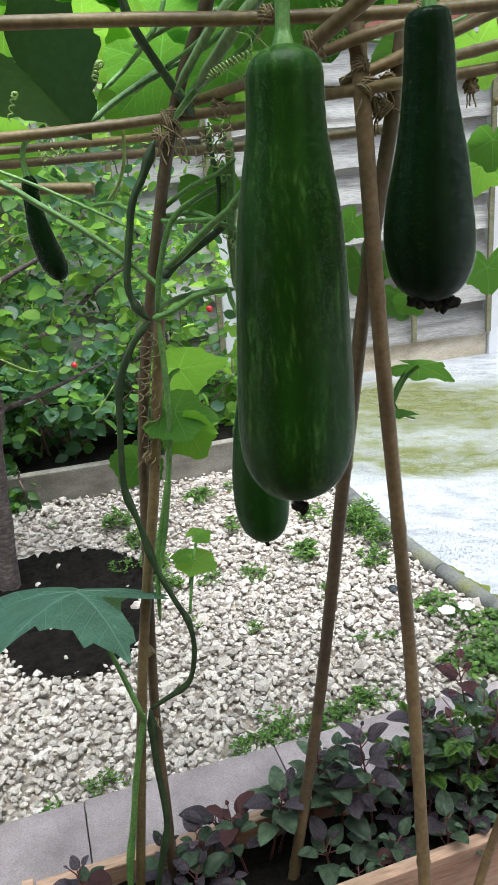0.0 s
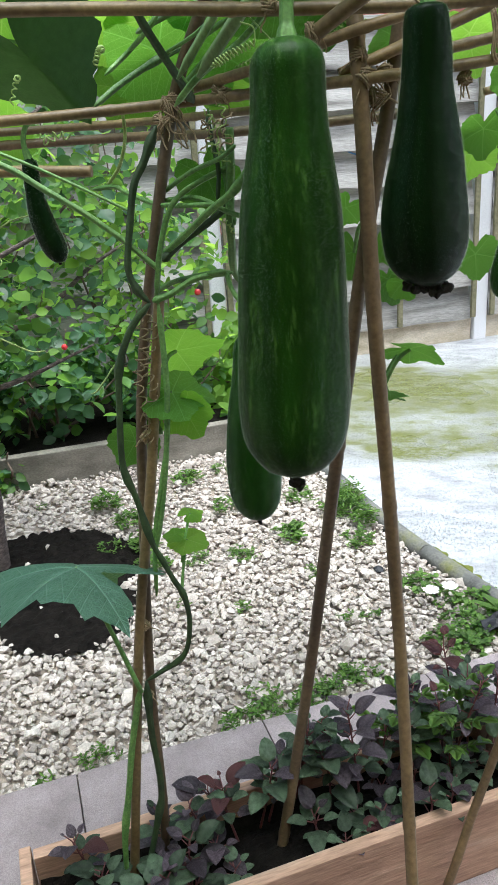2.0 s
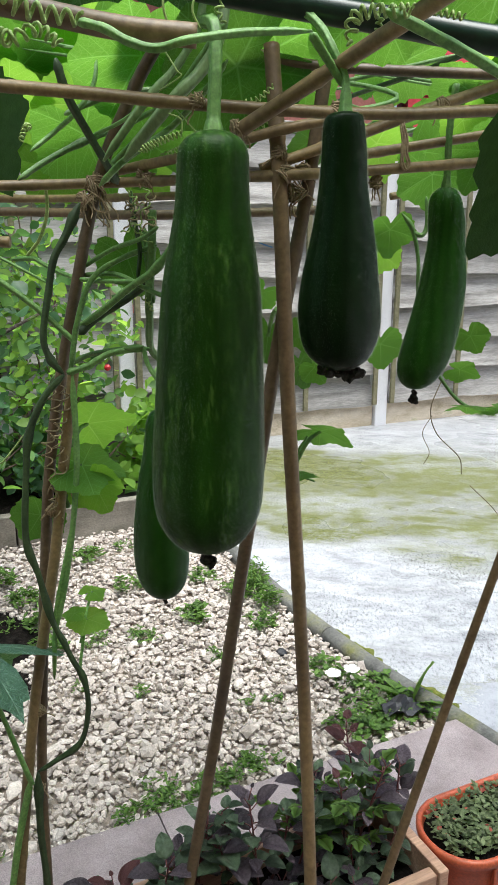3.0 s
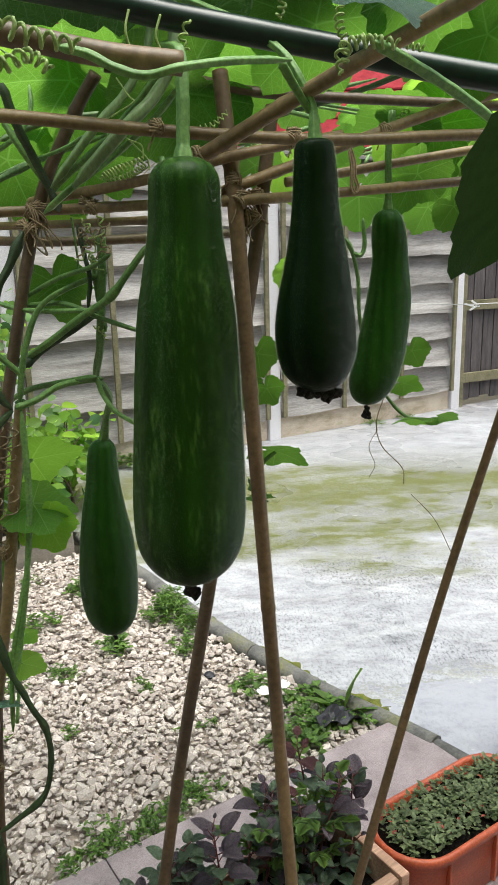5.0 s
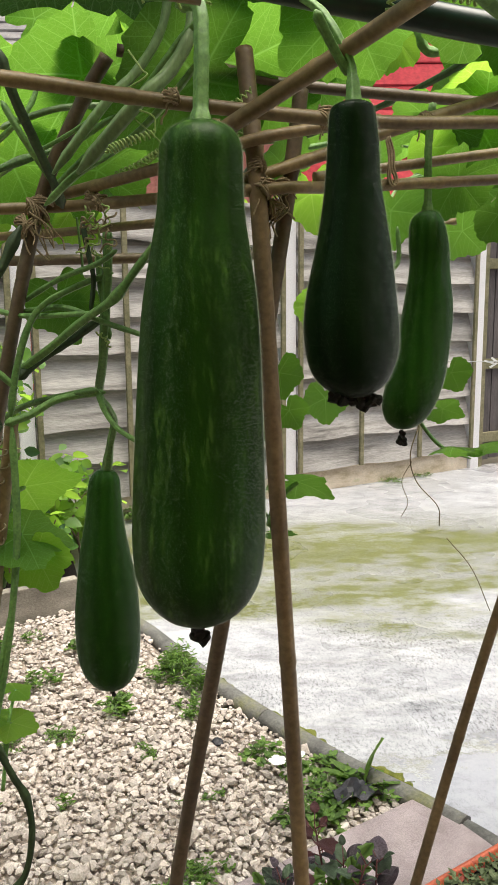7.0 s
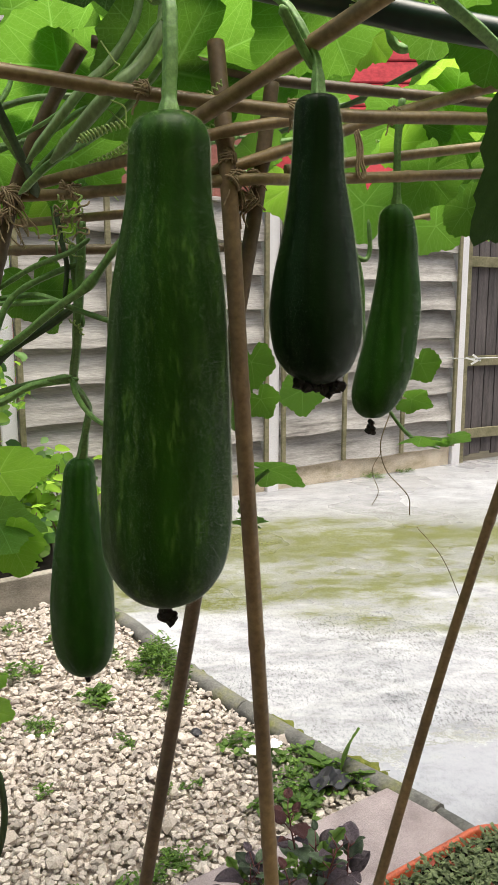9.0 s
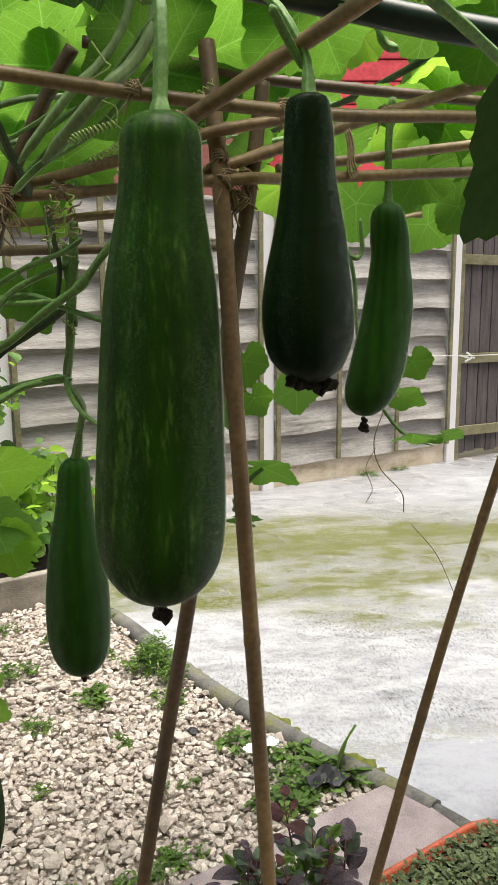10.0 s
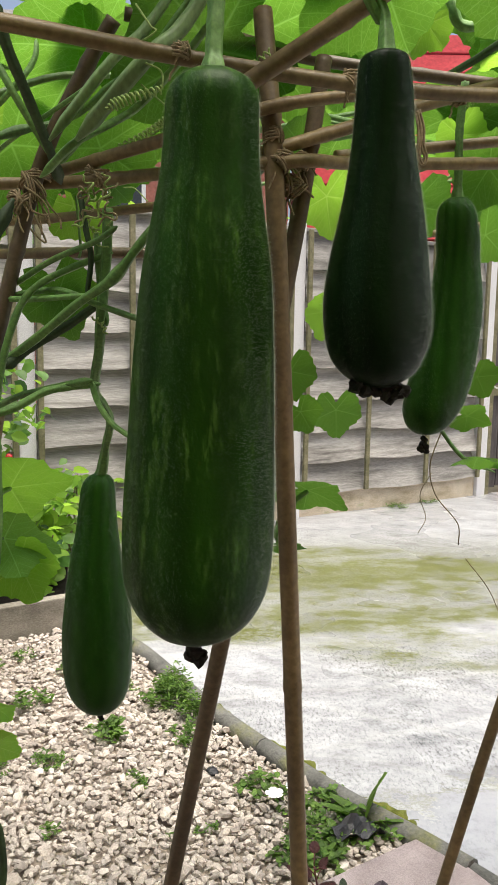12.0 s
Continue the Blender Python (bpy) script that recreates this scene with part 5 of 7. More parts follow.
curl([(-0.128, 0.926, 1.171), (-0.123, 0.926, 1.14), (-0.138, 0.926, 1.094), (-0.13, 0.926, 1.061), (-0.147, 0.926, 1.013), (-0.14, 0.926, 0.979)], 0.001, 14, 0.0079, "dry_tendril")
curl([(-0.142, 0.926, 1.171), (-0.136, 0.926, 1.125), (-0.151, 0.926, 1.079), (-0.144, 0.926, 1.03)], 0.001, 9, 0.0089, "dry_tendril")
curl([(-0.177, 0.916, 1.103), (-0.192, 0.916, 1.084), (-0.206, 0.916, 1.068), (-0.213, 0.916, 1.065)], 0.0012)
curl([(-0.343, 0.916, 1.161), (-0.316, 0.916, 1.146), (-0.284, 0.916, 1.129), (-0.265, 0.916, 1.128)], 0.0012)
curl([(-0.349, 1, 1.273), (-0.325, 1, 1.279), (-0.304, 1, 1.289), (-0.28, 1, 1.294)], 0.0011)
curl([(-0.341, 1, 1.276), (-0.33, 1, 1.249), (-0.338, 1, 1.223), (-0.359, 1, 1.216)], 0.0011, 4, 0.006)
curl([(0.086, 0.857, 1.453), (0.105, 0.857, 1.463), (0.123, 0.857, 1.473), (0.136, 0.857, 1.483)], 0.0008, 8, 0.0039)
curl([(-0.248, 1, 1.393), (-0.24, 1, 1.384), (-0.226, 1, 1.391), (-0.21, 1, 1.386)], 0.0011, 5, 0.006)
curl([(-0.029, 0.977, 1.408), (-0.027, 0.975, 1.381), (-0.025, 0.974, 1.354), (-0.027, 0.975, 1.344)], 0.0015, 0, 0, "stalk")
curl([(-0.073, 1.02, 1.394), (-0.06, 1.016, 1.364), (-0.074, 1.02, 1.375), (-0.081, 1.02, 1.39)], 0.0012, 0, 0, "dry_tendril")
curl([(-0.023, 0.886, 1.395), (-0.011, 0.873, 1.382), (-0.003, 0.866, 1.362), (-0.019, 0.881, 1.359), (-0.007, 0.869, 1.342)], 0.0008, 5, 0.0049)
curl([(-0.02, 0.882, 1.28), (-0.011, 0.873, 1.274), (-0.008, 0.87, 1.264)], 0.001, 4, 0.0024)

curl([(-0.017, 0.745, 1.432), (0.001, 0.745, 1.441), (0.026, 0.745, 1.45)], 0.0010, 13, 0.0042)
curl([(0.026, 0.745, 1.45), (0.025, 0.745, 1.463), (0.013, 0.745, 1.468)], 0.0008)
for k, pts in enumerate(([(-0.040, 0.83, 1.356), (-0.022, 0.83, 1.365), (-0.009, 0.83, 1.389), (-0.011, 0.83, 1.403)], [(-0.037, 0.835, 1.359), (-0.024, 0.83, 1.374), (-0.033, 0.83, 1.385), (-0.021, 0.83, 1.388), (-0.006, 0.83, 1.38)], [(-0.03, 0.83, 1.40), (-0.022, 0.83, 1.385), (-0.028, 0.835, 1.37), (-0.018, 0.83, 1.352)], [(0.0, 0.83, 1.395), (-0.012, 0.828, 1.378), (-0.004, 0.83, 1.366), (-0.018, 0.83, 1.36)])):
    curl(pts, 0.0010, (4, 7, 5, 3)[k], 0.0042, ("tendril", "dry_tendril", "tendril", "dry_tendril")[k])
tube("twine_loop", [(-0.075, 0.93, 1.399), (-0.073, 0.93, 1.383), (-0.058, 0.93, 1.38), (-0.063, 0.93, 1.393), (-0.081, 0.93, 1.406)], 0.0011, M["twine"], trellis, 6, 8)

# ---- twine ----


def twine_knot(centre, size, seed, loose=5, thick=0.0012):
    """Twine wound round two crossing canes, with loose ends hanging from the knot."""
    rnd = random.Random(seed)
    bm = bmesh.new()
    c = Vector(centre)
    for ax in (Vector((1, 0.1, 0.12)), Vector((0.1, 0.05, 1)), Vector((0.7, 0.2, 0.7)), Vector((-0.7, 0.1, 0.7))):
        ax = (ax + Vector((rnd.uniform(-0.15, 0.15), rnd.uniform(-0.1, 0.1), rnd.uniform(-0.15, 0.15)))).normalized()
        s = ax.cross(Vector((0, 1, 0.2))).normalized()
        u = ax.cross(s)
        turns = rnd.choice((2, 3))
        off = ax * size * rnd.uniform(-0.5, 0.5)
        pts = []
        for q in range(turns * 8 + 1):
            a = 2 * math.pi * q / 8
            r = min(size * 0.8, 0.0135) * rnd.uniform(0.92, 1.08)
            pts.append(c + off + (s * math.cos(a) + u * math.sin(a)) * r + ax * (q / 8 - turns / 2) * thick * 2.2)
        sweep(bm, smooth_path(pts, 3), thick * rnd.uniform(0.8, 1.1), 6)
    for k in range(loose):
        d = Vector((rnd.uniform(-0.9, 0.9), rnd.uniform(-0.4, 0.2), rnd.uniform(-1.2, 0.1))).normalized()
        p = c + d * size * 0.3
        pts = [p]
        for q in range(4):
            d = (d + Vector((rnd.uniform(-0.5, 0.5), rnd.uniform(-0.2, 0.2), -0.35 + rnd.uniform(-0.3, 0.3)))).normalized()
            p = p + d * size * rnd.uniform(0.35, 0.7)
            pts.append(p)
        sweep(bm, smooth_path(pts, 5), thick * rnd.uniform(0.6, 0.95), 5)
    ob = part("twine_knot", bm, M["twine"], trellis, "frayed jute twine knot")
    ob["kind"] = "stuff"
    return ob


twine_knot((-0.069, 0.952, 1.411), 0.0197, 1, 4)
twine_knot((-0.085, 0.951, 1.394), 0.0148, 2, 3)
twine_knot((0.14, 0.799, 1.417), 0.0113, 3, 5)
twine_knot((0.153, 0.806, 1.399), 0.012, 4, 6)
twine_knot((0.162, 0.811, 1.421), 0.0096, 5, 4)
twine_knot((0.083, 0.743, 1.455), 0.0103, 6, 3)
twine_knot((0.133, 0.8, 1.438), 0.0101, 7, 2)
twine_knot((-0.133, 0.936, 1.035), 0.0118, 8, 6)
twine_knot((-0.149, 0.936, 0.99), 0.0099, 9, 4)
twine_knot((-0.189, 0.936, 0.68), 0.0099, 10, 3)
twine_knot((0.222, 0.8, 1.423), 0.0064, 11, 3)
twine_knot((0.245, 0.806, 1.411), 0.0088, 12, 3)
twine_knot((0.187, 0.758, 1.478), 0.009, 13, 3)
twine_knot((-0.014, 0.937, 1.426), 0.0086, 14, 2)
for k, p in enumerate([(-0.199, 0.946, 0.542), (0.041, 0.753, 1.481), (0.316, 0.808, 1.491), (-0.006, 0.928, 1.418)]):
    twine_knot(p, 0.0095, 20 + k, 1)

bm = bmesh.new()
hang = [(0.266, 0.793, 1.470), (0.271, 0.792, 1.454), (0.271, 0.791, 1.440), (0.275, 0.791, 1.428), (0.271, 0.790, 1.422), (0.267, 0.791, 1.431), (0.268, 0.792, 1.45), (0.265, 0.793, 1.468)]
for k in range(3):
    sweep(bm, smooth_path([Vector(p) + Vector((0.0012 * k, 0.001 * (k % 2), 0.0006 * k)) for p in hang], 6), 0.0011, 6)
ob = part("twine_loop", bm, M["twine"], trellis, "hanging loop of jute twine")

# ---- leaves by hand ----
vine_leaf((-0.104, 1.017, 1.091), 0.074, (-0.2, 0.72, 0.68), (0.95, 0.15, 0.12), "lime", 0, (-0.126, 0.98, 1.062))
vine_leaf((-0.108, 0.943, 1.052), 0.0608, (0.15, -0.45, 0.85), (0.95, -0.1, 0.30), "leaf", 1, (-0.134, 0.964, 0.985))
vine_leaf((-0.094, 0.946, 1.023), 0.05, (0.0, 0.9, 0.35), (0.35, 0, -0.9), "lime", 2)
vine_leaf((-0.179, 1.016, 0.955), 0.05, (0.1, 0.9, 0.25), (-0.5, 0, -0.8), "leaf", 2)
vine_leaf((-0.270, 0.90, 0.812), 0.165, (0.03, 0.24, 0.97), (-0.93, 0.30, 0.0), "blue", 2, (-0.194, 0.866, 0.611), 0.85)
# three leaves standing in for a lime seedling, hung to fit the camera's view
vine_leaf((-0.159, 1.407, 0.575), 0.055, (0.0, -0.2, 0.95), (0.8, -0.4, -0.2), "lime", 0, (-0.178, 1.368, 0.468))
vine_leaf((-0.149, 1.442, 0.62), 0.0349, (0.1, -0.2, 0.95), (0.6, 0.4, 0.1), "lime", 2, (-0.173, 1.39, 0.528))
vine_leaf((-0.182, 1.393, 0.597), 0.03, (-0.1, -0.2, 0.95), (-0.8, 0.2, 0.0), "lime", 1)
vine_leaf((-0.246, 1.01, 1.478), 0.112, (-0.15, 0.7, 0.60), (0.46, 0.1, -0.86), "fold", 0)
vine_leaf((-0.314, 1.486, 1.646), 0.11, (0, 0.7, 0.7), (0.5, 0, -0.5), "lime", 0)
vine_leaf((-0.216, 1.514, 1.591), 0.0996, (0.1, 0.7, 0.7), (-0.5, 0, -0.3), "lime", 2)
vine_leaf((-0.269, 1.527, 1.751), 0.13, (0.1, 0.7, 0.7), (0.5, 0, -0.3), "leaf", 1)
vine_leaf((-0.131, 1.49, 1.66), 0.1157, (0.1, 0.7, 0.7), (-0.5, 0, -0.3), "lime", 0)
vine_leaf((-0.346, 1.606, 1.652), 0.11, (0.1, 0.7, 0.7), (0.3, 0, -0.5), "lime", 2)
vine_leaf((-0.438, 1.541, 1.654), 0.12, (0.1, 0.7, 0.7), (-0.5, 0, -0.3), "lime", 1)
vine_leaf((-0.179, 1.505, 1.472), 0.0886, (0.1, 0.8, 0.6), (-0.4, 0, -0.6), "lime", 0)
vine_leaf((-0.45, 1.513, 1.436), 0.09, (-0.1, 0.8, 0.6), (0.4, 0, -0.5), "lime", 2)
vine_leaf((-0.108, 1.588, 1.628), 0.0966, (-0.1, 0.8, 0.6), (0.4, 0, -0.5), "lime", 1)
vine_leaf((0.166, 1.069, 1.207), 0.0472, (0.1, 0.9, 0.3), (-0.1, 0, -1), "old", 0, (0.17, 1.018, 1.252))
vine_leaf((0.226, 1.117, 1.155), 0.0442, (-0.1, 0.9, 0.3), (0.35, 0, -1), "old", 2)
vine_leaf((0.173, 1.195, 1.26), 0.0373, (0.1, 0.9, 0.4), (-0.4, 0, -0.7), "leaf", 1)
vine_leaf((0.464, 1.454, 1.136), 0.0587, (0.1, 0.9, 0.3), (0.1, 0, -1), "leaf", 0)
vine_leaf((0.213, 0.908, 1.098), 0.0477, (0.25, 0.55, 0.8), (0.95, 0, -0.22), "old", 1, (0.178, 0.916, 1.045))
vine_leaf((0.189, 0.917, 1.035), 0.0278, (0.1, 0.5, 0.85), (0.95, 0, -0.2), "old", 0)
# round the gourds on the sunny side
vine_leaf((0.413, 0.903, 1.224), 0.0307, (0.2, 0.8, 0.4), (0.5, 0, -0.9), "leaf", 0)
vine_leaf((0.399, 0.897, 1.18), 0.0277, (0.2, 0.7, 0.6), (0.9, 0, -0.1), "leaf", 1)
vine_leaf((0.409, 0.887, 1.133), 0.0386, (0.1, 0.3, 0.9), (0.95, -0.1, -0.1), "leaf", 2)
vine_leaf((0.453, 0.883, 1.131), 0.0271, (0.1, 0.5, 0.8), (0.9, 0, -0.4), "old", 0)
vine_leaf((0.203, 0.948, 1.227), 0.0363, (0.1, 0.9, 0.2), (0.15, 0, -1), "leaf", 0)
vine_leaf((0.203, 0.91, 1.185), 0.0276, (0, 0.8, 0.3), (0.5, 0, -0.8), "leaf", 2)
vine_leaf((-0.043, 1.191, 1.32), 0.0642, (0, 0.9, 0.3), (0.25, 0, -0.8), "leaf", 1)
vine_leaf((0.409, 1.072, 1.44), 0.067, (0, 0.75, 0.6), (0.2, 0, -0.9), "old", 0)
vine_leaf((0.438, 1.198, 1.534), 0.0498, (0, 0.7, 0.7), (0.2, 0.3, 0.6), "leaf", 1)
vine_leaf((0.191, 0.905, 1.464), 0.0422, (-0.2, 0.7, 0.7), (0.2, 0, 1), "leaf", 2)
vine_leaf((0.373, 1.147, 1.362), 0.0488, (0.0, 0.8, 0.5), (0.1, 0, -1), "leaf", 2)
vine_leaf((0.613, 1.221, 1.433), 0.0628, (0, 0.8, 0.5), (0.6, 0, -0.5), "leaf", 0)
vine_leaf((0.422, 0.918, 1.457), 0.0573, (0.1, 0.8, 0.5), (-0.3, 0, -0.8), "leaf", 1)
vine_leaf((0.396, 0.941, 1.496), 0.0417, (-0.1, 0.8, 0.5), (0.3, 0, -0.6), "lime", 0)
vine_leaf((0.469, 0.902, 1.415), 0.0423, (0.1, 0.8, 0.4), (0.5, 0, -0.6), "leaf", 2)
vine_leaf((0.518, 0.898, 1.466), 0.0616, (0.0, 0.8, 0.5), (-0.4, 0, -0.7), "old", 1)
vine_leaf((0.314, 1.277, 1.798), 0.0854, (0.0, 0.7, 0.7), (0.4, 0, -0.6), "leaf", 0)
vine_leaf((0.404, 1.314, 1.807), 0.0865, (0.1, 0.7, 0.7), (-0.3, 0, -0.6), "lime", 1)
vine_leaf((0.566, 1.082, 1.668), 0.0791, (0.1, 0.75, 0.6), (-0.2, 0, -0.8), "leaf", 2)
vine_leaf((0.65, 1.365, 1.855), 0.088, (0.1, 0.75, 0.6), (0.2, 0, -0.6), "leaf", 1)
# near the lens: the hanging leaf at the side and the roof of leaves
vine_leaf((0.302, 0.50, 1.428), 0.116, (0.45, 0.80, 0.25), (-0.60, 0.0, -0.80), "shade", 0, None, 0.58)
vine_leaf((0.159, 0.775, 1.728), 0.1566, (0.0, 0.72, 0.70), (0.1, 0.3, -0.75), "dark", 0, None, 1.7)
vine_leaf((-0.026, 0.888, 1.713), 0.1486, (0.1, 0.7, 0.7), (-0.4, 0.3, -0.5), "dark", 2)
vine_leaf((0.189, 0.577, 1.561), 0.0648, (0.1, -0.5, 0.85), (0.6, 0.1, -0.25), "blue", 0)
vine_leaf((0.375, 0.785, 1.644), 0.1206, (0, 0.7, 0.7), (0.75, 0.2, -0.15), "old", 1)
vine_leaf((0.417, 0.764, 1.587), 0.0823, (0.1, 0.7, 0.6), (0.7, 0, -0.3), "leaf", 2)
vine_leaf((0.241, 0.831, 1.604), 0.095, (0.1, 0.7, 0.6), (-0.3, 0, -0.5), "leaf", 0)
vine_leaf((0.101, 0.91, 1.545), 0.1149, (-0.1, 0.8, 0.55), (-0.6, 0.1, -0.35), "old", 0)
vine_leaf((0.151, 0.935, 1.572), 0.0987, (0.1, 0.8, 0.55), (0.55, 0.1, -0.5), "leaf", 1)
vine_leaf((-0.098, 1.159, 1.496), 0.098, (0, 0.8, 0.5), (0.3, 0, -0.9), "leaf", 2)
vine_leaf((-0, 1.015, 1.467), 0.0775, (0, 0.8, 0.5), (-0.3, 0, 0.9), "leaf", 0)
vine_leaf((-0.034, 1.209, 1.313), 0.0428, (0, 0.8, 0.5), (0.3, 0, -0.9), "leaf", 1)

vine_leaf((-0.135, 1.5, 1.575), 0.10, (0.1, 0.75, 0.6), (0.3, 0, -0.8), "lime", 0)
vine_leaf((-0.030, 1.52, 1.600), 0.10, (-0.1, 0.75, 0.6), (-0.4, 0, -0.7), "lime", 1)
vine_leaf((-0.010, 1.48, 1.480), 0.07, (0.1, 0.8, 0.5), (0.4, 0, -0.6), "lime", 2)
vine_leaf((-0.195, 1.55, 1.500), 0.07, (0.0, 0.8, 0.5), (-0.3, 0, -0.7), "lime", 0)
vine_leaf((-0.215, 1.25, 1.560), 0.080, (0.0, 0.75, 0.6), (0.3, 0, -0.8), "lime", 1)
vine_leaf((-0.331, 1.25, 1.590), 0.085, (0.1, 0.75, 0.6), (0.5, 0, -0.5), "lime", 2)
vine_leaf((-0.120, 1.25, 1.550), 0.075, (-0.1, 0.75, 0.6), (-0.2, 0, -0.8), "lime", 0)
vine_leaf((0.381, 1.0, 1.635), 0.040, (0.0, 0.85, 0.45), (-0.3, 0, -0.8), "lime", 1)
vine_leaf((0.533, 1.45, 1.510), 0.070, (0.0, 0.8, 0.5), (0.2, 0, -0.8), "leaf", 2)
vine_leaf((0.797, 1.45, 1.545), 0.075, (0.1, 0.8, 0.5), (-0.2, 0, -0.8), "leaf", 0)
vine_leaf((0.715, 1.45, 1.510), 0.060, (-0.1, 0.8, 0.5), (0.3, 0, -0.7), "old", 1)
vine_leaf((0.450, 1.5, 1.530), 0.08, (0.0, 0.8, 0.5), (0.2, 0, -0.8), "lime", 1)
vine_leaf((0.470, 1.52, 1.320), 0.06, (0.1, 0.85, 0.4), (-0.2, 0, -0.9), "lime", 2)

# ---- the roof of leaves over the canes ----
crnd = random.Random(21)


def canopy_spot(y_lo, y_hi):
    y = crnd.uniform(y_lo, y_hi)
    x = crnd.uniform(-0.75 * y - 0.55, 0.95 * y + 0.45)
    z = 1.475 + 0.085 * (y - 0.9) + abs(crnd.gauss(0, 0.24)) + 0.02
    return x, y, z


made = 0
while made < 215:
    x, y, z = canopy_spot(0.95, 1.85)
    # leave the view to the red roof open
    u, w = (x + 0.09) / y, (z - 1.33) / y
    if 0.39 < u < 0.57 and 0.22 < w < 0.36:
        continue
    # skip low leaves on the right, to keep the fence top in the camera's view
    if x > 0.13 and z < 1.29 + 0.25 * (y - 0.12):
        continue
    q = crnd.random()
    if x < -0.02:
        # thinned on the left and mostly lime, to brighten that side
        if crnd.random() < 0.6:
            continue
        k = "lime" if q < 0.5 else "leaf"
    else:
        k = "lime" if q < 0.14 else ("leaf" if q < 0.55 else "old")
    vine_leaf((x, y, z), crnd.uniform(0.055, 0.125), (crnd.uniform(-0.5, 0.5), crnd.uniform(0.15, 0.9), crnd.uniform(0.45, 0.9)), (crnd.uniform(-1, 1), crnd.uniform(-0.6, 0.3), crnd.uniform(-0.8, 0.15)), k, crnd.randrange(3))
    made += 1

# unseen leaves overhead and behind, joined, added to keep light off the gourds
V, Fc, slot, count = [], [], [], 0
src = LEAVES["leaf"][1]
sv = np.array([v.co[:] for v in src.vertices])
sf = [list(p.vertices) for p in src.polygons]
ss = [p.material_index for p in src.polygons]
for k in range(480):
    x, y = crnd.uniform(-2.2, 2.0), crnd.uniform(-2.4, 0.5)
    z = crnd.uniform(1.66, 1.95) + 0.05 * abs(y)
    if y > 0.25:
        z += 0.05
    a, t1, t2, s = crnd.uniform(0, 6.28), crnd.uniform(-0.5, 0.5), crnd.uniform(-0.5, 0.5), crnd.uniform(0.08, 0.14)
    R = np.array(Euler((t1, t2, a)).to_matrix())
    V.append(sv @ R.T * s + np.array([x, y, z]))
    Fc += [[q + count for q in f] for f in sf]
    slot += ss
    count += len(sv)
ob = raw("leaf_roof", np.concatenate(V).tolist(), Fc, [M["leaf_plain"]], vine, True, slot)
ob["kind"] = "stuff"
for k in range(34):
    x0, y0 = crnd.uniform(-0.9, 1.0), crnd.uniform(1.0, 1.9)
    z0 = 1.5 + 0.085 * (y0 - 0.9)
    stem([(x0, y0, z0), (x0 + crnd.uniform(-0.2, 0.2), y0 + 0.02, z0 + 0.05), (x0 + crnd.uniform(-0.4, 0.4), y0 + crnd.uniform(-0.1, 0.2), z0 + 0.13)], crnd.uniform(0.0026, 0.0042), "stalk")
for k in range(4):
    x0 = -1.1 + 0.72 * k
    stem([(x0, 0.2, 1.66), (x0 + 0.1, 0.9, 1.60), (x0 + 0.05, 1.6, 1.62), (x0 + 0.2, 2.4, 1.70)], 0.0045, "old_stem")

# tendrils among the canes
for k in range(26):
    x0, y0 = crnd.uniform(-0.5, 0.95), crnd.uniform(0.95, 1.5)
    z0 = 1.43 + 0.1 * (y0 - 0.9) + crnd.uniform(0, 0.16)
    L = crnd.uniform(0.04, 0.10)
    dx, dz = crnd.uniform(-1, 1), crnd.uniform(-0.6, 0.4)
    pts = [(x0, y0, z0), (x0 + dx * L * 0.5, y0 + 0.01, z0 + dz * L * 0.5 + 0.01), (x0 + dx * L, y0, z0 + dz * L)]
    curl(pts, crnd.uniform(0.0008, 0.0012), crnd.choice((0, 6, 9, 12)), crnd.uniform(0.003, 0.006), crnd.choice(("tendril", "tendril", "dry_tendril")))

for pts, turns in (([(0.013, 0.705, 1.57), (0.009, 0.703, 1.553), (0.013, 0.706, 1.537)], 0), ([(0.04, 0.699, 1.566), (0.035, 0.698, 1.548), (0.042, 0.701, 1.533)], 0), ([(0.066, 0.695, 1.562), (0.058, 0.694, 1.547), (0.063, 0.698, 1.537)], 3), ([(0.188, 0.639, 1.572), (0.184, 0.635, 1.55), (0.188, 0.628, 1.53), (0.188, 0.636, 1.515)], 10), ([(0.202, 0.651, 1.544), (0.233, 0.641, 1.541), (0.263, 0.629, 1.533)], 12), ([(0.138, 0.657, 1.585), (0.139, 0.653, 1.57), (0.138, 0.663, 1.559)], 5)):
    curl(pts, 0.0012, turns, 0.004)

# ---- amaranth in the planters ----


def simple_leaf(name, seed, mats, width=0.42, fold=0.25, droop=0.35, rows=10):
    """An oval leaf one unit long with a sunken midrib, drooping towards its tip, and quilted between its side veins."""
    V, Fc = [], []
    cols = 9
    for i in range(rows + 1):
        t = i / rows
        w = width * (4 * t * (1 - t)) ** 0.60 * (1.18 - 0.45 * t) + 0.004
        for j in range(cols):
            s = (j - 4) / 4
            quilt = 0.022 * math.sin((t - 0.35 * abs(s)) * 38) * abs(s) ** 0.5 * (1 - s * s)
            z = fold * w * (abs(s) - 0.55 * s * s) - droop * t * t + quilt + 0.03 * math.sin(5 * t + 3 * s + seed)
            V.append((s * w, t, z))
    for i in range(rows):
        for j in range(cols - 1):
            a = i * cols + j
            Fc.append((a, a + 1, a + cols + 1, a + cols))
    me = bpy.data.meshes.new(name)
    me.from_pydata(V, [], Fc)
    for m in mats:
        me.materials.append(m)
    me.polygons.foreach_set("use_smooth", [True] * len(Fc))
    me.update()
    return me


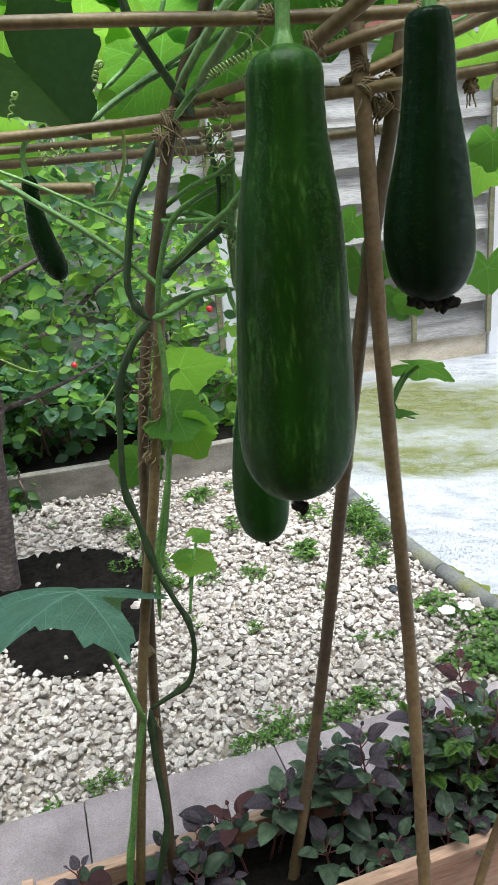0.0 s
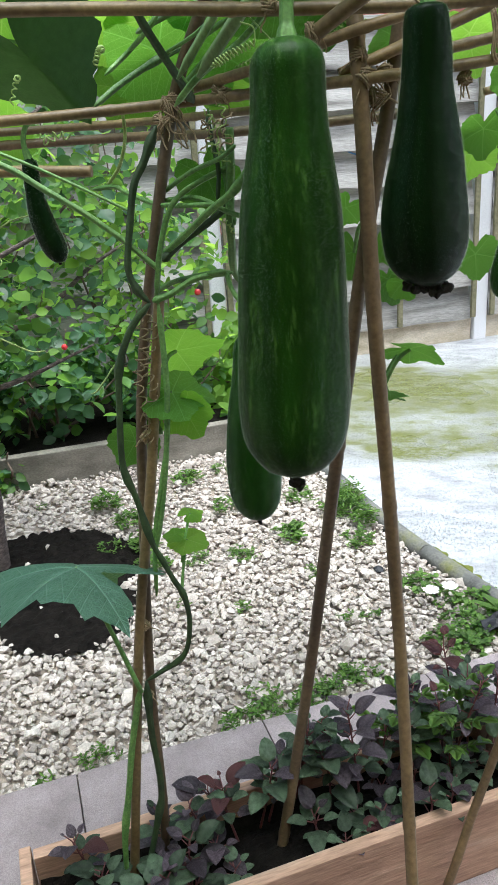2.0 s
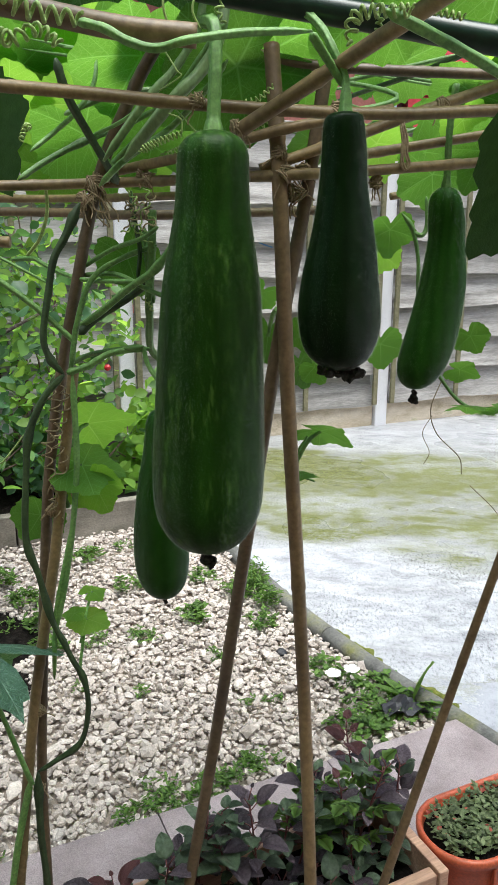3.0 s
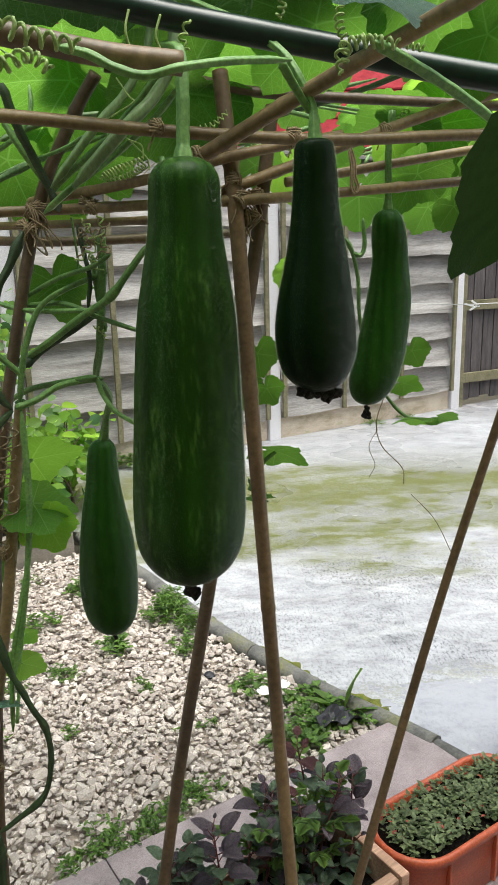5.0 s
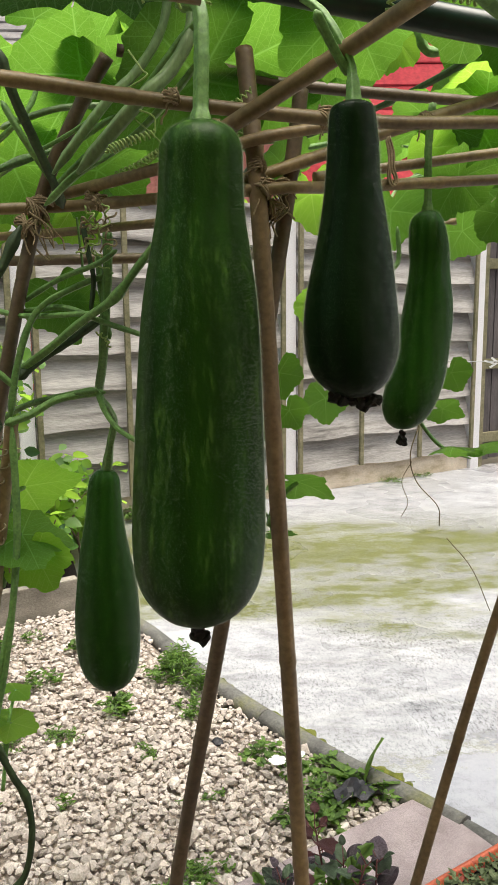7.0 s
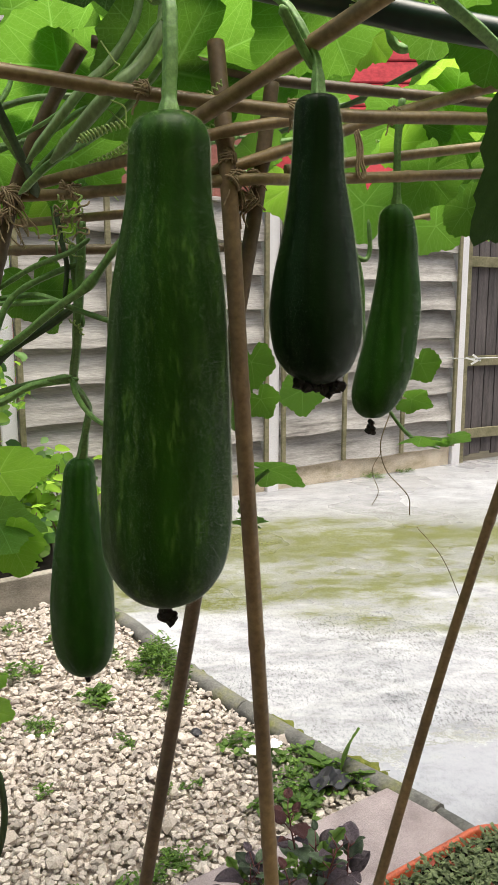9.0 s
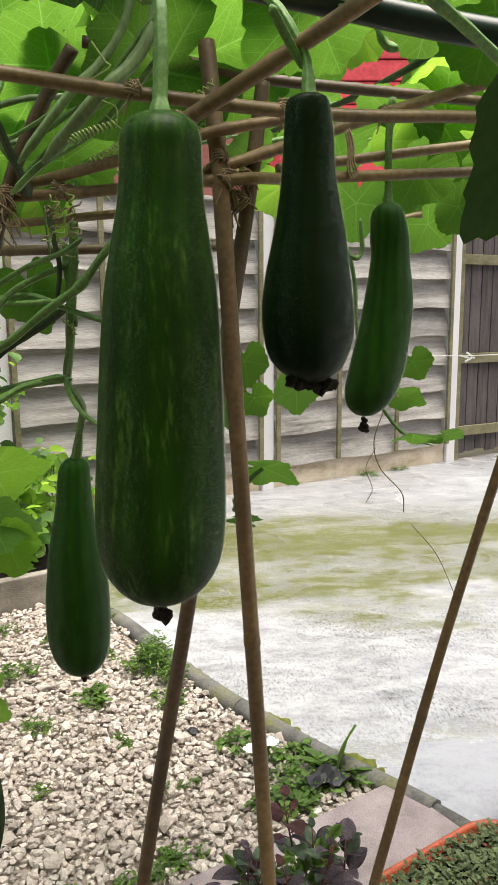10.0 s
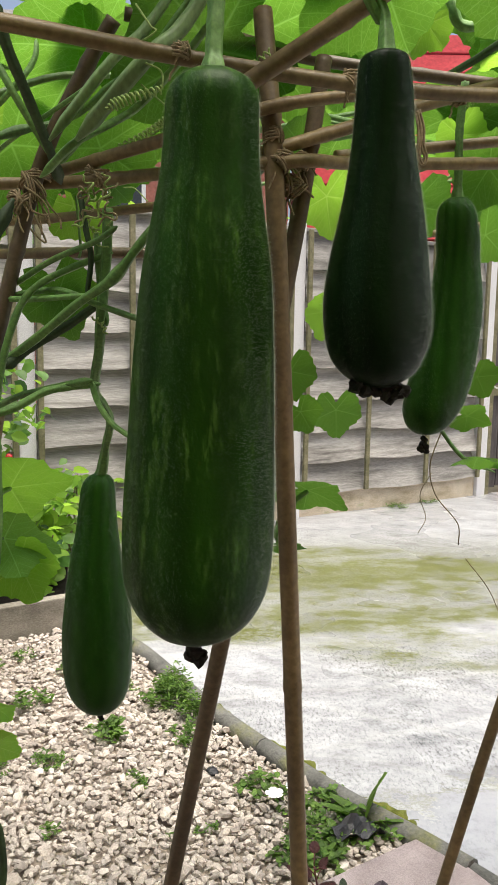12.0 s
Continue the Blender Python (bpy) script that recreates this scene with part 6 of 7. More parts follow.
AM = {k: [simple_leaf("leaf", 1, [M[k]], 0.36, 0.40, 0.30), simple_leaf("leaf", 2, [M[k]], 0.42, 0.30, 0.55)] for k in ("amaranth", "amaranth_green", "amaranth_red")}


def amaranth(base, height, seed, tone="mixed"):
    rnd = random.Random(seed)
    p = thing("amaranth_plant", base, {"mixed": "purple and green amaranth plant growing in the planter", "red": "amaranth plant with dark red top leaves", "green": "greenish amaranth plant growing in the planter"}[tone], "plant", "amaranth plants")
    lean = Vector((rnd.uniform(-0.22, 0.22), rnd.uniform(-0.25, 0.15), 1)).normalized()
    top = lean * height
    mid = top * 0.5 + Vector((rnd.uniform(-0.01, 0.01), rnd.uniform(-0.01, 0.01), 0))
    tube("stem", [(0, 0, -0.01), mid, top], lambda t: 0.0028 - 0.0014 * t, M["amaranth_stem"], p, 6, 5)
    n = int(7 + height * 42)
    a = rnd.uniform(0, 6.28)
    for k in range(n):
        t = (0.22 if height < 0.09 else 0.42) + (0.78 if height < 0.09 else 0.58) * k / (n - 1)
        at = mid * (2 * t) if t < 0.5 else mid.lerp(top, (t - 0.5) * 2)
        a += 2.4 + rnd.uniform(-0.3, 0.3)
        up = 0.25 + 0.9 * t * t + rnd.uniform(-0.15, 0.2)
        d = Vector((math.cos(a), math.sin(a), up)).normalized()
        size = (0.046 - 0.020 * abs(t - 0.6)) * rnd.uniform(0.38, 1.22) * (0.55 if t > 0.93 else 1)
        q = rnd.random()
        kind = "amaranth" if q < (0.55 if tone == "mixed" else 0.15) else "amaranth_green"
        if tone == "red" and t > 0.7:
            kind = "amaranth_red"
        elif q > 0.98:
            kind = "amaranth_red"
        start = at + d * 0.018
        tube("leaf_stalk", [at, start], 0.0011, M["amaranth_stem"], p, 5, 2)
        ob = new("leaf", AM[kind][rnd.randrange(2)])
        ob.parent = p
        side = d.cross(Vector((0, 0, 1))).normalized()
        nz = side.cross(d)
        m = Matrix((side, d, nz)).transposed().to_4x4()
        ob.matrix_local = Matrix.Translation(start) @ m @ Matrix.Diagonal((size, size, size, 1))
    return p


arnd = random.Random(12)


def on_planter(u, v, o=(-0.449, 0.959), z=0.155):
    return (o[0] + 0.9523 * u + 0.305 * v, o[1] + 0.305 * u - 0.9523 * v, z)


seed = 100
for k in range(17):
    u = 0.28 + 0.62 * (k + arnd.uniform(0, 1)) / 17
    v = arnd.uniform(0.028, 0.088)
    tall = 0.10 + 0.13 * min(1, (u - 0.28) / 0.3) * arnd.uniform(0.45, 1.15)
    amaranth(on_planter(u, v), tall, seed + k, "red" if k == 2 else ("green" if k % 3 == 2 else "mixed"))
# small ones along the front, clear of the canes
for k in range(24):
    u = 0.18 + 0.70 * (k + arnd.uniform(0, 1)) / 24
    q = on_planter(u, arnd.uniform(0.09, 0.185), z=0.15)
    if abs(q[0]) < 0.075:
        continue
    amaranth(q, arnd.uniform(0.03, 0.085), 500 + k, "green" if k % 2 else "mixed")
for k, (u, v, h) in enumerate([(0.10, 0.06, 0.12), (0.13, 0.12, 0.09), (0.20, 0.17, 0.08), (0.24, 0.06, 0.09), (0.05, 0.16, 0.07), (0.88, 0.05, 0.19), (0.80, 0.04, 0.18), (0.17, 0.19, 0.09), (0.27, 0.14, 0.10)]):
    amaranth(on_planter(u, v), h, 200 + k, "green" if k % 3 == 1 else "mixed")
for k in range(12):
    amaranth(on_planter(0.30 + 0.55 * k / 12, arnd.uniform(0.04, 0.19), (-1.36, 0.668), 0.145), arnd.uniform(0.08, 0.15), 300 + k, "mixed")


amaranth(on_planter(0.87, 0.03), 0.24, 260, "red")


# a small tomato-leaved plant at the planter's end
def feather_leaf(bm, base, direction, size, rnd):
    """A leaf of several toothed leaflets along a stalk."""
    d = Vector(direction).normalized()
    side = d.cross(Vector((0, 0, 1))).normalized()
    nz = side.cross(d)
    for t, sgn, s in ((0.35, -1, 0.5), (0.35, 1, 0.5), (0.62, -1, 0.6), (0.62, 1, 0.6), (0.85, 0, 0.8)):
        o = Vector(base) + d * size * t
        dd = (d + side * sgn * 0.95).normalized()
        ss = dd.cross(nz).normalized()
        L = size * s * 0.62
        ring_l, ring_r, midline = [], [], []
        for i in range(7):
            q = i / 6
            w = L * 0.30 * math.sin(math.pi * min(q * 0.9 + 0.06, 1)) * (1 + (0.22 if i % 2 else -0.12))
            drop = nz * (-0.25 * q * q * L)
            c = o + dd * L * q + drop
            midline.append(bm.verts.new(c))
            ring_l.append(bm.verts.new(c + ss * w + nz * w * 0.25))
            ring_r.append(bm.verts.new(c - ss * w + nz * w * 0.25))
        for i in range(6):
            for a in (ring_l, ring_r):
                f = bm.faces.new((midline[i], midline[i + 1], a[i + 1], a[i]))
                f.smooth = True


def leafy_plant(base, height, seed, label, name="tomato_seedling"):
    rnd = random.Random(seed)
    p = thing(name, base, label, "plant")
    tube("stem", [(0, 0, -0.01), (0.004, 0, height * 0.5), (0.01, -0.004, height)], lambda t: 0.003 - 0.0015 * t, M["stalk"], p, 6, 5)
    for k in range(9):
        t = 0.35 + 0.65 * k / 8
        a = k * 2.4 + rnd.uniform(-0.3, 0.3)
        bm = bmesh.new()
        d = Vector((math.cos(a), math.sin(a), 0.55))
        base_p = Vector((0.008 * t, -0.003 * t, height * t))
        feather_leaf(bm, base_p, d, 0.085 * rnd.uniform(0.7, 1.1), rnd)
        sweep(bm, [base_p, base_p + d.normalized() * 0.07], 0.0009, 5)
        part("leaf", bm, M["weed"], p)
    return p


leafy_plant(on_planter(0.80, 0.10), 0.18, 4, "bright green tomato seedling among the amaranth")
leafy_plant(on_planter(0.72, 0.05), 0.17, 5, "bright green tomato seedling among the amaranth")
leafy_plant((0.74, 0.93, 0.03), 0.14, 9, "bushy green seedling on the paving", "tomato_seedling")

# ---- trough of seedlings ----


def trough(centre, turn, length, width, height):
    t = thing("plant_trough", centre, "terracotta plastic trough crowded with tiny seedlings", "plant pot")
    t.rotation_euler = (0, 0, turn)

    def loop(z, grow, n=12):
        r = width / 2 + grow
        l = length / 2 - width / 2
        out = []
        for side, cx in ((1, l), (-1, -l)):
            for k in range(n + 1):
                a = -math.pi / 2 + math.pi * k / n
                out.append((cx + side * r * math.cos(a), side * r * math.sin(a), z))
        return out

    def skin(bm, levels):
        rows = [[bm.verts.new(p) for p in loop(z, g)] for z, g in levels]
        for a, b in zip(rows, rows[1:]):
            for k in range(len(a)):
                f = bm.faces.new((a[k], a[(k + 1) % len(a)], b[(k + 1) % len(b)], b[k]))
                f.smooth = True
        return rows

    bm = bmesh.new()
    rows = skin(bm, [(0.0, -0.030), (0.004, -0.024), (height * 0.5, -0.014), (height - 0.026, -0.005), (height - 0.022, 0.004), (height - 0.006, 0.007), (height, 0.003), (height - 0.001, -0.004), (height - 0.008, -0.007), (0.02, -0.034)])
    bm.faces.new(rows[0])
    bm.faces.new(rows[-1])
    bmesh.ops.recalc_face_normals(bm, faces=bm.faces[:])
    part("pot", bm, M["terracotta"], t)
    for sx in (-0.12, 0.02, 0.15):
        bm = bmesh.new()
        box(bm, (sx, -width / 2 + 0.001, 0.03), (sx + 0.006, -width / 2 + 0.012, height - 0.03), 0.002)
        part("rib", bm, M["terracotta"], t)
    bm = bmesh.new()
    rows = skin(bm, [(height - 0.022, -0.009), (height - 0.020, -0.03)])
    bm.faces.new(rows[-1])
    part("soil", bm, M["soil"], t, "black potting soil")
    rnd = random.Random(31)
    V, Fc, slot = [], [], []
    for k in range(3000):
        x, y = rnd.uniform(-length / 2, length / 2), rnd.uniform(-width / 2, width / 2)
        ex = max(abs(x) - (length / 2 - width / 2), 0)
        if math.hypot(ex, y) > width / 2 - 0.020:
            continue
        z = height - 0.012 + rnd.uniform(0.0, 0.024) + 0.008 * noise.noise(Vector((x * 14, y * 14, 0)))
        a, s = rnd.uniform(0, 6.28), rnd.uniform(0.009, 0.019)
        up = rnd.uniform(0.0, 0.6)
        d = Vector((math.cos(a), math.sin(a), up)) * s
        w = Vector((-math.sin(a), math.cos(a), 0)) * s * 0.30
        p = Vector((x, y, z))
        i = len(V)
        V += [p[:], (p + d * 0.5 + w + Vector((0, 0, 0.001)))[:], (p + d)[:], (p + d * 0.5 - w + Vector((0, 0, 0.001)))[:]]
        Fc.append((i, i + 1, i + 2, i + 3))
        edge = math.hypot(ex, y) > width / 2 - 0.03 and y > 0
        slot.append(1 if rnd.random() < (0.16 if edge else 0.02) else 0)
    ob = raw("seedling_carpet", V, Fc, [M["seedling"], M["seedling_red"]], t, False, slot)
    ob["kind"] = "stuff"
    return t


trough((0.705, 1.172, 0.029), 0.295, 0.425, 0.18, 0.178)


def round_pot(centre, r, h, seed):
    p = thing("flower_pot", centre, "round terracotta plastic pot with a small green plant", "plant pot")
    bm = bmesh.new()
    lathe(bm, [(0, 0, 0, r * 0.7), (0, 0, h * 0.8, r * 0.92), (0, 0, h * 0.82, r), (0, 0, h * 0.98, r * 1.03), (0, 0, h, r), (0, 0, h - 0.004, r * 0.93), (0, 0, h * 0.9, r * 0.90)], 28)
    part("pot", bm, M["terracotta"], p)
    rnd = random.Random(seed)
    for k in range(12):
        a = k * 2.4
        d = Vector((math.cos(a), math.sin(a), 0.9 + 0.4 * rnd.random())).normalized()
        ob = new("leaf", AM["amaranth_green"][k % 2])
        ob.parent = p
        side = d.cross(Vector((0, 0, 1))).normalized()
        m = Matrix((side, d, side.cross(d))).transposed().to_4x4()
        ob.matrix_local = Matrix.Translation((d.x * 0.02, d.y * 0.02, h * 0.9 + 0.02 * (k % 4))) @ m @ Matrix.Diagonal((0.05, 0.05, 0.05, 1))
    return p


pot_at = (1.125, 1.429, 0.15)
round_pot((pot_at[0], pot_at[1], 0.013), 0.085, 0.14, 3)

# ---- weeds on the gravel and along the kerb ----


def weed(base, spread, height, count, seed, label, leaf=0.018, mat="weed", long_leaf=2.4):
    """A low clump: many narrow leaves on thin stems that rise and bend outwards."""
    rnd = random.Random(seed)
    w = thing("weed_clump", base, label, "weed", "weeds in the gravel")
    bm = bmesh.new()
    V, Fc = [], []
    for k in range(count):
        a, rr = rnd.uniform(0, 6.28), spread * math.sqrt(rnd.random())
        tip = Vector((math.cos(a) * rr, math.sin(a) * rr, height * rnd.uniform(0.35, 1.0) * (1.1 - 0.6 * rr / spread)))
        foot = Vector((tip.x * 0.35, tip.y * 0.35, -0.004))
        mid = foot.lerp(tip, 0.5) + Vector((0, 0, height * 0.12))
        if k % 3 == 0:
            sweep(bm, [foot, mid, tip], 0.0008, 4)
        for q in range(5):
            t = 0.4 + 0.15 * q
            p = foot.lerp(mid, t * 2) if t < 0.5 else mid.lerp(tip, (t - 0.5) * 2)
            b = a + q * 2.4 + rnd.uniform(-0.5, 0.5)
            s = leaf * rnd.uniform(0.6, 1.2)
            d = Vector((math.cos(b), math.sin(b), rnd.uniform(0.0, 0.7))) * s
            sd = Vector((-math.sin(b), math.cos(b), rnd.uniform(-0.2, 0.2))) * s / long_leaf * 0.5
            i = len(V)
            V += [p[:], (p + d * 0.35 + sd)[:], (p + d * 0.75 + sd * 0.8)[:], (p + d - Vector((0, 0, s * 0.15)))[:], (p + d * 0.75 - sd * 0.8)[:], (p + d * 0.35 - sd)[:]]
            Fc.append((i, i + 1, i + 2, i + 3, i + 4, i + 5))
    part("stem", bm, M["stalk"], w)["kind"] = "stuff"
    ob = raw("leafage", V, Fc, M[mat], w)
    ob["kind"] = "stuff"
    return w


fine = "small feathery green weed growing through the gravel"
broad = "broad-leaved green weed beside the kerb"
spots = [(-0.066, 1.986, 0), (-0.551, 2.441, 0), (-0.067, 2.326, 0), (-0.419, 1.371, 0), (0.179, 2.144, 0), (0.324, 1.895, 0), (0.251, 1.886, 0), (-0.155, 3.114, 0), (-0.912, 2.833, 0), (-0.544, 1.308, 0), (-0.268, 2.027, 0), (-0.214, 2.299, 0), (-0.053, 2.309, 0), (0.176, 2.18, 0)]
for k, p in enumerate(spots):
    big = k in (1, 2, 3, 7, 11, 12)
    weed(p, 0.06 if big else 0.035, 0.05 if big else 0.035, 20 if big else 9, 400 + k, fine, 0.015)
for k, p in enumerate([(0.186, 1.598, 0), (0.118, 1.546, 0), (-0.007, 1.501, 0), (-0.082, 1.464, 0), (0.054, 1.503, 0), (0.254, 1.629, 0), (-0.027, 1.552, 0), (0.119, 1.558, 0)]):
    weed(p, 0.065, 0.05, 20, 440 + k, fine, 0.017)
for k, p in enumerate([(0.365, 2.65, 0), (0.384, 2.567, 0), (0.4, 2.679, 0), (0.422, 2.474, 0)]):
    weed((p[0] - 0.02, p[1], 0), 0.055, 0.15, 34, 460 + k, "tall narrow-leaved weed against the kerb", 0.028, "weed", 4.0)
for k, p in enumerate([(0.598, 1.942, 0), (0.68, 1.95, 0), (0.68, 1.85, 0), (0.756, 1.843, 0), (0.782, 1.771, 0), (0.664, 1.763, 0), (0.596, 1.83, 0), (0.533, 2.05, 0), (0.542, 1.758, 0), (0.589, 1.714, 0)]):
    weed((p[0] - 0.02, p[1], 0), 0.08, 0.05, 19, 480 + k, broad, 0.025 if k % 2 else 0.018, "weed", 1.6)
dock = thing("dock_plant", (0.735, 1.835, 0), "young dock with long upright and spreading green leaves", "weed")
blade = simple_leaf("dock_leaf", 3, [M["weed"]], 0.21, 0.30, 0.14)
for d, size in (((0.32, 0.12, 0.95), 0.135), ((-0.75, 0.30, 0.50), 0.115), ((-0.45, 0.65, 0.45), 0.105), ((0.55, -0.45, 0.40), 0.10), ((-0.80, -0.30, 0.35), 0.085)):
    d = Vector(d).normalized()
    side = d.cross(Vector((0, 0.3, 1))).normalized()
    ob = new("leaf", blade)
    ob.parent = dock
    ob.matrix_local = Matrix.Translation(d * 0.012) @ Matrix((side, d, side.cross(d))).transposed().to_4x4() @ Matrix.Diagonal((size, size, size, 1))
for k, (x, y) in enumerate([(0.18, 2.75), (0.05, 2.95), (0.30, 2.60), (0.12, 2.45), (-0.12, 2.7), (-0.42, 2.42), (-0.38, 2.28), (-0.5, 2.62), (0.22, 3.12), (-0.3, 3.02), (0.36, 2.35), (-0.62, 2.78)]):
    weed((x, y, 0.004), 0.075, 0.06 + 0.02 * (k % 3), 26, 540 + k, "small leafy green weed in the gravel", 0.022 + 0.006 * (k % 2), "weed", 2.2)
weed(along(0.95, -0.06, 0.012), 0.12, 0.035, 40, 501, "mossy tuft at the foot of the fence", 0.02)
weed(along(1.3, -0.05, 0.012), 0.09, 0.03, 26, 502, "mossy tuft at the foot of the fence", 0.02)
weed(along(-1.2, -0.07, 0.012), 0.12, 0.12, 40, 503, "green weed at the foot of the fence", 0.035)

flower = thing("white_flower", (0.543, 1.932, 0.06), "white open flower on the broad-leaved weed", "flower")
for cx, cy, turn in ((-0.028, -0.004, 0.3), (0.034, 0.012, 1.1)):
    for k in range(5):
        a = turn + k * 1.2566
        bm = bmesh.new()
        d = Vector((math.cos(a), math.sin(a), 0.25))
        s = Vector((-math.sin(a), math.cos(a), 0))
        o = Vector((cx, cy, 0.0))
        vs = [bm.verts.new(p) for p in (o, o + d * 0.009 + s * 0.010, o + d * 0.022 + s * 0.011, o + d * 0.026, o + d * 0.022 - s * 0.011, o + d * 0.009 - s * 0.010)]
        bm.faces.new(vs)
        part("petal", bm, M["petal"], flower)
    tube("flower_stem", [(cx, cy, 0), (cx * 0.6, cy * 0.6, -0.03), (cx * 0.4, 0, -0.062)], 0.001, M["stalk"], flower, 5, 3)

scrap = (0.689, 1.779, 0.01)
bm = bmesh.new()
bmesh.ops.create_grid(bm, x_segments=8, y_segments=6, size=0.5)
for v in bm.verts:
    v.co = Vector((v.co.x * 0.13, v.co.y * 0.07, 0.022 + 0.035 * noise.noise(v.co * 3)))
bmesh.ops.solidify(bm, geom=bm.faces[:], thickness=0.002)
ob = part("plastic_scrap", bm, M["plastic_dark"])
ob.location = scrap
tagged(ob, "crumpled dark plastic scrap among the weeds", "scrap")
bm = bmesh.new()
bmesh.ops.create_icosphere(bm, subdivisions=2, radius=0.018)
for v in bm.verts:
    v.co *= 1 + 0.3 * noise.noise(v.co * 60)
    v.co.z *= 0.6
ob = part("dark_stone", bm, M["plastic_dark"])
ob.location = (0.396, 2.154, 0.012)
tagged(ob, "dark grey stone lying on the pale gravel", "stone")

# ---- fruit tree and shrubs ----


def foliage(blobs, count, seed, size, mats, weights, lean=0.5, pointed=1.8):
    """Many small leaves spread through uneven blobs of (x, y, z, rx, ry, rz)."""
    rnd = random.Random(seed)
    V, Fc, slot = [], [], []
    vol = [b[3] * b[4] * b[5] for b in blobs]
    for k in range(count):
        b = rnd.choices(blobs, vol)[0]
        while True:
            q = Vector((rnd.uniform(-1, 1), rnd.uniform(-1, 1), rnd.uniform(-1, 1)))
            if 0.15 < q.length < 1 + 0.25 * noise.noise(Vector((q.x * 2 + b[0], q.y * 2, q.z * 2))):
                break
        p = Vector((b[0] + q.x * b[3], b[1] + q.y * b[4], b[2] + q.z * b[5]))
        if noise.noise(p * 5.0) < -0.18:
            continue
        s = size * rnd.uniform(0.6, 1.25)
        a = rnd.uniform(0, 6.28)
        d = Vector((math.cos(a), math.sin(a), rnd.uniform(-0.9, 0.4))).normalized()
        nz = (Vector((rnd.uniform(-1, 1), rnd.uniform(-1.2, 0.8), rnd.uniform(0.1, 1.2)))).normalized()
        w = d.cross(nz).normalized()
        nz = w.cross(d)
        i = len(V)
        L, W = s, s / pointed * 0.5
        for t, f, z in ((0, 0, 0), (0.25, 0.85, 0.06), (0.55, 1.0, 0.08), (0.82, 0.6, 0.02)):
            if f == 0:
                V.append(p[:])
            else:
                V.append((p + d * L * t + w * W * f + nz * s * z)[:])
        V.append((p + d * L - nz * s * 0.1)[:])
        for t, f, z in ((0.82, 0.6, 0.02), (0.55, 1.0, 0.08), (0.25, 0.85, 0.06)):
            V.append((p + d * L * t - w * W * f + nz * s * z)[:])
        V.append((p + d * L * 0.5 - nz * s * 0.02)[:])
        c = i + 8
        for j in range(8):
            Fc.append((c, i + j, i + (j + 1) % 8))
            pass
        m = rnd.choices(range(len(mats)), weights)[0]
        slot += [m] * 8
    return V, Fc, slot


def bough(bm, a, b, r0, r1, sag, seed):
    rnd = random.Random(seed)
    a, b = Vector(a), Vector(b)
    pts = [a.lerp(b, k / 4) + Vector((rnd.uniform(-1, 1), rnd.uniform(-1, 1), rnd.uniform(-1, 1))) * sag for k in range(5)]
    pts[0] = a
    sweep(bm, smooth_path(pts, 5), lambda t: r0 + (r1 - r0) * t, 8)


TB = (-0.954, 2.352, 0.0)
tree = thing("fruit_tree", TB, "young fruit tree with a grey scarred trunk in black soil", "tree")
bm = bmesh.new()
sweep(bm, smooth_path([Vector(q) - Vector(TB) for q in [(-0.93, 2.352, -0.03)] + [(-0.943, 2.352, 0.003), (-0.925, 2.352, 0.222), (-0.912, 2.352, 0.402), (-0.892, 2.352, 0.574), (-0.867, 2.352, 0.737)] + [(-1.02, 2.37, 0.95), (-1.0, 2.38, 1.2), (-0.94, 2.4, 1.5)]], 8), lambda t: 0.040 - 0.024 * t + 0.012 * math.exp(-(t / 0.05) ** 2) + 0.002 * math.sin(50 * t), 14)
part("trunk", bm, M["bark"], tree)
for k, (a, b, r) in enumerate([((-0.045, 0.01, 0.62), (0.42, 0.25, 0.74), 0.014), ((-0.04, 0.02, 0.72), (0.62, 0.35, 1.12), 0.016), ((-0.03, 0.02, 0.95), (0.45, 0.1, 1.25), 0.013), ((-0.03, 0.02, 0.9), (-0.6, 0.2, 1.2), 0.014), ((0.0, 0.04, 1.3), (0.5, 0.3, 1.62), 0.011), ((-0.02, 0.03, 1.1), (-0.3, 0.2, 1.7), 0.012), ((-0.045, 0.01, 0.66), (-0.5, -0.1, 0.95), 0.014)]):
    bm = bmesh.new()
    bough(bm, a, b, r, 0.004, 0.02, k)
    part("limb", bm, M["bark"], tree)
V, Fc, slot = foliage([(0.15, 0.15, 1.0, 0.38, 0.32, 0.22), (0.45, 0.3, 1.12, 0.33, 0.3, 0.24), (-0.35, 0.1, 1.1, 0.45, 0.35, 0.3), (0.1, 0.3, 1.4, 0.6, 0.4, 0.28), (0.30, 0.15, 0.88, 0.25, 0.25, 0.12), (-0.1, 0.0, 0.86, 0.22, 0.2, 0.14)], 1700, 41, 0.060, [M["shrub_dark"], M["shrub"], M["shrub_lime"]], (5, 4, 2), pointed=1.35)
ob = raw("crown", V, Fc, [M["shrub_dark"], M["shrub"], M["shrub_lime"]], tree, True, slot)
ob["kind"] = "stuff"


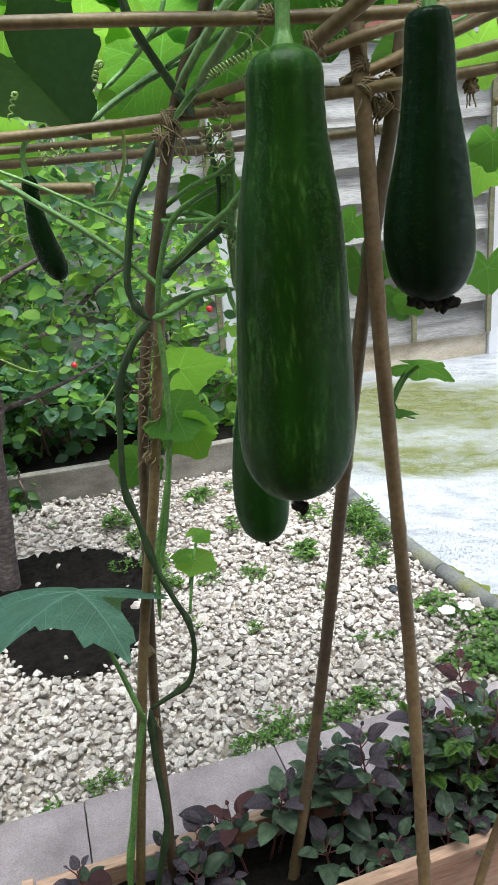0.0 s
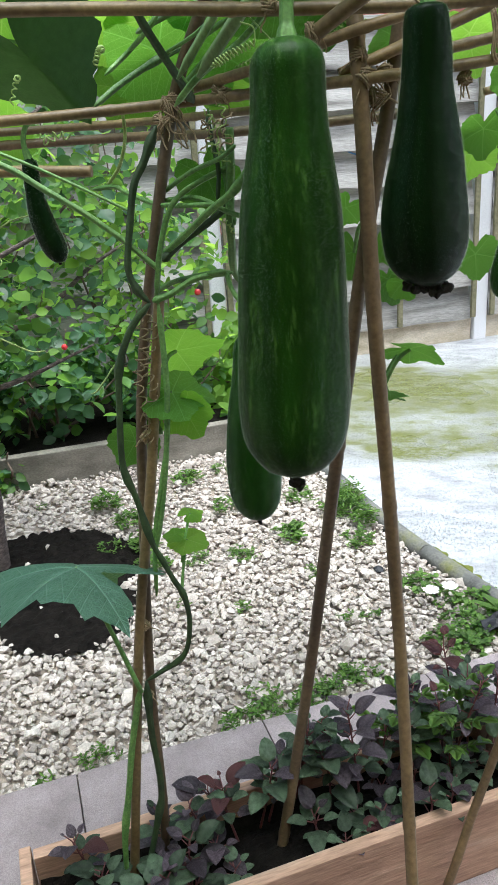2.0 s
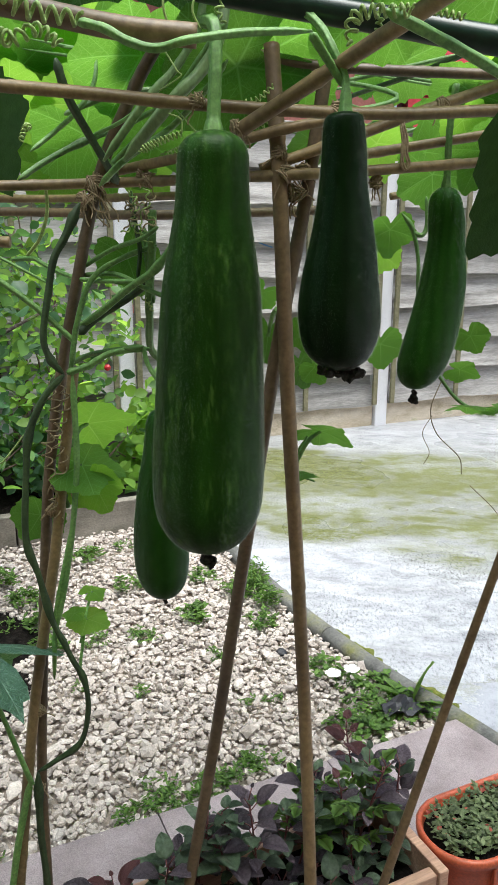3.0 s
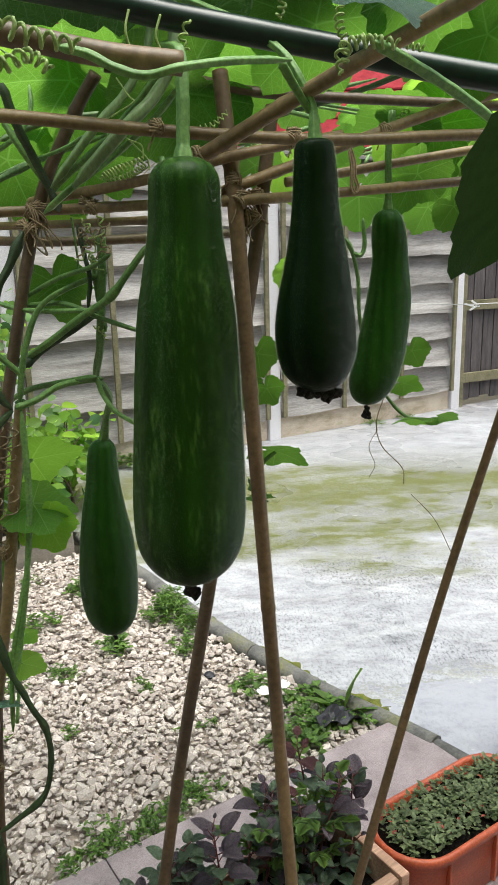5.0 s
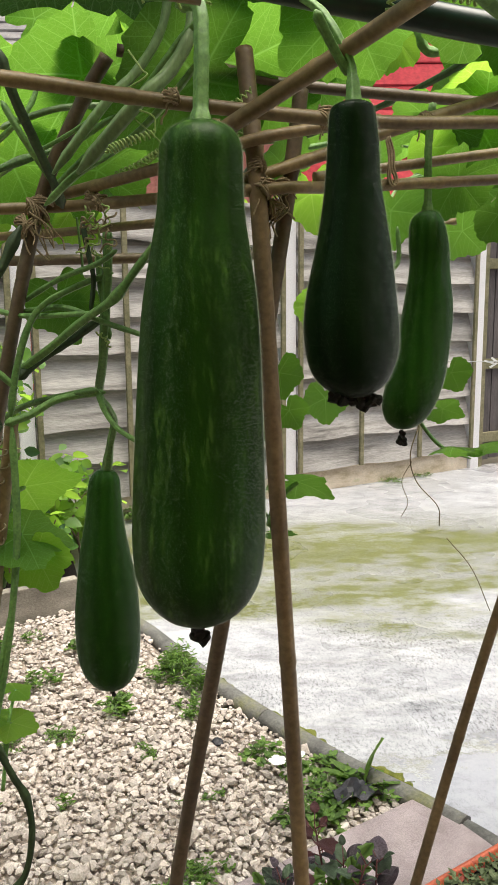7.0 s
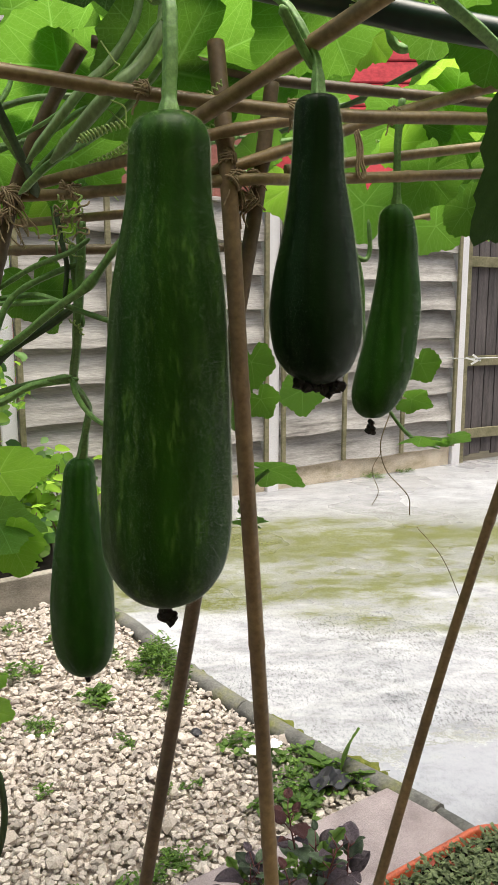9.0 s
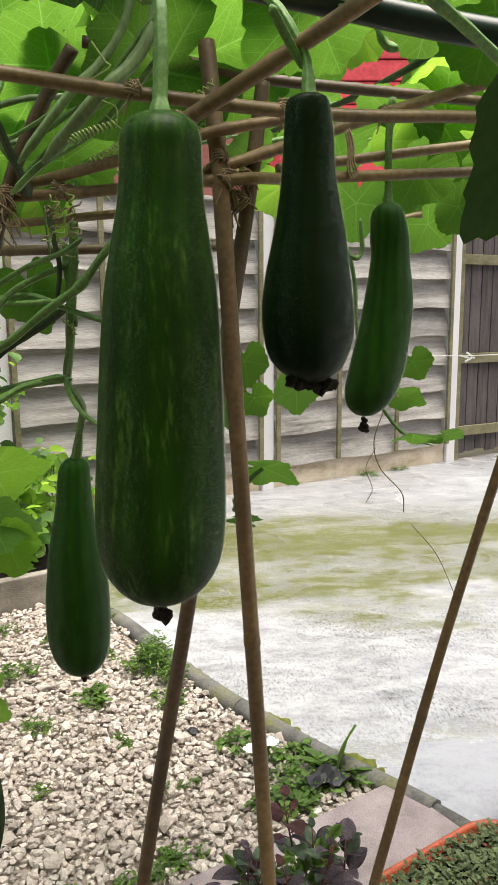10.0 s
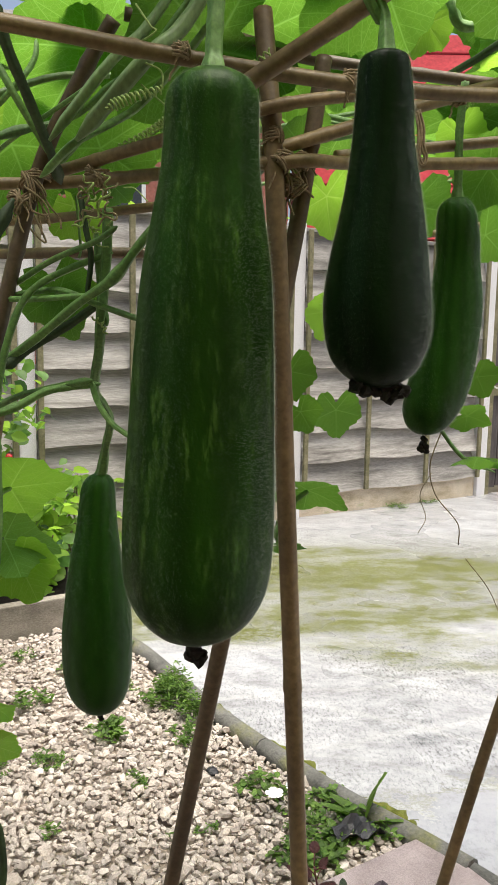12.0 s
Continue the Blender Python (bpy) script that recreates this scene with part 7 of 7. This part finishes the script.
def shrub(base, blobs, count, seed, size, mats, weights, label, canes=7, pointed=1.5):
    s = thing("shrub", base, label, "shrub", "shrubs in the back bed")
    bm = bmesh.new()
    rnd = random.Random(seed)
    for k in range(canes):
        b = blobs[k % len(blobs)]
        bough(bm, (rnd.uniform(-0.1, 0.1), rnd.uniform(-0.08, 0.08), -0.03), (b[0] + rnd.uniform(-0.5, 0.5) * b[3], b[1], b[2] + 0.6 * b[5]), 0.008, 0.003, 0.03, seed + k)
    part("branch", bm, M["twig"], s)
    V, Fc, slot = foliage(blobs, count, seed, size, mats, weights, pointed=pointed)
    ob = raw("foliage", V, Fc, mats, s, True, slot)
    ob["kind"] = "stuff"
    return s


SM = [M["shrub"], M["shrub_dark"], M["shrub_lime"]]
shrub((-1.0, 3.45, 0.12), [(0, 0, 0.26, 0.55, 0.3, 0.26), (0.4, 0.05, 0.2, 0.35, 0.28, 0.2), (-0.5, 0, 0.35, 0.45, 0.3, 0.3)], 2300, 51, 0.075, SM, (4, 6, 0.3), "leafy raspberry shrub in the back bed", pointed=1.35)
shrub((-0.45, 3.7, 0.12), [(0, 0, 0.42, 0.38, 0.3, 0.36), (0.05, 0.05, 0.85, 0.42, 0.3, 0.3), (0.2, 0.0, 0.2, 0.3, 0.25, 0.2)], 1150, 52, 0.064, SM, (4, 2, 4), "yellow-green currant shrub against the fence")
shrub((-1.5, 4.0, 0.12), [(0, 0, 0.6, 0.6, 0.3, 0.5), (-0.1, 0, 1.1, 0.55, 0.35, 0.45), (0.5, 0.05, 0.9, 0.5, 0.3, 0.45)], 1800, 53, 0.068, SM, (4, 2, 4), "tall yellow-green shrub against the fence")
shrub((-0.72, 4.15, 0.12), [(0, 0, 0.8, 0.38, 0.25, 0.4), (0.1, 0, 1.25, 0.36, 0.25, 0.32), (-0.3, 0, 1.5, 0.5, 0.25, 0.3)], 900, 54, 0.064, SM, (3, 2, 4), "young lime-green shrub growing above the fence")
shrub((-2.2, 3.3, 0.12), [(0, 0, 0.5, 0.6, 0.4, 0.45), (-0.2, 0, 1.1, 0.6, 0.4, 0.5)], 1500, 55, 0.085, SM, (4, 4, 1), "dark leafy shrub at the end of the bed")
shrub((0.02, 4.05, 0.02), [(0, 0, 0.26, 0.26, 0.3, 0.24), (-0.15, -0.3, 0.18, 0.2, 0.2, 0.18), (0.1, 0.2, 0.36, 0.24, 0.2, 0.25)], 620, 56, 0.085, SM, (1, 0.2, 5), "low broad-leaved green shrub before the fence", pointed=1.3)
shrub((-1.15, 3.05, 0.0), [(0, 0, 0.12, 0.14, 0.12, 0.12)], 220, 57, 0.06, SM, (3, 3, 1), "green suckers at the wall's foot", 4)

# distant trees seen over the fence
for k, (x, y, h, w) in enumerate([(-4.5, 9.5, 4.2, 2.0), (-1.2, 10.5, 3.6, 1.7), (11.5, 11.0, 4.6, 2.2)]):
    t = thing("garden_tree", (x, y, -0.06), "rounded green garden tree beyond the fence", "tree", "distant trees")
    tube("trunk", [(0, 0, 0), (0.05, 0, h * 0.3), (0, 0, h * 0.6)], lambda q: 0.12 - 0.07 * q, M["bark"], t, 10, 6)
    bm = bmesh.new()
    for j in range(7):
        bough(bm, (0, 0, h * 0.3), (w * 0.7 * math.cos(j * 0.9), w * 0.7 * math.sin(j * 0.9), h * (0.55 + 0.05 * j)), 0.05, 0.012, 0.06, j)
    part("limb", bm, M["bark"], t)
    V, Fc, slot = foliage([(0, 0, h * 0.62, w, w, h * 0.3), (w * 0.4, 0, h * 0.75, w * 0.6, w * 0.6, h * 0.22), (-w * 0.4, 0.2, h * 0.5, w * 0.7, w * 0.7, h * 0.2)], 4200, 70 + k, 0.17, SM, (4, 3, 2))
    ob = raw("crown", V, Fc, SM, t, True, slot)
    ob["kind"] = "stuff"

# hedge behind the fence
for k in range(7):
    p = along(-5.2 + 1.5 * k, 1.0 + 0.3 * (k % 2), -0.06)
    shrub(p[:], [(0, 0, 1.0, 0.8, 0.45, 0.8), (0.2, 0.1, 1.75, 0.75, 0.45, 0.55), (-0.3, 0, 2.05, 0.5, 0.4, 0.35)], 1500, 90 + k, 0.11, SM, (4, 2, 3), "tall green hedge shrub beyond the fence", 6)

# berries on the shrubs
for k, p in enumerate([(-0.21, 3.603, 0.738), (-0.65, 2.387, 0.92), (-0.584, 2.344, 0.804), (-0.892, 2.349, 0.898)]):
    b = thing("red_berry", p, "single ripe red berry hanging on a twig", "berry", "berries")
    bm = bmesh.new()
    bmesh.ops.create_uvsphere(bm, u_segments=14, v_segments=10, radius=0.016 if k in (0, 3) else 0.010)
    for f in bm.faces:
        f.smooth = True
    part("fruit", bm, M["berry"], b)
    tube("berry_stalk", [(0, 0, 0.012), (0.004, 0, 0.03), (0.012, 0.01, 0.06)], 0.0012, M["twig"], b, 5, 3)

# ---- washing line with a peg ----
line_thing = thing("washing_line", (0, 0, 0), "white cord stretched across the patio to the fence post", "cord")
tube("cord", [(2.405, 5.407, 0.97), (2.89, 5.541, 0.945), (2.951, 4.766, 0.978), (3.162, 4.492, 0.998), (4.439, 3.696, 1.066)], 0.0035, M["line"], line_thing, 6, 6)
bm = bmesh.new()
c = Vector((3.001, 4.706, 0.972))
for dx, dz, ang in ((-0.03, 0.004, 0.25), (0.01, -0.015, -0.5), (0.02, 0.012, 0.6)):
    m = Matrix.Translation(c + Vector((dx, 0, dz))) @ Matrix.Rotation(ang, 4, "Y")
    r = bmesh.ops.create_cube(bm, size=1.0, matrix=m @ Matrix.Diagonal((0.075, 0.01, 0.012, 1)))
part("clothes_peg", bm, M["line"], line_thing, "white plastic clothes peg")
tube("loose_cord", [(0.541, 4.892, 1.41), (0.634, 4.917, 1.362), (0.728, 4.943, 1.307), (0.812, 4.966, 1.279)], 0.0045, M["blue_cord"], line_thing, 6, 5, "blue cord end")
